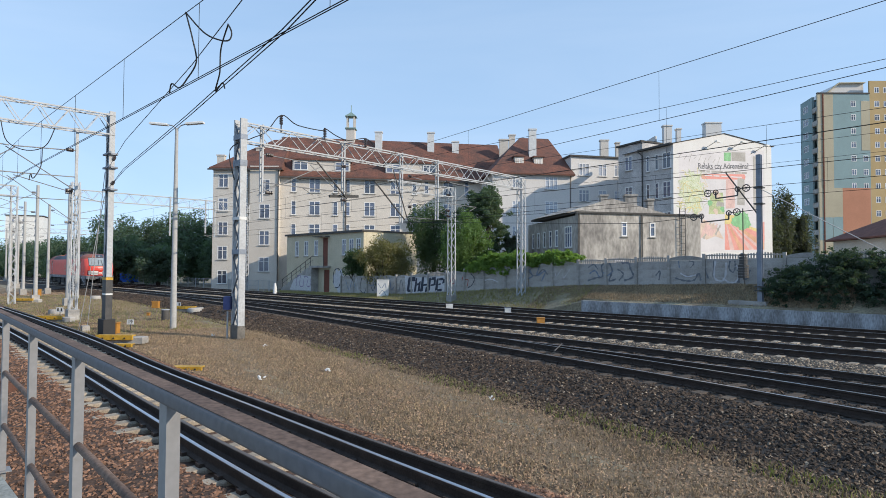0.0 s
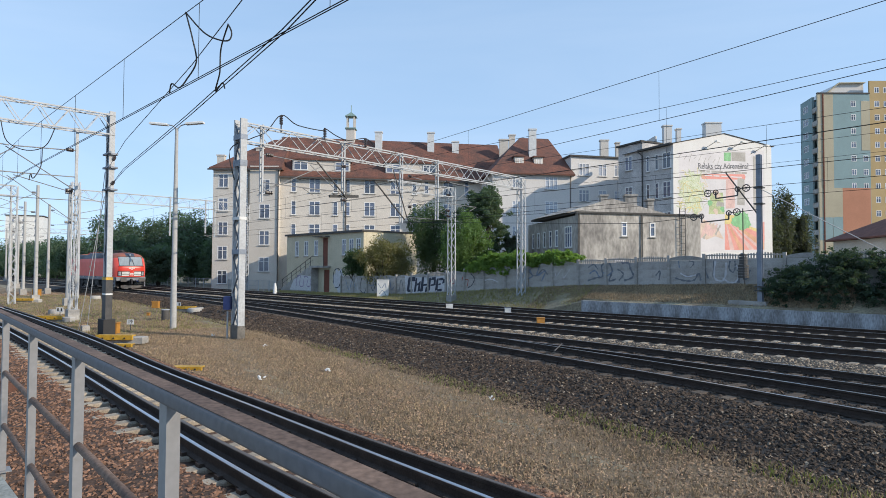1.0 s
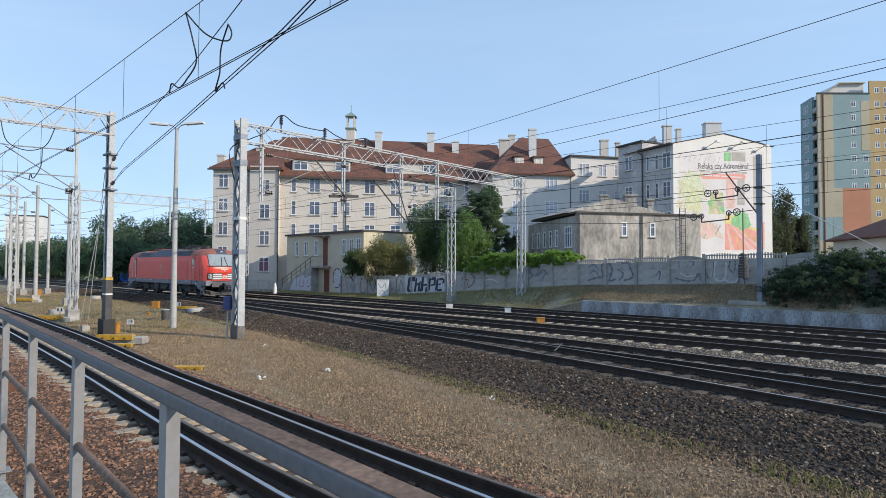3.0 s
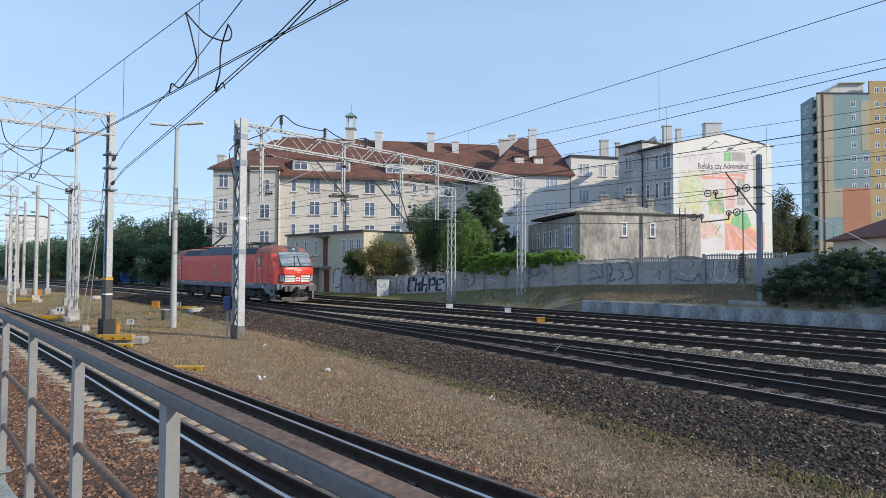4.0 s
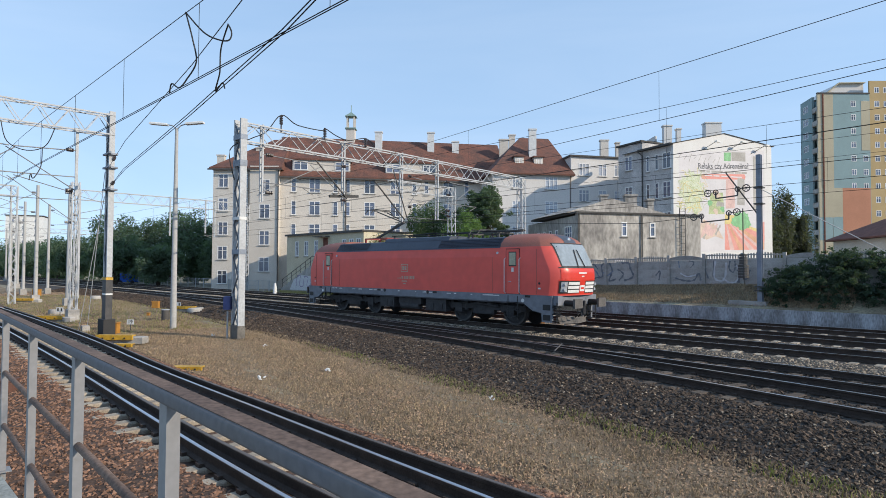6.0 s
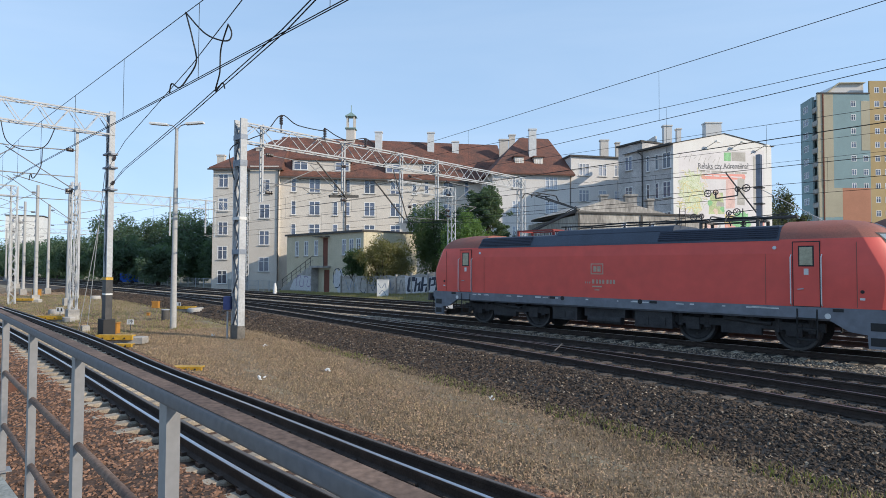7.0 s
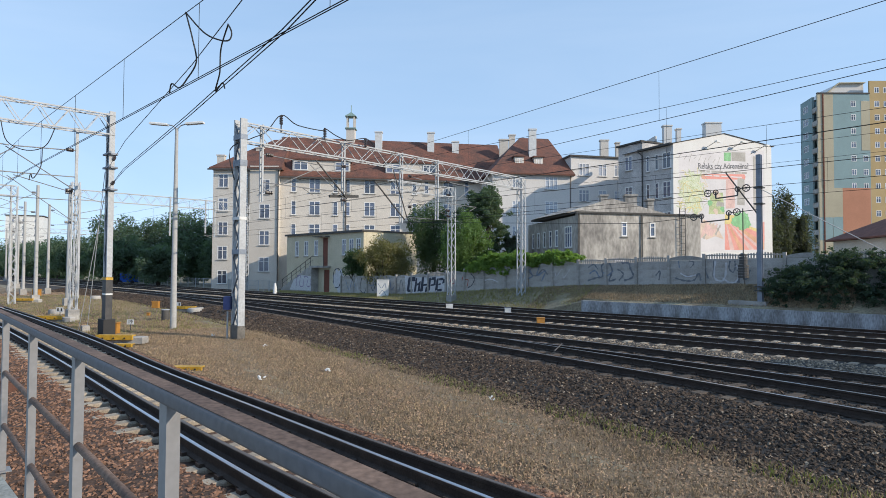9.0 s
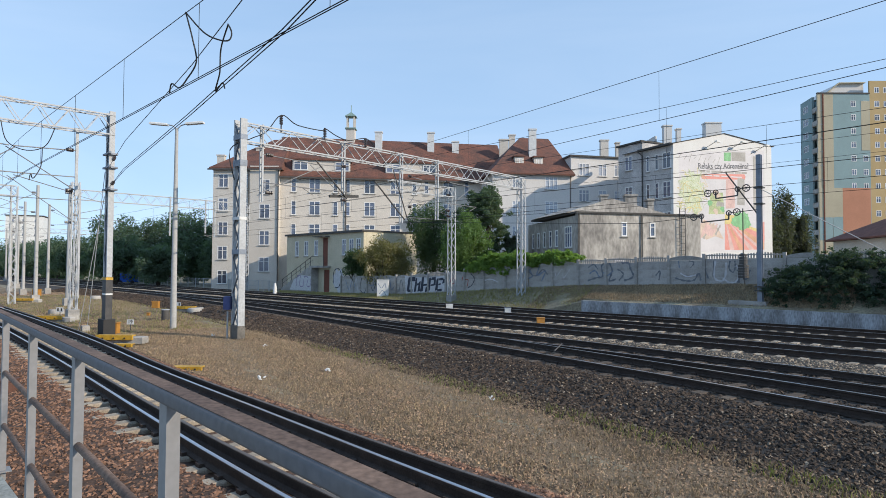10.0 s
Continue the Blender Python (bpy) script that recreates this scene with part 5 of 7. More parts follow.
        part("rail_guard", pl, M_plough, beam, "dusty pale rail guard plate")
    # grey skirts below the cabs
    for s in (1, -1):
        for y in (-1, 1):
            g = Geo()
            pts = [(7.25, 1.0), (7.7, 0.72), (8.12, 0.66), (8.14, 0.3), (8.6, 0.3), (8.62, 1.34), (7.25, 1.34)]
            g.add([(s * x, y * (1.5 - d), z) for d in (0, 0.12) for x, z in pts], [tuple(range(7)), tuple(range(13, 6, -1))] + [(i, (i + 1) % 7, 7 + (i + 1) % 7, 7 + i) for i in range(7)])
            sk = part("skirt", g, M_loco_grey, loco, "grey skirt panel below the cab")
            # flat black plates stand in for the shade inside the step recesses
            for z in (0.38, 0.78):
                part("step_recess_plate", Geo().box(s * 8.37 - 0.18, y * 1.5 - 0.006, z, s * 8.37 + 0.18, y * 1.5 + 0.006, z + 0.22), M_black, sk, "flat black plate for a shaded step recess")
            part("tow_eye", Geo().tube((s * 7.2, y * 1.49, 1.12), (s * 7.2, y * 1.512, 1.12), 0.08, n=12), M_white, sk)
            part("side_socket", Geo().tube((s * 8.02, y * 1.47, 1.83), (s * 8.02, y * 1.505, 1.83), 0.05, n=12), M_black, sk)
            part("side_marking", Geo().box(s * 8.02 - 0.06, y * 1.5 - 0.004, 1.6, s * 8.02 + 0.06, y * 1.5 + 0.004, 1.66), M_white, sk)
    # bogies
    for bx in (-4.75, 4.75):
        g = Geo()
        for y in (-1.02, 1.02):
            g.box(bx - 2.3, y - 0.09, 0.62, bx + 2.3, y + 0.09, 0.86)
            g.box(bx - 0.6, y - 0.1, 0.42, bx + 0.6, y + 0.1, 0.66)
            for ax in (-1.5, 1.5):
                g.box(bx + ax - 0.22, y - 0.12, 0.45, bx + ax + 0.22, y + 0.12, 0.85)
                for e in (-0.45, 0.45):
                    g.tube((bx + ax + e, y, 0.55), (bx + ax + e, y, 0.98), 0.11, n=10)
            g.tube((bx - 0.5, y * 1.15, 0.9), (bx + 0.9, y * 1.15, 0.78), 0.06, n=8)
            g.tube((bx - 0.15, y, 0.86), (bx - 0.15, y, 1.0), 0.2, n=12).tube((bx + 0.35, y, 0.86), (bx + 0.35, y, 1.0), 0.2, n=12)
        bog = part("bogie", g, M_loco_dark, loco, "sooty black bogie frame")
        for ax in (-1.5, 1.5):
            WHEELS.append((wheelset(bog, bx + ax), bx + ax))
    g = Geo()
    g.box(-2.15, -1.35, 0.46, -1.05, 1.35, 0.98).box(1.3, -1.35, 0.42, 2.65, 1.35, 0.98).box(-0.75, -1.3, 0.66, 0.9, 1.3, 0.98).tube((-0.6, -1.2, 0.56), (0.75, -1.2, 0.56), 0.16, n=12).box(-2.9, -0.8, 0.62, 2.9, 0.8, 0.98)
    part("equipment_box", g, M_loco_dark, loco, "dark equipment boxes under the frame")
    for x, z in ((-1.75, 0.66), (-1.35, 0.62), (1.65, 0.62), (2.25, 0.62)):
        part("box_lid", Geo().box(x - 0.17, -1.375, z - 0.12, x + 0.17, -1.345, z + 0.16), M_loco_dark, loco)
    # roof gear
    for px, up in ((-3.6, True), (4.2, False)):
        pantograph(loco, px, up)
    g = Geo()
    g.path([(-2.4, -0.35, 4.12), (-1, -0.35, 4.1), (0.6, -0.35, 4.16), (2.6, -0.35, 4.1), (4.6, -0.35, 4.12), (5.4, -0.5, 4.05)], 0.03, 6).path([(-2, 0.4, 4.1), (2, 0.4, 4.12), (3.2, 0.3, 4.1)], 0.03, 6)
    part("bus_bar", g, M_black, loco, "dark roof bus bar")
    for x in (-2.2, -1.0, 0.4, 1.4, 2.4, 3.4, 4.6):
        g = Geo().tube((x, -0.35, 3.77), (x, -0.35, 4.1), 0.05, 0.03, 8)
        for k in range(4):
            g.tube((x, -0.35, 3.82 + 0.07 * k), (x, -0.35, 3.84 + 0.07 * k), 0.08, n=10)
        part("insulator", g, M_insul, loco)
    # side emblem and numbers
    for s in (-1, 1):
        m = Matrix.Translation((-0.1, s * 1.504, 2.42)) @ Matrix.Rotation(0 if s < 0 else math.pi, 4, "Z") @ Matrix.Rotation(math.pi / 2, 4, "X")
        g = Geo()
        for a in ((-0.26, -0.2, 0.26, -0.165), (-0.26, 0.165, 0.26, 0.2), (-0.26, -0.165, -0.225, 0.165), (0.225, -0.165, 0.26, 0.165), (-0.15, -0.1, -0.02, 0.1), (0.02, -0.1, 0.15, 0.1)):
            g.box(a[0], a[1], 0, a[2], a[3], 0.003)
        part("emblem", g, M_lettering, loco, "beige outlined square emblem").matrix_basis = m
        nm = m @ Matrix.Translation((0, -0.48, 0))
        for x, w in ((-0.55, 0.05), (-0.46, 0.05), (-0.37, 0.05), (-0.25, 0.11), (-0.08, 0.08), (0.04, 0.1), (0.17, 0.1), (0.34, 0.1), (0.47, 0.1), (0.6, 0.1)):
            h = 0.15 if w > 0.06 else 0.07
            part("number_bar", Geo().box(x + 0.05, -0.06, 0, x + 0.05 + w * 0.8, -0.06 + h, 0.003), M_lettering, loco).matrix_basis = nm
        for b in ((-0.2, -0.19, 0.2, -0.14), (-0.1, -0.31, 0.1, -0.27)):
            part("number_bar", Geo().box(b[0], b[1], 0, b[2], b[3], 0.003), M_lettering, loco).matrix_basis = nm
    return loco


WHEELS = []
M_lettering = mat("faded pale lettering", (0.56, 0.42, 0.31), 0.7, 0, 0.2, 4, 40, 0)
# sunlight on the door panes put into a pale yellow base colour
M_glass_cab = mat("sunlit cab window", (0.42, 0.40, 0.27), 0.12, 0, 0.2, 2, 20, 0.0)


def wheelset(bogie, x):
    """Two wheels on an axle, about its own middle."""
    g = Geo().tube((0, -0.8, 0), (0, 0.8, 0), 0.09, n=10)
    ws = part("wheelset", g, M_loco_dark, bogie)
    for s in (-1, 1):
        g = Geo()
        n = 32
        prof = [(0.1, 0.82), (0.28, 0.76), (0.5, 0.77), (0.53, 0.83), (0.625, 0.83), (0.63, 0.71), (0.655, 0.69), (0.655, 0.66), (0.1, 0.66)]
        rows = [[(r * math.cos(2 * math.pi * i / n), s * y, r * math.sin(2 * math.pi * i / n)) for r, y in prof] for i in range(n + 1)]
        g.grid(rows)
        w = part("wheel", g, M_loco_dark, ws, "", True)
        g = Geo()
        g.grid([[(r * math.cos(2 * math.pi * i / n), s * y, r * math.sin(2 * math.pi * i / n)) for r, y in ((0.55, 0.833), (0.618, 0.833))] for i in range(n + 1)])
        part("wheel_rim", g, M_steel_dark, w)
        g = Geo()
        for k in range(6):
            g = Geo()
            a = k * math.pi / 3
            g.tube((0.36 * math.cos(a), s * 0.75, 0.36 * math.sin(a)), (0.36 * math.cos(a), s * 0.80, 0.36 * math.sin(a)), 0.045, n=8)
            part("disc_bolt", g, M_steel_dark, w)
    ws.location = (x, 0, 0.625)
    return ws


def pantograph(loco, x, up):
    base = Geo()
    for y in (-0.55, 0.55):
        base.bar((x - 0.9, y, 4.02), (x + 0.9, y, 4.02), 0.06, 0.06)
    for e in (-0.9, 0.9):
        base.bar((x + e, -0.55, 4.02), (x + e, 0.55, 4.02), 0.06, 0.06)
        for y in (-0.5, 0.5):
            base.tube((x + e, y, 3.77), (x + e, y, 4.0), 0.06, n=8)
    b = part("pantograph", base, M_red_frame if up else M_steel_dark, loco, "single arm pantograph")
    kz, kx, hz, hx = (4.85, x + 1.75, 5.6, x - 0.1) if up else (4.1, x + 1.9, 4.18, x - 0.2)
    g = Geo().bar((x - 0.5, 0, 4.08), (kx, 0, kz), 0.1, 0.1)
    part("lower_arm", g, M_steel_dark, b)
    g = Geo().bar((kx, -0.12, kz), (hx, -0.35, hz - 0.1), 0.05, 0.05).bar((kx, 0.12, kz), (hx, 0.35, hz - 0.1), 0.05, 0.05).bar((x - 0.2, 0, 4.12), (kx - 0.1, 0, kz + 0.12), 0.025, 0.025)
    part("upper_arm", g, M_steel_dark, b)
    g = Geo()
    for e in (-0.25, 0.25):
        g.path([(hx + e, -0.98, hz - 0.22), (hx + e, -0.8, hz - 0.02), (hx + e, -0.6, hz), (hx + e, 0.6, hz), (hx + e, 0.8, hz - 0.02), (hx + e, 0.98, hz - 0.22)], 0.025, 6)
    for y in (-0.35, 0.35):
        g.bar((hx - 0.25, y, hz - 0.05), (hx + 0.25, y, hz - 0.05), 0.03, 0.03)
    part("contact_strip", g, M_black, b)


# ---- overhead wires ----
def catenary(name, latf, b0, b1, zc, zm, step, label, mid=None, r=0.0075, amp=0.15):
    """A contact wire with its messenger and droppers along a track."""
    c = thing(name, label, "wire", "overhead wires")
    bs = lot(b0, b1, 2.0)
    sag = lambda b: amp * ((((b - (mid or -23.2)) / 57.0) % 1.0 - 0.5) ** 2 * 4 - 1)
    for e in (0.0,) if name == "joining_catenary" else (-0.02, 0.02):
        part("contact_wire", Geo().path([W(latf(b) + e, b, zc) for b in bs], r, 5), M_wire, c)
    part("messenger_wire", Geo().path([W(latf(b), b, zm + sag(b)) for b in bs], r, 5), M_wire, c)
    b = b0 + step / 2
    while b < b1:
        part("dropper", Geo().path([W(latf(b), b, zm + sag(b)), W(latf(b), b, zc)], 0.005, 4), M_wire, c)
        b += step
    return c


def build_wires():
    catenary("near_catenary", lambda b: lerp([(-60, 5.6), (-24, 4.2), (0, 4.1)], b), -89.95, 14, 5.6, 6.9, 3.9, "dark contact and messenger wires above the platform track", -3, amp=0.0)
    catenary("main_catenary", lambda b: 21.1, -160, 20, 5.72, 7.25, 7.5, "dark contact wire above the main track")
    catenary("second_catenary", lambda b: 25.1, -160, 20, 5.66, 7.3, 7.5, "dark contact wire above the second track")
    catenary("third_catenary", lambda b: 28.95, -160, 20, 5.66, 7.25, 7.5, "dark contact wire above the far track")
    catenary("joining_catenary", lambda b: smooth_lerp(TRACK_JOIN, b) - 0.6, -62, 16, 5.95, 7.13, 7.42, "dark contact wire above the turnout track", -17, amp=0.0)
    catenary("branch_catenary", lambda b: smooth_lerp(TRACK_SPLIT, max(b, -30)) - 0.1, -60, 16, 5.66, 7.05, 7.0, "dark contact wire above the branch track", -17, amp=0.0)
    # anchored pair at the near mast, with its jumper cables
    c = thing("anchored_wires", "dark wires anchored to the steel mast with hanging jumper cables", "wire", "overhead wires")
    for e in (-0.03, 0.03):
        part("contact_wire", Geo().path([W(7.5, -26.6, 5.62), W(6.38 + e, -21.1, 5.6), W(5.02 + e, -12.6, 5.6), W(4.08 + e, -7.1, 5.6), W(3.0, -1, 5.9)], 0.009), M_wire, c)
    part("messenger_wire", Geo().path([W(7.5, -26.6, 6.5), W(6.4, -21.1, 6.55), W(5.0, -12.4, 6.62), W(4.4, -9, 6.7), W(3.6, -4, 6.9)], 0.009), M_wire, c)
    part("jumper_cable", Geo().path([W(4.15, -10.6, 6.92), W(4.2, -10.4, 6.4), W(4.25, -10.35, 6.0), W(4.2, -10.6, 5.75), W(4.12, -10.75, 5.6), W(4.12, -11.1, 5.75), W(4.12, -11.2, 5.6)], 0.014, loose=True), M_wire, c, "hanging looped cable")
    part("jumper_cable", Geo().path([W(4.15, -10.6, 6.92), W(4.3, -10.2, 6.5), W(4.42, -9.9, 6.32), W(4.55, -9.75, 6.3), W(4.6, -9.75, 6.45), W(4.6, -9.9, 6.64)], 0.014, loose=True), M_wire, c, "hanging looped cable")
    part("jumper_cable", Geo().path([W(4.6, -9.9, 6.62), W(4.62, -10.2, 6.3), W(4.65, -10.3, 5.9), W(4.66, -10.5, 5.6), W(4.7, -10.3, 5.72), W(4.7, -10.2, 5.6)], 0.014, loose=True), M_wire, c, "hanging looped cable")
    for z in (5.55, 6.45, 7.0):
        part("bracket", Geo().bar(W(7.6, -27.2, z), W(7.6, -26.55, z), 0.4, 0.07).bar(W(7.5, -26.6, z), W(7.4, -26.2, z), 0.08, 0.08), M_post_blue, c, "steel clamp holding the wires at the mast")
    for b, z in ((-24.6, 6.52), (-24.9, 5.62)):
        g = Geo()
        a = lerp([(-26.6, 7.5), (-21.1, 6.38)], b)
        for k in range(5):
            q = b - 0.09 * k
            g.tube(W(a + 0.018 * k, q, z), W(a + 0.018 * k + 0.008, q - 0.045, z), 0.07, n=8)
        part("insulator", g, M_insul, c, "ribbed dark insulator")
    # feeder cable riding on insulators over the portal beam
    f = thing("feeder_cable", "black cable sagging between insulators above the portal beam", "cable", "overhead wires")
    pts = [(11.2, 6.0), (11.0, 7.2), (11.9, 7.8), (12.6, 8.2), (13.3, 9.05), (14.1, 8.75), (15.4, 8.72), (15.55, 8.85), (16.2, 8.6), (16.9, 8.5), (17.9, 8.75), (18.4, 8.5)]
    part("cable", Geo().path([W(a, -23.3, z) for a, z in pts], 0.022, 6, True), M_wire, f)
    for a, z in ((13.3, 9.05), (15.55, 8.85), (17.9, 8.75)):
        g = Geo().tube(W(a, -23.3, 8.3), W(a, -23.3, z), 0.03)
        for k in range(5):
            g.tube(W(a, -23.3, z - 0.4 + 0.08 * k), W(a, -23.3, z - 0.36 + 0.08 * k), 0.08, n=8)
        part("insulator", g, M_insul, f)


M_tar = mat("tarred steel sleeve", (0.035, 0.036, 0.04), 0.6, 0, 0.35, 3, 30, 0.1, tint=(0.09, 0.085, 0.08))
M_arm = mat("weathered grey tube", (0.26, 0.26, 0.26), 0.6, 0.3, 0.3, 3, 40, 0.05)


def cantilever(parent, lat, lon, z, tip, zc=5.66, zm=7.2):
    """Registration arms from a support to the wires at lateral place tip."""
    g = Geo()
    g.tube(W(lat, lon, z), W(tip, lon, zm - 0.1), 0.022, n=6).tube(W(lat, lon, z - 1.6), W(tip + (tip - lat) * 0.1, lon, zm - 0.15), 0.02, n=6)
    g.tube(W(lat, lon, zc + 0.35), W(tip + (tip - lat) * 0.3, lon, zc + 0.3), 0.02, n=6).tube(W(tip + (tip - lat) * 0.3, lon, zc + 0.3), W(tip, lon, zc + 0.02), 0.015, n=5)
    part("cantilever", g, M_arm, parent, "tubular cantilever arm")
    for zz in (z, z - 1.6):
        g = Geo()
        for k in range(4):
            o = (tip - lat) * 0.06 * (1 + 0.5 * k)
            g.tube(W(lat + o, lon, zz), W(lat + o + 0.05 * (1 if tip > lat else -1), lon, zz), 0.075, n=8)
        part("insulator", g, M_insul, parent)


def mast(lat, lon, z0, z1, label, tip=None, lattice_post=False, w=0.16):
    m = thing("catenary_mast", label, "mast", "catenary masts")
    p = W(lat, lon, z0)
    if lattice_post:
        part("post", lattice_mast(p, z1, w, panels=16), M_steel, m)
    else:
        part("post", Geo().tube(p, p + Vector((0, 0, z1 - z0)), w, w * 0.7, 10), M_pole, m, "", True)
    k = 0.6 if lat < 31 else 0.2
    part("foot", Geo().bar(p + Vector((0, 0, -0.3)), p + Vector((0, 0, k)), 0.55, 0.55), M_concrete, m, "concrete foot")
    if tip is not None:
        cantilever(m, lat, lon, z1 - 0.6, tip)
    return m


def build_more_masts():
    mast(8.8, -37.1, -0.5, 7.0, "slender lattice mast on a concrete foot", 6.0, True, 0.17)
    mast(11.65, -50.5, -0.5, 8.4, "tapered concrete catenary mast", 14.5)
    mast(11.0, -57.6, -0.5, 9.0, "tapered concrete catenary mast", 8.5)
    mast(12.9, -73.1, -0.5, 9.0, "tapered concrete catenary mast", 10.0)
    mast(15.3, -74.5, -0.5, 9.0, "tapered concrete catenary mast", 18.0)
    mast(16.3, -96, -0.5, 9.0, "tapered concrete catenary mast", 13.0)
    mast(32.3, -66, -0.3, 7.6, "slender lattice mast on a concrete foot", 29.2, True, 0.15)
    mast(7.3, -58, -0.5, 8.2, "slender lattice mast on a concrete foot", 6.2, True, 0.15)
    mast(10.5, -88, -0.5, 8.6, "slender lattice mast on a concrete foot", 9.0, True, 0.15)
    mast(14.0, -118, -0.5, 9.0, "tapered concrete catenary mast", 11.0)
    mast(20.0, -128, -0.5, 9.0, "tapered concrete catenary mast", 22.0)
    portal(10, -84, -0.5, -8, -84, -0.5, 8.4, 0.75, "grey lattice steel portal over the platform tracks", (), False)
    portal(14, -112, -0.5, 33, -112, -0.3, 8.4, 0.75, "grey lattice steel portal further down the line", (), False)
    portal(13, -140, -0.5, -6, -140, -0.5, 8.4, 0.75, "grey lattice steel portal over the platform tracks", (), False)
    portal(9, -55, -0.5, -8, -55, -0.5, 8.5, 0.75, "grey lattice steel portal over the platform tracks", (), False)
    for lon, a0, a1 in ((-165, 14, -6), (-190, 16, 34), (-215, 15, -5), (-240, 18, 38)):
        portal(a0, lon, -0.5, a1, lon, -0.5, 8.4, 0.75, "pale lattice steel portal far along the line", ((0.3, 2.5), (0.7, 2.5)), False, 16)
    for lat, lon, tip in ((13.5, -84, 16.0), (9.0, -104, 11.0), (17.5, -108, 20.0), (11.0, -122, 8.0), (15.0, -132, 12.0), (12.0, -152, 15.0), (17.5, -160, 14.0), (22.5, -175, 25.0), (14.0, -205, 17.0)):
        mast(lat, lon, -0.5, 8.6, "tapered concrete catenary mast", tip)
    # short cantilever portal beyond the first one
    m = mast(32.3, -31.4, 0.2, 8.5, "lattice steel mast with short beam beside the concrete fence", 29.0, True, 0.2)
    g = Geo()
    lattice(g, W(32.3, -31.4, 8.1), W(26.2, -31.4, 8.1), W(0, 1) * 0.22, Vector((0, 0, 0.33)), 0.3, 9, 0.055)
    part("beam", g, M_steel, m, "short lattice beam")
    # arms under the first portal and the near one
    arms = thing("registration_arms", "grey tubular arms under the portal holding wires", "arm", "registration arms")
    for a, t in ((12.4, 15.1), (16.75, 14.9), (20.6, 21.6), (23.3, 25.3)):
        cantilever(arms, a, -23.2, 7.2, t)
    part("section_insulator", Geo().bar(W(15.9, -23.4, 5.75), W(17.4, -23.2, 5.85), 0.14, 0.12), M_black, arms, "dark insulating bar")
    part("dark_rod", Geo().tube(W(16.75, -23.2, 5.7), W(15.0, -23.2, 7.3), 0.04, n=6), M_steel_dark, arms)
    part("dark_rod", Geo().tube(W(20.4, -23.2, 4.9), W(18.4, -23.2, 6.7), 0.04, n=6), M_steel_dark, arms)
    part("dark_rod", Geo().tube(W(20.6, -23.2, 4.9), W(19.6, -23.2, 7.4), 0.03, n=6), M_steel_dark, arms)
    arms = thing("registration_arms", "grey tubular arms beneath the platform portal", "arm", "registration arms")
    for a, t in ((6.4, 4.3), (2.5, 4.2)):
        part("support", Geo().bar(W(a, -26.9, 7.9), W(a, -26.9, 5.2), 0.1, 0.08), M_steel, arms)
        cantilever(arms, a, -26.9, 7.0, t, 5.6, 7.0)
    for dx in (0.0, 1.9):
        part("jumper_cable", Geo().path([W(5.6 - dx, -26.7, 7.75), W(5.3 - dx, -26.7, 7.0), W(4.7 - dx, -26.7, 6.75), W(4.1 - dx, -26.7, 7.0), W(3.9 - dx, -26.7, 7.75)], 0.018, 6, True).path([W(5.2 - dx, -26.7, 6.9), W(5.15 - dx, -26.6, 6.2), W(4.9 - dx, -26.5, 5.7), W(4.8 - dx, -26.4, 5.85), W(4.75 - dx, -26.4, 5.6)], 0.018, 6, True), M_wire, arms, "black looped cable")
    # dark foot of the near mast
    foot = thing("mast_foot", "black painted concrete mast foot with yellow ring", "mast foot")
    p = W(7.6, -26.9, -0.5)
    wrap = lambda u, v, z0, z1: Geo().prism([W(7.6 + a * u, -26.9 + b * v).xy for a, b in ((-1, -1), (1, -1), (1, 1), (-1, 1))], z0 - 0.5, z1 - 0.5)
    part("base", wrap(0.22, 0.38, 0, 0.8), M_black, foot)
    part("sleeve", wrap(0.125, 0.245, 0.75, 2.5), M_tar, foot, "dark tarred sleeve around the post")
    part("ring", wrap(0.135, 0.255, 2.38, 2.49), M_yellow, foot, "yellow ring")
    part("mark", wrap(0.129, 0.249, 1.78, 1.84), M_white, foot, "thin pale mark")
    guy = thing("guy_wire", "steel guy wires staying the mast with concrete anchor", "guy wire")
    for e, zt in ((0.0, 6.3), (0.45, 5.3)):
        part("wire", Geo().path([W(7.5, -27.2, zt), W(7.75 - e, -30.2 + e, -0.35)], 0.014, 5), M_steel, guy)
    part("anchor", Geo().bar(W(7.65, -30.1, -0.6), W(7.65, -30.1, -0.2), 0.3, 0.3), M_concrete, guy, "small concrete anchor block")
    # anchor mast on the bank with its tensioning wheels
    m = thing("anchor_mast", "blue grey steel mast with wire tensioning wheels", "mast", "catenary masts")
    p = W(32.0, -9.84, 0.45)
    d, e = W(0, -1), W(1, 0)
    g = Geo()
    for s in (-1, 1):
        g.bar(p + e * 0.1 * s, p + e * 0.1 * s + Vector((0, 0, 7.68)), 0.22, 0.03, up=e)
    g.bar(p, p + Vector((0, 0, 7.68)), 0.03, 0.19, up=e)
    part("post", g, M_post_blue, m, "blue grey broad flange post")
    part("foot", Geo().prism([W(a, b).xy for a, b in ((31.75, -11.3), (32.4, -11.3), (32.4, -9.5), (31.75, -9.5))], 0.2, 0.85), M_concrete, m, "concrete foundation block")
    for k in range(9):
        q = W(33.0, -10.95, 1.98 + 0.14 * k)
        part("weight", Geo().tube(q, q + Vector((0, 0, 0.12)), 0.26 if k < 5 else 0.2, n=12), M_steel_dark, m, "stacked tension weight disc")
    part("weight_rod", Geo().path([W(33.0, -10.95, 1.9), W(33.0, -10.95, 5.6)], 0.03), M_steel_dark, m)
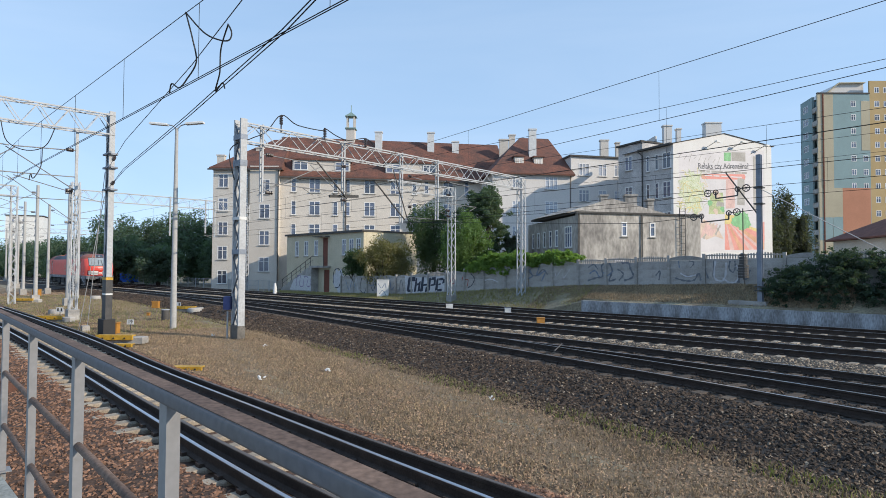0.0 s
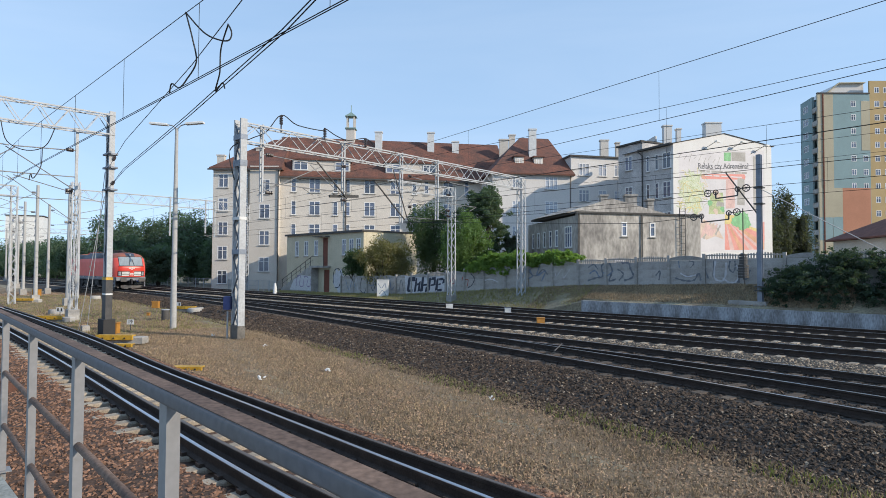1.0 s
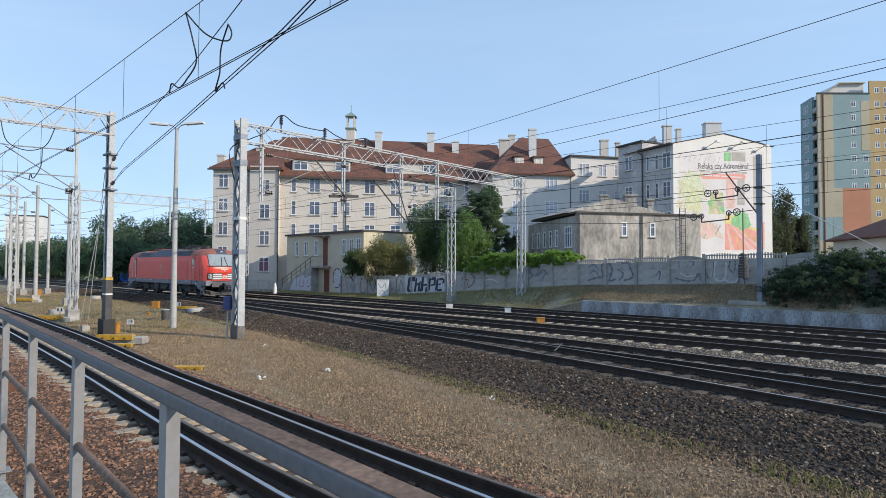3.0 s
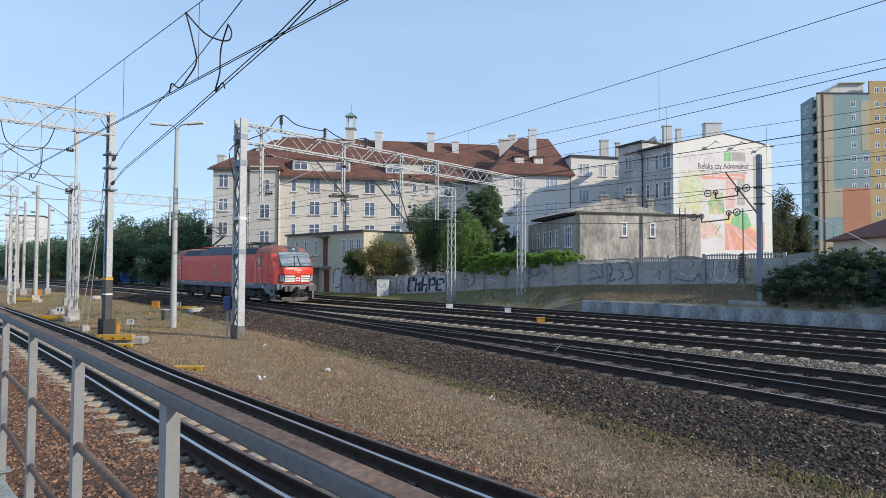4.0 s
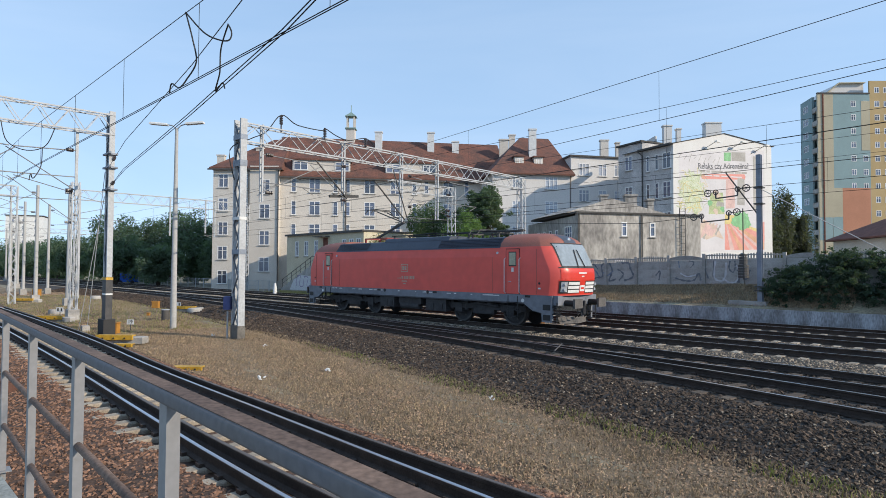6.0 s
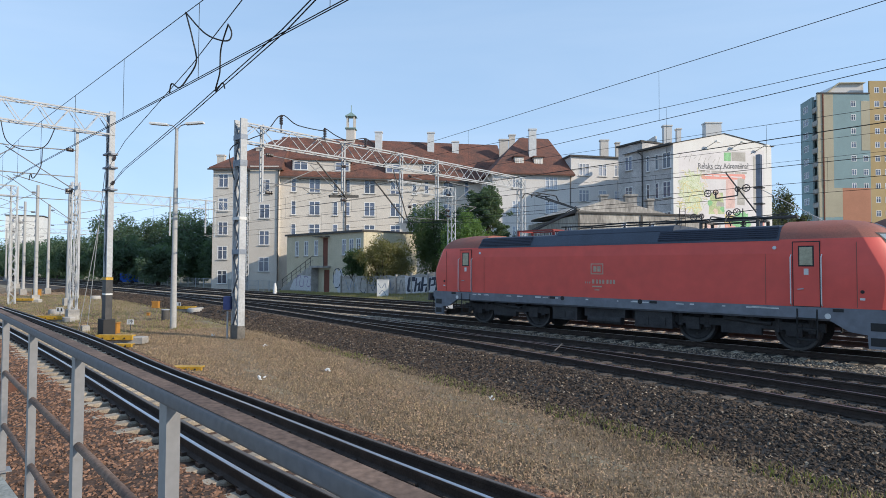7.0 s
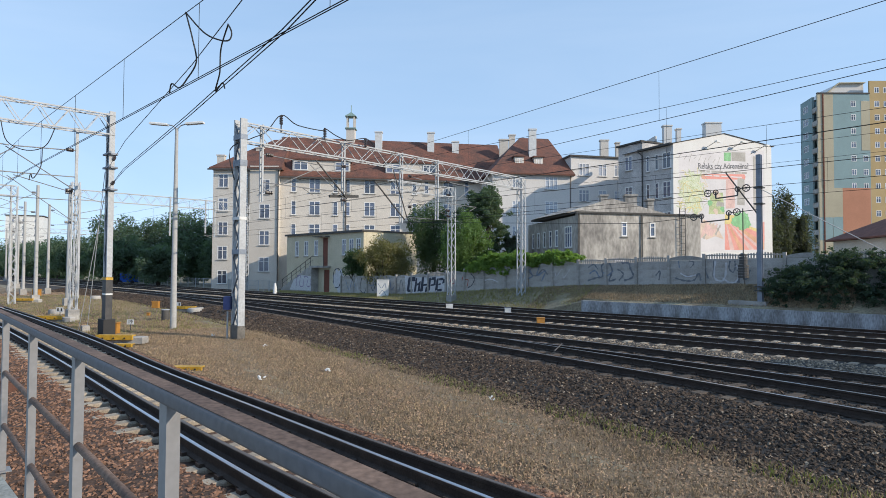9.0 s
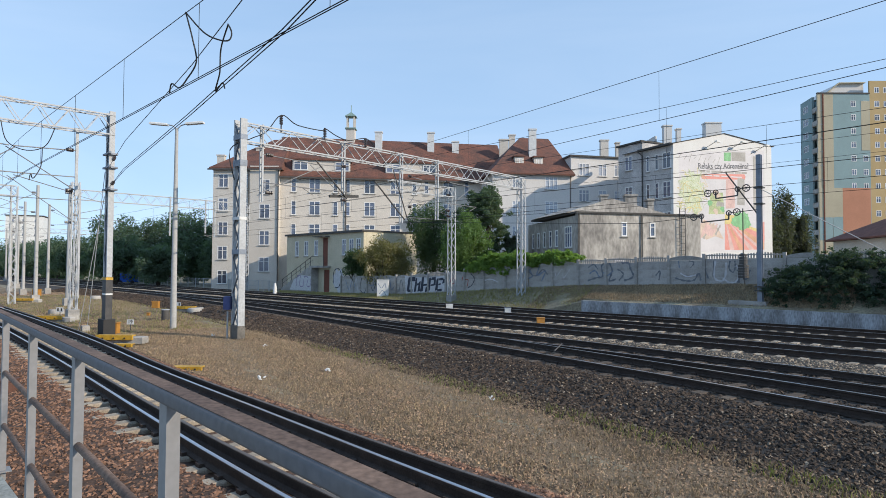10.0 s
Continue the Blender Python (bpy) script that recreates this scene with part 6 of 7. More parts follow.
    for z, tt in ((6.49, (0.1, 0.55, 0.95, 2.0, 2.4, 5)), (5.34, (0.1, 1.0, 1.38, 2.72, 3.12, 6))):
        q = [p + W(-0.15 - 0.05 * t, -t, z - 0.4 - 0.07 * t) for t in tt]
        part("wire", Geo().path([q[0], q[1], q[2]], 0.02).path([q[3], q[4], q[5], W(28.95, -34, 5.8)], 0.015), M_wire, m)
        g = Geo().bar(q[2], q[2] - Vector((0, 0, 0.32)), 0.06, 0.06).bar(q[2] - Vector((0, 0, 0.32)), q[3] - Vector((0, 0, 0.32)), 0.06, 0.06).bar(q[3] - Vector((0, 0, 0.32)), q[3], 0.06, 0.06)
        part("yoke", g, M_steel_dark, m)
        for c in (q[1], q[2], q[3], q[4]):
            w = Geo()
            r = 0.17 if c in (q[1], q[4]) else 0.12
            ring = [c + d * r * math.cos(i * math.pi / 9) + Vector((0, 0, r * math.sin(i * math.pi / 9))) for i in range(19)]
            w.path(ring, 0.026, 6)
            for i in range(3):
                w.bar(ring[i * 3], ring[i * 3 + 9], 0.02, 0.02)
            part("pulley_wheel", w, M_steel_dark, m, "dark spoked pulley wheel")
    part("strut", Geo().tube(p + Vector((0, 0, 4.6)), p + W(-0.2, -1.5, 6.9), 0.035), M_steel_dark, m)
    part("stay_wire", Geo().path([p + Vector((0, 0, 6.0)), W(34.2, -2.5, 1.6)], 0.02), M_steel, m)
    for z in (0.9, 1.1, 5.2, 6.0):
        part("clamp", Geo().bar(p + Vector((0, 0, z)), p + Vector((0, 0, z + 0.06)), 0.42, 0.42), M_steel_dark, m)


# ---- paint on walls ----
def ribbon(pts, w, at):
    """A flat brush stroke through (u, v) points; at(u, v) gives its place."""
    g = Geo()
    pts = [Vector(p) for p in pts]
    fine = []
    for i in range(len(pts) - 1):
        a, b, c, d = pts[max(i - 1, 0)], pts[i], pts[i + 1], pts[min(i + 2, len(pts) - 1)]
        for k in range(6):
            t = k / 6
            fine.append(0.5 * ((2 * b) + (c - a) * t + (2 * a - 5 * b + 4 * c - d) * t * t + (3 * b - a - 3 * c + d) * t ** 3))
    fine.append(pts[-1])
    rows = []
    for i, p in enumerate(fine):
        d = (fine[min(i + 1, len(fine) - 1)] - fine[max(i - 1, 0)])
        d = d.normalized() if d.length else Vector((1, 0))
        n = Vector((-d.y, d.x)) * w / 2 * (0.7 + 0.3 * math.sin(i * 1.7))
        rows.append([at(*(p - n)), at(*(p + n))])
    return g.grid(rows)


def blob(cx, cz, rx, rz, at, seed, n=22, rough=0.25):
    rng = random.Random(seed)
    k = [1 + rough * rng.uniform(-1, 1) for _ in range(n)]
    return Geo().add([at(cx + rx * k[i] * math.cos(2 * math.pi * i / n), cz + rz * k[i] * math.sin(2 * math.pi * i / n)) for i in range(n)], [tuple(range(n))])


def poly(pts, at):
    return Geo().add([at(*p) for p in pts], [tuple(range(len(pts)))])


def build_graffiti():
    fence = bpy.data.objects["concrete_fence"]
    on = lambda o: (lambda b, z: W(34.462 - o, b, z))
    P = lambda geo, m, label="": part("graffiti", geo, m, fence, label)
    P(poly([(-39.15, 1.72), (-36.5, 1.6), (-34.1, 1.8), (-34.16, 0.6), (-36.6, 0.4), (-38.98, 0.2)], on(0)), M_graffiti_white, "white graffiti ground")
    # six slanting block letters that cannot be read
    for x, lo, glyph in ((-38.9, 0.32, ((0, 0.9, 0.95, 1.35), (0.0, 0.1, 0.32, 1.3), (0.1, 0.0, 0.75, 0.28))),
                         (-38.02, 0.36, ((0.05, 0, 0.32, 1.25), (0.5, 0.05, 0.8, 0.95), (0.3, 0.55, 0.6, 0.8))),
                         (-37.2, 0.4, ((0.0, 0.0, 0.34, 1.3), (0.3, 0.5, 0.85, 0.72), (0.6, 0.0, 0.9, 0.5))),
                         (-36.3, 0.5, ((0.0, 0.0, 0.3, 1.15), (0.3, 0.9, 0.85, 1.2), (0.62, 0.45, 0.9, 1.0), (0.3, 0.42, 0.8, 0.62))),
                         (-35.4, 0.5, ((0.0, 0.05, 0.3, 1.1), (0.3, 0.9, 0.75, 1.15), (0.3, 0.5, 0.6, 0.7), (0.25, 0.0, 0.8, 0.25))),
                         (-34.75, 1.15, ((0.0, 0.25, 0.3, 0.5), (0.2, 0.0, 0.45, 0.4)))):
        for u0, v0, u1, v1 in glyph:
            k = 0.16
            P(poly([(x + u0 + k * v0, lo + v0), (x + u1 + k * v0 + 0.03, lo + v0 + 0.07), (x + u1 + k * v1 - 0.02, lo + v1), (x + u0 + k * v1 + 0.05, lo + v1 - 0.06)], on(0.004 + 0.0008 * (u0 + v0))), M_graffiti_dark, "dark block graffiti stroke")
    for pts, w, m in (([(-45.24, 1.47), (-45.49, 0.4), (-44.79, 0.11), (-44.21, 1.33), (-43.53, 0.3), (-42.88, 1.5), (-42.54, 0.48)], 0.1, M_graffiti_dark),
                      ([(-47.8, 1.2), (-47.2, 0.3), (-46.7, 1.3), (-46.2, 0.4)], 0.1, M_graffiti_blue),
                      ([(-33.4, 1.9), (-33.6, 1.3), (-33.2, 1.2), (-33.3, 1.7)], 0.07, M_graffiti_red),
                      ([(-32.05, 2.1), (-32.29, 1.5), (-31.68, 1.52), (-31.8, 0.95)], 0.09, M_graffiti_red),
                      ([(-31.4, 2.0), (-31.0, 1.6), (-31.3, 1.1), (-31.7, 0.9)], 0.09, M_graffiti_dark),
                      ([(-30.0, 1.5), (-29.3, 1.6), (-28.7, 1.4)], 0.12, M_graffiti_white),
                      ([(-24.86, 2.64), (-25.11, 1.93), (-24.39, 2.25), (-24.72, 1.54)], 0.12, M_graffiti_blue),
                      ([(-26.4, 2.0), (-25.9, 2.4), (-25.5, 1.9), (-25.9, 1.7)], 0.12, M_graffiti_blue),
                      ([(-23.6, 2.5), (-23.5, 1.9), (-23.0, 2.4), (-22.9, 1.8), (-22.4, 2.4)], 0.06, M_graffiti_white),
                      ([(-21.04, 1.64), (-20.41, 1.84), (-19.96, 1.95), (-20.04, 2.54), (-19.88, 2.78)], 0.14, M_graffiti_faded),
                      ([(-47.2, 0.2), (-46.9, 1.3), (-46.5, 0.6), (-46.1, 1.4), (-45.9, 0.3)], 0.09, M_graffiti_white),
                      ([(-43.9, 1.5), (-44.1, 0.9), (-43.5, 0.8), (-43.3, 1.5), (-43.0, 0.3)], 0.09, M_graffiti_blue),
                      ([(-41.9, 1.4), (-41.7, 0.4), (-41.2, 1.5), (-40.9, 0.5), (-40.2, 1.2)], 0.09, M_graffiti_blue),
                      ([(-39.9, 0.3), (-39.6, 1.4), (-39.3, 0.4)], 0.1, M_graffiti_faded),
                      ([(-25.4, 2.55), (-25.8, 2.2), (-25.2, 1.9), (-24.6, 2.35), (-24.2, 2.0)], 0.1, M_graffiti_faded),
                      ([(-20.9, 2.1), (-20.5, 2.3), (-20.2, 1.9)], 0.12, M_graffiti_blue), ([(-18.9, 2.4), (-18.5, 2.1), (-18.8, 1.7)], 0.12, M_graffiti_faded),
                      ([(-19.9, 2.2), (-19.6, 2.0), (-19.2, 2.3)], 0.1, M_graffiti_blue), ([(-14.4, 2.9), (-14.1, 2.8), (-14.3, 2.5)], 0.08, M_graffiti_faded),
                      ([(-14.9, 2.2), (-14.5, 2.0), (-14.0, 2.1)], 0.1, M_graffiti_white), ([(-13.5, 2.5), (-13.3, 1.9)], 0.1, M_graffiti_faded),
                      ([(-21.0, 2.5), (-20.6, 2.7), (-20.3, 2.4)], 0.1, M_graffiti_faded),
                      ([(-19.47, 2.8), (-19.28, 2.29), (-19.48, 1.67), (-19.01, 1.79)], 0.14, M_graffiti_faded),
                      ([(-18.61, 2.78), (-18.15, 2.79), (-18.04, 2.47), (-17.86, 1.95), (-18.47, 1.69)], 0.15, M_graffiti_faded),
                      ([(-16.4, 2.03), (-16.12, 2.31), (-16.19, 1.77)], 0.1, M_graffiti_faded),
                      ([(-15.2, 1.9), (-14.6, 1.75), (-14.1, 1.8), (-13.84, 2.19), (-13.72, 1.78)], 0.12, M_graffiti_faded),
                      ([(-15.0, 2.9), (-14.95, 2.5)], 0.07, M_graffiti_blue),
                      ([(-12.9, 2.9), (-12.97, 2.01), (-12.63, 1.77), (-12.39, 2.02), (-12.32, 2.8)], 0.13, M_graffiti_white),
                      ([(-13.0, 2.9), (-13.05, 2.0)], 0.06, M_graffiti_faded),
                      ([(-12.11, 2.9), (-12.18, 2.49), (-11.97, 2.27), (-11.85, 2.58), (-11.88, 2.9)], 0.1, M_graffiti_faded),
                      ([(-12.39, 1.86), (-12.19, 1.72), (-11.8, 1.78), (-11.65, 2.34), (-11.82, 2.64)], 0.12, M_graffiti_white),
                      ([(-11.71, 1.7), (-11.6, 2.18), (-11.75, 2.4)], 0.16, M_graffiti_faded), ([(-11.5, 2.37), (-11.31, 1.88), (-11.1, 2.4)], 0.12, M_graffiti_faded)):
        P(ribbon(pts, w, on(0.008)), m)
    annex = bpy.data.objects["yellow_annex"]
    fm, n = plane_frame((-17.7, 67.9), (-7.7, 58.0))
    aw = lambda o: (lambda x, z: fm @ Vector((x, -o, z)))
    part("graffiti", poly([(2.2, 0.0), (6.35, 0.0), (6.35, 1.5), (4.5, 1.6), (3.0, 1.1)], aw(0.904)), M_graffiti_white, annex, "white and blue graffiti")
    part("graffiti", blob(10.0, 1.2, 0.9, 1.15, aw(0.004), 3), M_graffiti_white, annex, "white bubble graffiti")
    for pts, w, m in (([(3.5, 0.4), (3.7, 1.4), (4.3, 1.5), (4.2, 0.5), (4.9, 0.5), (5.1, 1.4), (5.8, 1.3), (5.6, 0.5), (6.2, 0.5), (6.2, 1.3)], 0.14, M_graffiti_violet),
                      ([(9.1, 0.8), (9.2, 2.0), (10.0, 2.3), (10.5, 1.6), (10.1, 0.5), (9.4, 0.4)], 0.13, M_graffiti_dark), ([(10.9, 0.2), (11.2, 1.7), (11.9, 1.6), (11.8, 0.4), (11.1, 0.3)], 0.22, M_graffiti_dark)):
        part("graffiti", ribbon(pts, w, aw(0.908 if pts[0][0] < 5 else 0.008)), m, annex)


def build_mural(fm):
    house = bpy.data.objects["gable_house"]
    at = lambda o: (lambda x, z: fm @ Vector((x, -o, z)))
    pale = mat("faded mural white", (0.62, 0.595, 0.6), 0.8, 0, 0.1, 0.6, 12, 0)
    grey = mat("faded mural grey", (0.42, 0.40, 0.37), 0.8, 0, 0.2, 0.8, 12, 0)
    green = mat("faded mural green", (0.25, 0.52, 0.26), 0.8, 0, 0.25, 1.5, 12, 0)
    palm = mat("faded mural palm green", (0.50, 0.56, 0.31), 0.8, 0, 0.3, 1.5, 12, 0)
    red = mat("faded mural red", (0.66, 0.26, 0.22), 0.8, 0, 0.2, 1.5, 12, 0, tint=(0.68, 0.42, 0.36))
    pink = mat("faded mural pink", (0.68, 0.47, 0.43), 0.8, 0, 0.2, 1.0, 12, 0)
    sand = mat("faded mural sand", (0.66, 0.52, 0.42), 0.8, 0, 0.2, 1.0, 12, 0)
    yellow = mat("faded mural yellow", (0.70, 0.56, 0.24), 0.8, 0, 0.2, 1.0, 12, 0)
    orange = mat("faded mural orange", (0.68, 0.38, 0.24), 0.8, 0, 0.2, 1.0, 12, 0)
    ink = mat("mural lettering", (0.16, 0.16, 0.17), 0.8, 0, 0.1, 1.0, 12, 0)
    mu = part("mural", poly([(0.78, 4.2), (13.8, 4.4), (13.9, 15.7), (0.78, 14.4)], at(0.006)), pale, house, "faded painted advertisement")
    rng = random.Random(9)
    P = lambda g, m, label="": part("mural_shape", g, m, mu, label)
    P(blob(2.6, 10.4, 1.75, 2.0, at(0.0095), 77, 40, 0.3), mat("faded mural pale green", (0.60, 0.63, 0.5), 0.8, 0, 0.3, 1.5, 12, 0, tint=(0.46, 0.52, 0.3)))
    for i in range(120):
        x, z, a, l = rng.uniform(0.95, 4.4), rng.uniform(8.4, 12.3), rng.uniform(0, 6.28), rng.uniform(0.5, 1.3)
        P(ribbon([(x, z), (x + l * 0.5 * math.cos(a), z + l * 0.5 * math.sin(a) + 0.12), (min(4.9, max(0.9, x + l * math.cos(a))), z + l * math.sin(a) - 0.1)], 0.07, at(0.0105 + 0.00004 * i)), palm if i % 3 else yellow)
    for i in range(9):
        x = 1.2 + 0.7 * i
        P(ribbon([(x, 14.35 - 0.25 * (i % 2)), (x - 0.4, 13.85 - 0.2 * (i % 3))], 0.1, at(0.01)), grey)
    P(poly([(7.4, 14.0), (8.45, 14.05), (8.5, 15.0), (7.4, 14.9)], at(0.01)), green)
    P(poly([(8.6, 14.1), (10.8, 14.2), (10.8, 15.2), (8.6, 15.05)], at(0.01)), grey)
    P(poly([(4.07, 11.84), (10.68, 12.2), (10.8, 12.55), (10.6, 12.8), (4.1, 12.35), (3.95, 12.1)], at(0.01)), red, "faded red painted bar")
    for x0, x1 in ((4.5, 5.6), (5.8, 6.7), (7.0, 8.2), (8.4, 10.2)):
        P(poly([(x0, 12.05 + x0 * 0.03), (x1, 12.05 + x1 * 0.03), (x1, 12.18 + x1 * 0.03), (x0, 12.18 + x0 * 0.03)], at(0.014)), pale)
    for x0, x1 in ((3.75, 4.6), (4.75, 5.3), (5.5, 7.2), (7.5, 8.9), (9.1, 10.0), (10.15, 11.0)):
        P(poly([(x0, 12.35 + x0 * 0.045), (x1, 12.35 + x1 * 0.045), (x1, 12.58 + x1 * 0.045), (x0, 12.58 + x0 * 0.045)], at(0.01)), grey)
    P(poly([(7.6, 8.9), (9.05, 9.0), (9.0, 12.1), (7.7, 12.0)], at(0.01)), pink)
    P(poly([(9.4, 9.4), (10.6, 9.4), (10.6, 12.3), (9.5, 12.3)], at(0.011)), grey)
    P(poly([(10.9, 8.4), (12.6, 8.4), (12.6, 12.9), (11.4, 13.0)], at(0.01)), pale)
    P(poly([(5.0, 8.2), (7.4, 8.3), (7.2, 10.6), (5.3, 10.4)], at(0.01)), palm)
    for i in range(7):
        P(blob(rng.uniform(5.2, 7.2), rng.uniform(8.4, 10.6), 0.35, 0.3, at(0.014 + 0.0004 * i), 30 + i), (sand, grey, green)[i % 3])
    fan = [(7.4, 4.5), (8.2, 4.5), (8.9, 4.5), (9.7, 4.5), (10.5, 4.55), (11.3, 4.55), (12.1, 4.6), (12.9, 4.6), (13.7, 4.6), (13.75, 5.4), (13.8, 6.2), (12.6, 6.9)]
    for k, (a, b) in enumerate(zip(fan, fan[1:])):
        P(poly([(7.5, 7.9), a, b], at(0.0095 + 0.0002 * k)), (red, pink, red, orange, red, pink, red, pink, orange, red, yellow)[k], "faded painted ray")
    P(poly([(7.4, 7.2), (9.3, 7.4), (9.3, 8.2), (7.5, 8.3)], at(0.0135)), yellow)
    for i, (x, z, r) in enumerate(((9.6, 7.8, 0.9), (10.5, 7.9, 0.8), (9.0, 7.5, 0.6), (10.2, 7.2, 0.7), (11.0, 7.4, 0.5))):
        P(blob(x, z, r, r * 0.9, at(0.017 + 0.0006 * i), 50 + i), green)
    P(poly([(2.85, 6.1), (4.27, 7.6), (6.19, 7.0), (7.3, 5.6), (6.0, 5.9), (4.66, 5.5)], at(0.01)), sand)
    for k in range(6):
        P(ribbon([(3.0 + 0.6 * k, 5.3 + 0.15 * k), (3.8 + 0.55 * k, 6.3 + 0.1 * k), (4.3 + 0.5 * k, 7.6 - 0.1 * k)], 0.32, at(0.0115 + 0.0002 * k)), (sand, pink, grey)[k % 3])
    for x, z0, z1 in ((12.0, 9.0, 14.9), (12.9, 8.6, 15.0)):
        P(poly([(x, z0), (x + 0.55, z0), (x + 0.55, z1), (x, z1)], at(0.0105)), grey if x < 12.5 else palm)
    P(poly([(4.0, 6.4), (5.0, 7.2), (6.0, 6.3), (5.0, 5.9)], at(0.013)), pink)
    P(poly([(13.0, 5.8), (13.75, 5.8), (13.8, 7.7), (13.1, 7.7)], at(0.014)), red)
    m = fm @ Matrix.Translation((7.4, -0.012, 13.42)) @ Matrix.Rotation(-math.atan2(0.72, 9.5), 4, "Y") @ Matrix.Rotation(math.pi / 2, 4, "X")
    flat_text("Relaks czy Adrenalina?", 0.86, m, ink, mu, "dark painted lettering")
    for x, z in ((5.38, 15.7), (9.29, 16.0), (13.05, 16.0)):
        lp = part("wall_lamp", Geo().path([fm @ Vector((x - 1.4, 0, z - 0.9)), fm @ Vector((x - 0.2, -0.9, z))], 0.03, 5), M_steel_dark, house, "wall lamp on a long arm")
        part("lamp_head", Geo().box(x - 0.35, -1.1, z - 0.06, x + 0.25, -0.8, z + 0.08, fm), M_white, lp)


# ---- small trackside things ----
def build_trackside():
    def marker(lat, lon, length, label, turn=0.0, base=True, z=-0.5):
        m = thing("track_marker", label, "marker", "yellow trackside markers")
        mm = Matrix.Translation(W(lat, lon, z)) @ Matrix.Rotation(turn, 4, "Z")
        if base:
            part("base", Geo().box(-length * 0.55, -0.2, 0, length * 0.75, 0.28, 0.26, mm, 0.03), M_concrete, m, "concrete block")
        g = Geo().box(-length / 2, -0.3, 0.02 if not base else 0.16, length / 2, -0.2, 0.3 if base else 0.1, mm)
        g.box(-length / 2, -0.3, 0.3 if base else 0.1, length / 2, -0.02, 0.34 if base else 0.13, mm)
        part("plate", g, M_yellow, m, "yellow angle plate")
        for i in range(3):
            part("bolt", Geo().tube(mm @ Vector((-length * 0.3 + length * 0.3 * i, -0.3, 0.23 if base else 0.06)), mm @ Vector((-length * 0.3 + length * 0.3 * i, -0.33, 0.23 if base else 0.06)), 0.03), M_black, m)
    marker(7.35, -24.6, 1.35, "yellow steel marker plate on a concrete block", z=-0.46)
    marker(7.05, -23.2, 1.0, "yellow steel marker plate on the gravel", base=False, z=-0.42)
    marker(7.7, -36.9, 1.6, "yellow steel marker plate on a concrete block")
    marker(15.8, -39.3, 1.3, "yellow steel marker plate on a concrete block", z=-0.45)
    marker(7.05, -17.2, 0.85, "yellow steel marker plate lying on gravel", base=False)
    marker(10.4, -58, 1.6, "yellow steel marker plate on a concrete block")

    def box(name, label, cat, lat, lon, w, d, h, m, z=-0.5, group=""):
        b = thing(name, label, cat, group)
        p = W(lat, lon, z)
        mm = Matrix.Translation(p)
        part("body", Geo().box(-w / 2, -d / 2, 0.06, w / 2, d / 2, h, mm, 0.03), m, b)
        part("lid", Geo().box(-w / 2 - 0.02, -d / 2 - 0.02, h, w / 2 + 0.02, d / 2 + 0.02, h + 0.04, mm), m, b)
        part("plinth", Geo().box(-w / 2 + 0.03, -d / 2 + 0.03, -0.1, w / 2 - 0.03, d / 2 - 0.03, 0.06, mm), M_concrete, b)
        return b
    box("track_box", "orange trackside junction box", "box", 8.25, -28.2, 0.4, 0.3, 0.5, M_orange, group="trackside boxes")
    box("track_box", "orange trackside junction box", "box", 15.4, -43.6, 0.42, 0.32, 0.5, M_orange, group="trackside boxes")
    box("track_box", "orange trackside junction box", "box", 23.2, -16.7, 0.36, 0.26, 0.34, M_orange, -0.25, "trackside boxes")
    box("track_box", "small orange trackside junction box", "box", 12.7, -37.1, 0.16, 0.14, 0.2, M_orange, group="trackside boxes")
    box("track_box", "white trackside junction box", "box", 27.2, -26.6, 0.42, 0.3, 0.36, M_white, -0.25, "trackside boxes")
    box("track_box", "white trackside junction box", "box", 27.1, -21.8, 0.34, 0.25, 0.36, M_white, -0.25, "trackside boxes")
    box("track_box", "rusty trackside junction box beside the platform track", "box", 2.4, -15.6, 0.55, 0.4, 0.42, mat("rusty box", (0.13, 0.06, 0.04), 0.8), -0.42, "trackside boxes")
    box("track_box", "orange trackside junction box", "box", 13.1, -68, 0.6, 0.45, 0.7, M_orange, group="trackside boxes")
    c = box("control_cabinet", "white metal cabinet scrawled with graffiti", "cabinet", 33.4, -40.8, 1.0, 0.6, 1.6, M_white, -0.25)
    p = W(33.4, -40.8, -0.25)
    for k, pts in enumerate(([(-0.4, 1.3), (-0.1, 0.9), (0.2, 1.3), (0.3, 0.8)], [(-0.3, 0.4), (0.0, 0.7), (0.3, 0.3)])):
        part("graffiti", ribbon(pts, 0.07, lambda x, z: p + Vector((x, -0.305, z))), M_graffiti_blue, c)
    b = thing("barrel", "small grey metal drum on the gravel", "barrel")
    p = W(12.3, -33.4, -0.5)
    part("drum", Geo().tube(p, p + Vector((0, 0, 0.62)), 0.2, 0.2, 14), M_steel_dark, b, "", True)
    part("rim", Geo().tube(p + Vector((0, 0, 0.6)), p + Vector((0, 0, 0.64)), 0.215, n=14), M_steel, b)
    s = thing("number_sign", "small white number plate on a post", "sign", "number signs")
    p = W(9.3, -29.4, -0.5)
    part("post", Geo().tube(p, p + Vector((0, 0, 0.5)), 0.02), M_steel_dark, s)
    part("plate", Geo().box(-0.16, -0.035, 0.3, 0.16, -0.02, 0.52, Matrix.Translation(p)), M_white, s)
    flat_text("19", 0.22, Matrix.Translation(p + Vector((0, -0.038, 0.41))) @ Matrix.Rotation(math.pi / 2, 4, "X"), M_black, s, "black numerals")
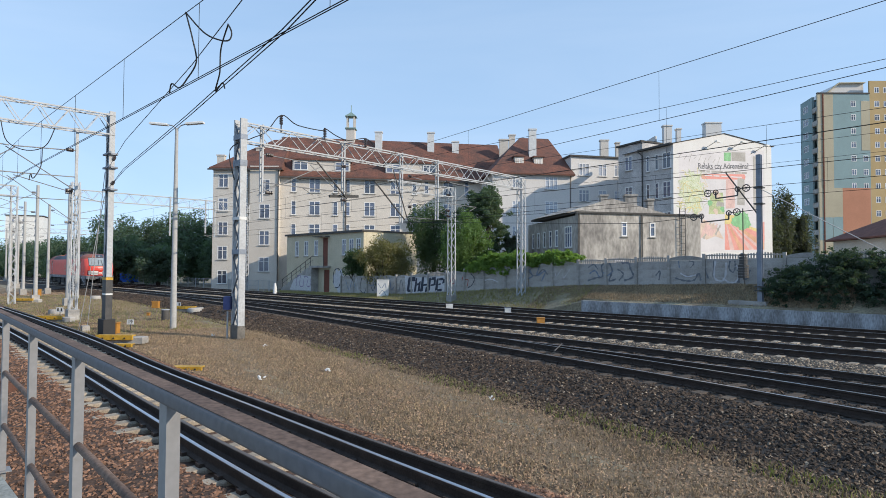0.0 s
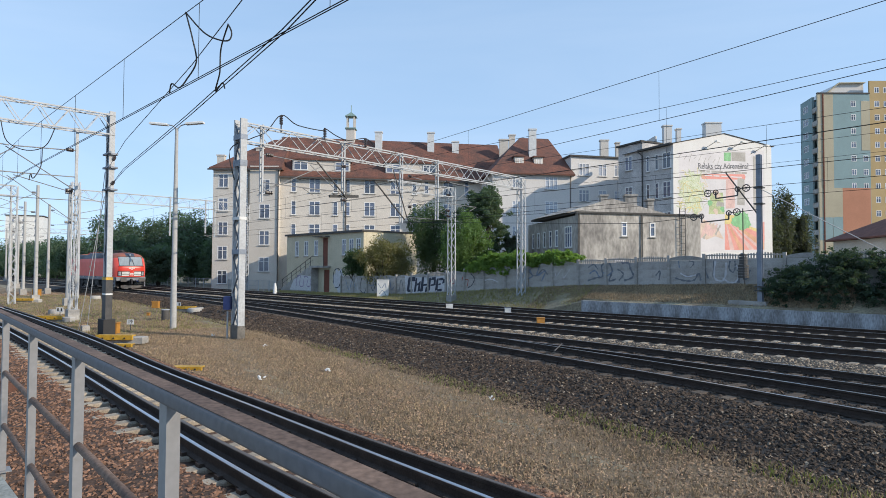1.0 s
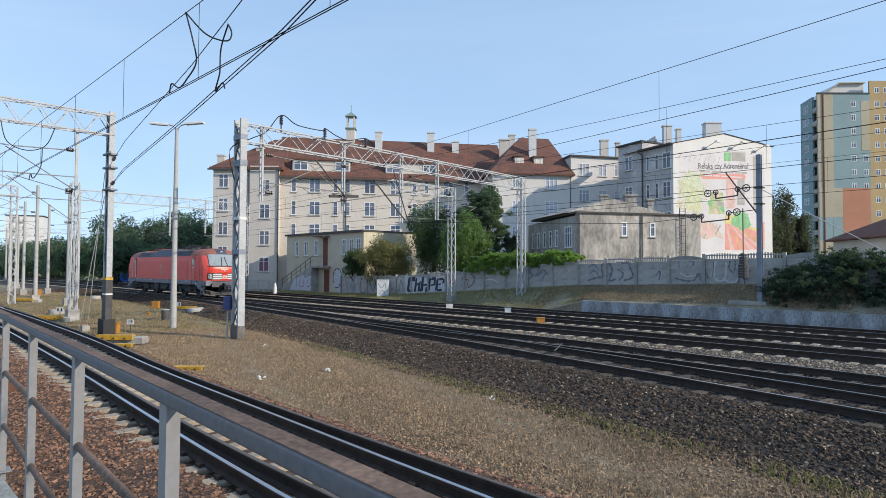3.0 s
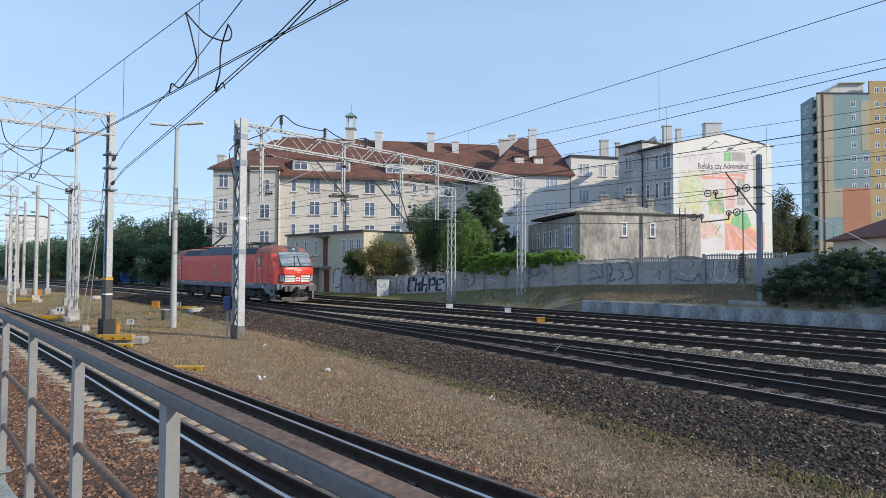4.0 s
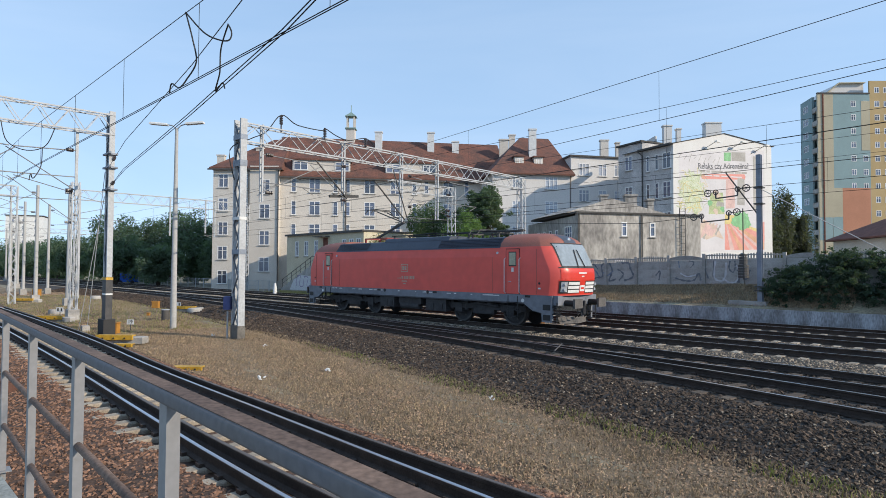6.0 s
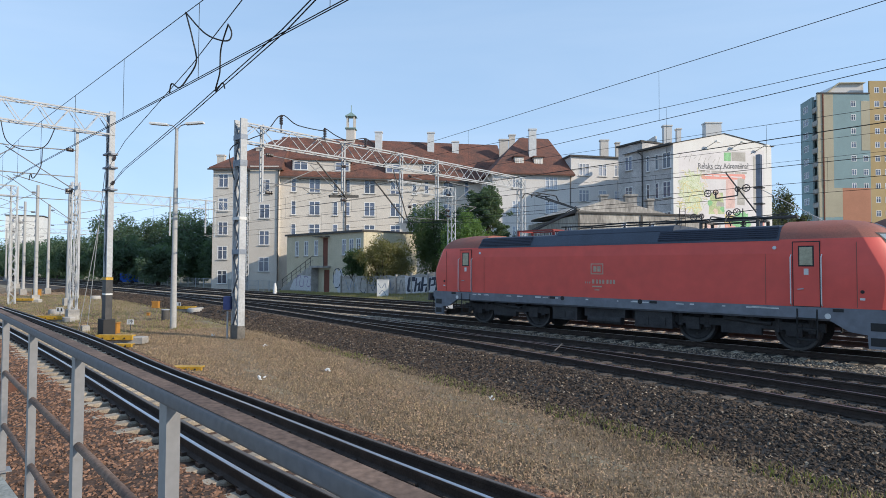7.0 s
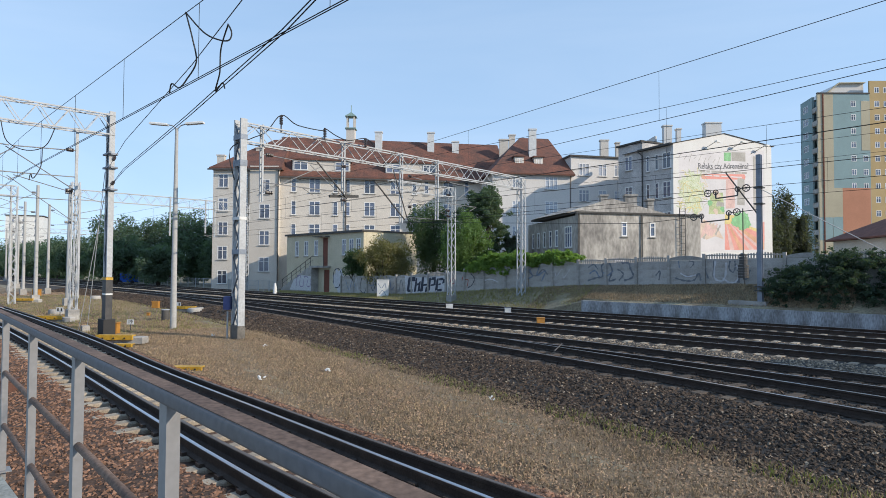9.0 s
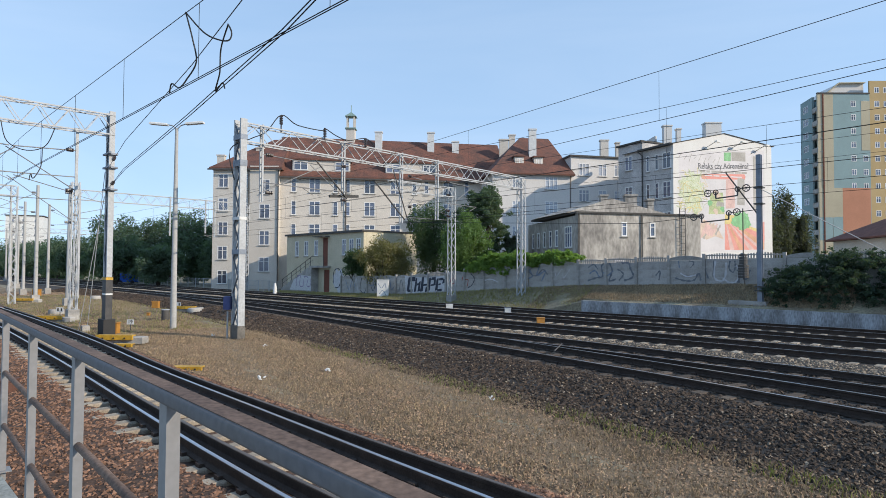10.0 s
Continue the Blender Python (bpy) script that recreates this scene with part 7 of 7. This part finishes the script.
    for lat, lon in ((8.95, -40.4), (15.9, -41.0)):
        s = thing("number_sign", "small white plate with dark bars on a post", "sign", "number signs")
        p = W(lat, lon, -0.5)
        part("post", Geo().tube(p, p + Vector((0, 0, 0.5)), 0.02), M_steel_dark, s)
        part("plate", Geo().box(-0.2, -0.035, 0.28, 0.2, -0.02, 0.54, Matrix.Translation(p)), M_white, s)
        for x in (-0.1, 0.1):
            part("bar", Geo().box(x - 0.04, -0.04, 0.33, x + 0.04, -0.036, 0.49, Matrix.Translation(p)), M_black, s)
    s = thing("shunting_signal", "low white trackside signal post", "signal")
    p = W(29.6, -52.6, -0.25)
    part("body", Geo().tube(p, p + Vector((0, 0, 0.9)), 0.22, 0.15, 10), M_white, s, "", True)
    part("head", Geo().tube(p + Vector((0, 0, 0.9)), p + Vector((0, 0, 1.15)), 0.12, 0.1, 10), M_white, s, "", True)
    s = thing("blue_sheet", "bright blue parked van far beyond the tracks", "van")
    p = W(33.0, -106, -0.4)
    part("body", Geo().box(-1.3, -0.8, 0.3, 1.0, 0.8, 1.7, Matrix.Translation(p), 0.2).box(0.9, -0.75, 0.3, 1.8, 0.75, 1.1, Matrix.Translation(p), 0.15), M_blue_sheet, s)
    for x in (-0.8, 1.1):
        part("wheel", Geo().tube(p + Vector((x, -0.82, 0.3)), p + Vector((x, -0.62, 0.3)), 0.3, n=12), M_black, s)
    s = thing("blue_box", "dark blue switch box fixed to the portal post", "box")
    p = W(11.1, -23.5, -0.5)
    part("body", Geo().box(-0.14, -0.12, 1.2, 0.14, 0.12, 1.74, Matrix.Translation(p), 0.02), M_blue, s)
    part("stand", Geo().bar(p, p + Vector((0, 0, 1.15)), 0.05, 0.05), M_steel, s)
    for lat, lon, r in ((15.9, -38.3, 0.42), (9.2, -42.4, 0.42), (16.0, -60.0, 0.42)):
        ring = thing("manhole_ring", "low weathered concrete manhole ring beside the tracks", "manhole ring", "manhole rings")
        p = W(lat, lon, -0.5)
        prof = [(r, 0.0), (r, 0.26), (r - 0.03, 0.3), (r - 0.14, 0.3), (r - 0.14, 0.1)]
        part("ring", Geo().grid([[p + Vector((q * math.cos(i * math.pi / 10), q * math.sin(i * math.pi / 10), z)) for q, z in prof] for i in range(21)]), M_concrete, ring, "", True)
        part("lid", Geo().tube(p + Vector((0, 0, 0.1)), p + Vector((0, 0, 0.27)), r - 0.14, n=20), M_concrete_dark, ring)
    litter = mat("litter paper", (0.8, 0.8, 0.78), 0.7, 0, 0.1)
    for i, (lat, lon, r) in enumerate(((9.6, -14.1, 0.07), (7.7, -14.3, 0.07), (10.1, -8.6, 0.04), (11.0, -24.6, 0.06), (10.9, -20.0, 0.05))):
        g = Geo()
        rng = random.Random(i)
        for k in range(4):
            q = W(lat + rng.uniform(-r, r), lon + rng.uniform(-r, r), -0.46 + 0.02 * k)
            a = rng.uniform(0, 6)
            g.bar(q, q + Vector((r * math.cos(a), r * math.sin(a), 0.03)), r * 0.8, r * 0.35)
        solid("litter", g, litter, "crumpled white paper litter on the gravel", "litter", "litter")
    mesh_fence = thing("wire_fence", "low wire mesh fence along the far track", "fence")
    for i in range(22):
        a, b = W(32.6, -100 + 2.4 * i, -0.35), W(32.6, -97.6 + 2.4 * i, -0.35)
        if -58 < -100 + 2.4 * i:
            break
        part("post", Geo().bar(a, a + Vector((0, 0, 1.35)), 0.06, 0.06), M_steel, mesh_fence)
        g = Geo()
        for k in range(9):
            q = a.lerp(b, (k + 0.5) / 9)
            g.bar(q + Vector((0, 0, 0.1)), q + Vector((0, 0, 1.3)), 0.02, 0.02)
        for z in (0.1, 0.7, 1.3):
            g.bar(a + Vector((0, 0, z)), b + Vector((0, 0, z)), 0.02, 0.03)
        part("mesh", g, M_steel, mesh_fence)
    sw = thing("switch_rod", "steel switch rod lying between the turnout rails", "rod")
    part("rod", Geo().tube(W(15.0, -10.3, -0.02), W(16.3, -10.9, 0.02), 0.02), M_steel_dark, sw)


def build_far_tower():
    h = thing("distant_tower", "pale distant apartment tower beyond the masts", "tower", "buildings")
    m, n = plane_frame((-178, 243), (-166, 248))
    holes = [(x, 3 + 2.9 * k, 1.4, 1.3) for k in range(7) for x in (2.2, 6.4, 10.6)]
    g = Geo()
    facade(g, m, n, -0.5, 23, holes)
    part("wall", g, M_white, h)
    for q in holes:
        window(h, m, *q, sill=False)
    part("core", Geo().box(0, 0.4, -0.5, n, 11, 22.9, m), M_white, h)
    part("roof", Geo().box(-0.3, -0.3, 23, n + 0.3, 11.3, 23.4, m), M_felt, h)


# ---- loose stones and grass ----
def main_bed(lat, lon):
    e = smooth_lerp(TRACK_JOIN, lon) if lon > -64 else 21.1
    return lerp([(e - 3.8, -0.52), (e - 2.9, -0.42), (e - 1.65, -0.2), (e - 1.3, -0.185), (e + 1.4, -0.19), (31, -0.2), (31.42, -0.24)], lat)


def near_bed(lat, lon):
    c = smooth_lerp(TRACK_NEAR, lon)
    return lerp([(c - 3.3, -0.36), (c - 1.6, -0.18), (c - 1.15, -0.17), (c - 0.9, -0.24), (c + 0.92, -0.24), (c + 1.1, -0.165), (c + 1.6, -0.19), (c + 2.1, -0.42), (c + 2.5, -0.52)], lat)


def fill(name, verts, faces, material, label, category):
    me = bpy.data.meshes.new(name)
    n, f, k = len(verts), len(faces), faces.shape[1]
    me.vertices.add(n), me.loops.add(f * k), me.polygons.add(f)
    me.vertices.foreach_set("co", verts.astype(np.float32).ravel())
    me.loops.foreach_set("vertex_index", faces.astype(np.int32).ravel())
    me.polygons.foreach_set("loop_start", np.arange(0, f * k, k, dtype=np.int32))
    me.update(calc_edges=True)
    me.shade_flat()
    me.materials.append(material)
    return tagged(new(name, me), label, category, kind="stuff")


def stones(name, spots, sizes, material, label, seed, plain=False):
    """Angular stones: squashed, twisted octahedra with cut tips."""
    rs = np.random.RandomState(seed)
    n = len(spots)
    base = np.array([(1, 0, 0), (0, 1, 0), (-1, 0, 0), (0, -1, 0), (0.35, 0.1, 0.8), (-0.3, -0.15, 0.75), (0, 0, -0.8)])
    tri = np.array([(0, 1, 4), (1, 5, 4), (1, 2, 5), (2, 3, 5), (3, 4, 5), (3, 0, 4), (1, 0, 6), (2, 1, 6), (3, 2, 6), (0, 3, 6)])
    if plain:
        base, tri = base[[0, 1, 2, 3, 4]], np.array([(0, 1, 4), (1, 2, 4), (2, 3, 4), (3, 0, 4)])
    k = len(base)
    v = base[None] * rs.uniform(0.35, 1.5, (n, k, 3)) * np.array([1.15, 1.0, 0.85]) * sizes[:, None, None]
    a = rs.uniform(0, 6.28, n)
    c, s = np.cos(a), np.sin(a)
    x, y = v[..., 0] * c[:, None] - v[..., 1] * s[:, None], v[..., 0] * s[:, None] + v[..., 1] * c[:, None]
    t = rs.uniform(-1.1, 1.1, n)
    z = v[..., 2] * np.cos(t)[:, None] + x * np.sin(t)[:, None]
    x = x * np.cos(t)[:, None] - v[..., 2] * np.sin(t)[:, None]
    out = np.stack([x, y, z], -1) + spots[:, None, :]
    faces = (tri[None] + k * np.arange(n)[:, None, None]).reshape(-1, 3)
    return fill(name, out.reshape(-1, 3), faces, material, label, "stones")


def blades(name, spots, heights, material, label, seed, width=0.006):
    rs = np.random.RandomState(seed)
    n = len(spots)
    a, lean = rs.uniform(0, 6.28, n), rs.uniform(0.1, 0.7, n)
    d = np.stack([np.cos(a), np.sin(a), np.zeros(n)], -1)
    side = np.stack([-d[:, 1], d[:, 0], np.zeros(n)], -1) * (width * rs.uniform(0.6, 1.5, n))[:, None]
    up = np.array([0, 0, 1.0])[None] * heights[:, None]
    mid, tip = spots + up * 0.55 + d * (heights * lean * 0.3)[:, None], spots + up * 0.95 + d * (heights * lean)[:, None]
    v = np.stack([spots - side, spots + side, mid + side * 0.7, tip, mid - side * 0.7], 1).reshape(-1, 3)
    f = (np.array([(0, 1, 2, 3, 4)])[None] + 5 * np.arange(n)[:, None, None]).reshape(-1, 5)
    return fill(name, v, f, material, label, "grass")


def scatter(n, lat0, lat1, lon0, lon1, height, rs, near=1.0, keep=None):
    """Random spots; near > 1 crowds them towards lon1."""
    la, lo = rs.uniform(lat0, lat1, n), lon1 - (lon1 - lon0) * rs.uniform(0, 1, n) ** near
    pts = []
    for a, b in zip(la, lo):
        if keep is None or keep(a, b):
            z = height(a, b)
            if z is not None:
                pts.append(((a + b) * S2, (a - b) * S2, z))
    return np.array(pts)


def build_loose():
    rs = np.random.RandomState(12)
    edge = lambda b: smooth_lerp(TRACK_JOIN, b)
    n = 40000
    t, b = rs.uniform(0, 1, n), 3 - 33 * rs.uniform(0, 1, n) ** 1.5
    pts = []
    for i in range(n):
        la = edge(b[i]) - 4.3 + 3.0 * t[i] ** 0.85
        pts.append(((la + b[i]) * S2, (la - b[i]) * S2, max(main_bed(la, b[i]), gravel_z(la, b[i]))))
    stones("shoulder_stones", np.array(pts), rs.uniform(0.02, 0.052, n), M_stone, "dark crushed stones on the ballast shoulder", 1)
    far = []
    for t1, b1 in zip(rs.uniform(0, 1, 14000), rs.uniform(-85, -28, 14000)):
        la = (edge(b1) if b1 > -64 else 21.1) - 4.2 + 2.9 * t1
        far.append(((la + b1) * S2, (la - b1) * S2, main_bed(la, b1)))
    stones("far_shoulder_stones", np.array(far), rs.uniform(0.035, 0.085, len(far)), M_stone, "brown crushed stones on the distant ballast shoulder", 13, True)
    # paler stones, which also stand in for sunlit specks on the shoulder
    pick = np.array(pts)[::18] + np.array([0.01, -0.01, 0.012])
    stones("pale_shoulder_stones", pick, rs.uniform(0.018, 0.04, len(pick)), M_stone_light, "scattered paler stones on the ballast shoulder", 10)
    between = lambda a, b: a > edge(b) + 1.0 and min(abs(a - 21.1), abs(a - 25.1), abs(a - 28.95), abs(a - smooth_lerp(TRACK_SPLIT, max(b, -23)))) > 1.25
    p = scatter(80000, 14.0, 30.8, -42, 2, lambda a, b: main_bed(a, b) if between(a, b) else None, rs, 1.2)
    stones("main_stones", p, rs.uniform(0.025, 0.05, len(p)), M_stone_light, "crushed stones between the main tracks", 2)
    free = lambda a, b: a > edge(b) - 1.5 and abs(abs(a - edge(b)) - 0.753) > 0.14 and abs(abs(a - smooth_lerp(TRACK_SPLIT, max(b, -23))) - 0.753) > 0.14
    p = scatter(26000, 11.0, 19.0, -24, 1, lambda a, b: main_bed(a, b) + 0.012 if free(a, b) and a < edge(b) + 4.2 else None, rs, 1.3)
    stones("turnout_stones", p, rs.uniform(0.018, 0.04, len(p)), M_stone, "dark oily crushed stones between the turnout rails", 14, True)
    nc = lambda b: smooth_lerp(TRACK_NEAR, b)
    p = scatter(66000, 0.95, 6.6, -26, 4, lambda a, b: near_bed(a, b) - (0.03 if abs(a - nc(b)) < 1.0 else 0.005), rs, 1.5, lambda a, b: abs(abs(a - nc(b)) - 0.753) > 0.12 and (abs(a - nc(b)) > 1.05 or ((b + 200) % 0.62) / 0.62 > 0.28 and ((b + 200) % 0.62) / 0.62 < 0.72))
    stones("near_stones", p, rs.uniform(0.016, 0.045, len(p)), M_stone_rust, "rust-brown crushed stones beside the platform track", 3)
    p = scatter(150000, 6.2, 12.6, -36, 1, lambda a, b: gravel_z(a, b) if a < edge(b) - 3.85 else None, rs, 1.6)
    stones("gravel_stones", p, rs.uniform(0.009, 0.032, len(p)), M_pebble, "small gravel stones between the tracks", 4, True)
    g = lambda a, b: (gravel_z(a, b) - 0.005 if (a < edge(b) - 3.8 and noise.noise(Vector((a * 0.5, b * 0.35, 0))) * 0.5 + 0.4 * noise.noise(Vector((a * 2, b * 2, 4))) > rs.uniform(-0.6, 0.5)) else None)
    p = scatter(130000, 6.6, 13.2, -34, 1, g, rs, 1.5)
    blades("dry_grass", p, rs.uniform(0.02, 0.12, len(p)), M_grass_dry, "thin dry grass over the gravel", 5, 0.004)
    p = scatter(34000, 7.5, 18.0, -80, -33, lambda a, b: gravel_z(a, b) if a < edge(max(b, -64)) - 3.9 else None, rs, 1.3)
    stones("far_gravel_stones", p, rs.uniform(0.02, 0.05, len(p)), M_pebble, "brown gravel stones further along the tracks", 15, True)
    p = scatter(24000, 6.6, 16.5, -70, -28, g, rs, 1.2)
    blades("far_dry_grass", p, rs.uniform(0.05, 0.16, len(p)), M_grass, "thin green and dry grass further along", 6, 0.012)
    ge = lambda a, b: (max(main_bed(a, b), gravel_z(a, b)) if abs(a - edge(b) + 4.1) < 0.35 and noise.noise(Vector((b * 0.7, 2, 0))) > rs.uniform(-0.3, 0.4) else None)
    p = scatter(34000, 8.0, 15, -20, 1, ge, rs, 1.4)
    blades("edge_grass", p, rs.uniform(0.03, 0.15, len(p)), M_grass_green, "tufts of grass along the ballast toe", 7, 0.005)
    p = scatter(30000, 31.7, 34.4, -24, -6, lambda a, b: bank(a, b), rs)
    blades("bank_grass", p, rs.uniform(0.03, 0.12, len(p)), M_grass_dry, "short grass on the bank before the concrete fence", 8, 0.015)
    p = scatter(16000, 31.4, 34.4, -60, -20, lambda a, b: bank(a, b), rs)
    blades("verge_grass", p, rs.uniform(0.05, 0.18, len(p)), M_grass, "rough grass below the concrete fence", 9, 0.02)


# ---- build ----
build_ground()
build_tracks()
build_platform_fence()
build_masts()
gable_frame, gable_len = build_tenement()
build_low_buildings()
build_tower_block()
build_bank_walls()
build_trees()
build_wires()
build_more_masts()
build_graffiti()
build_mural(gable_frame)
build_trackside()
build_far_tower()
build_loose()
locomotive = build_locomotive()


def motions():
    """The locomotive runs along the main track; its wheels roll."""
    run = LOCO_RUN
    walk(locomotive, [(t, Matrix.Translation(W(21.1, b)) @ Matrix.Rotation(-math.pi / 4, 4, "Z")) for t, b in run])
    times = [i / 15 for i in range(151)]
    for ws, x in WHEELS:
        rows = []
        for t in times:
            b = lerp(run, t)
            rows.append((t, Matrix.Translation((x, 0, 0.625)) @ Matrix.Rotation(b / 0.625, 4, "Y")))
        walk(ws, rows)


# seconds and the place of its middle along the track
LOCO_RUN = [(float(t), -86.45 + 10.71 * t) for t in range(11)]
motions()
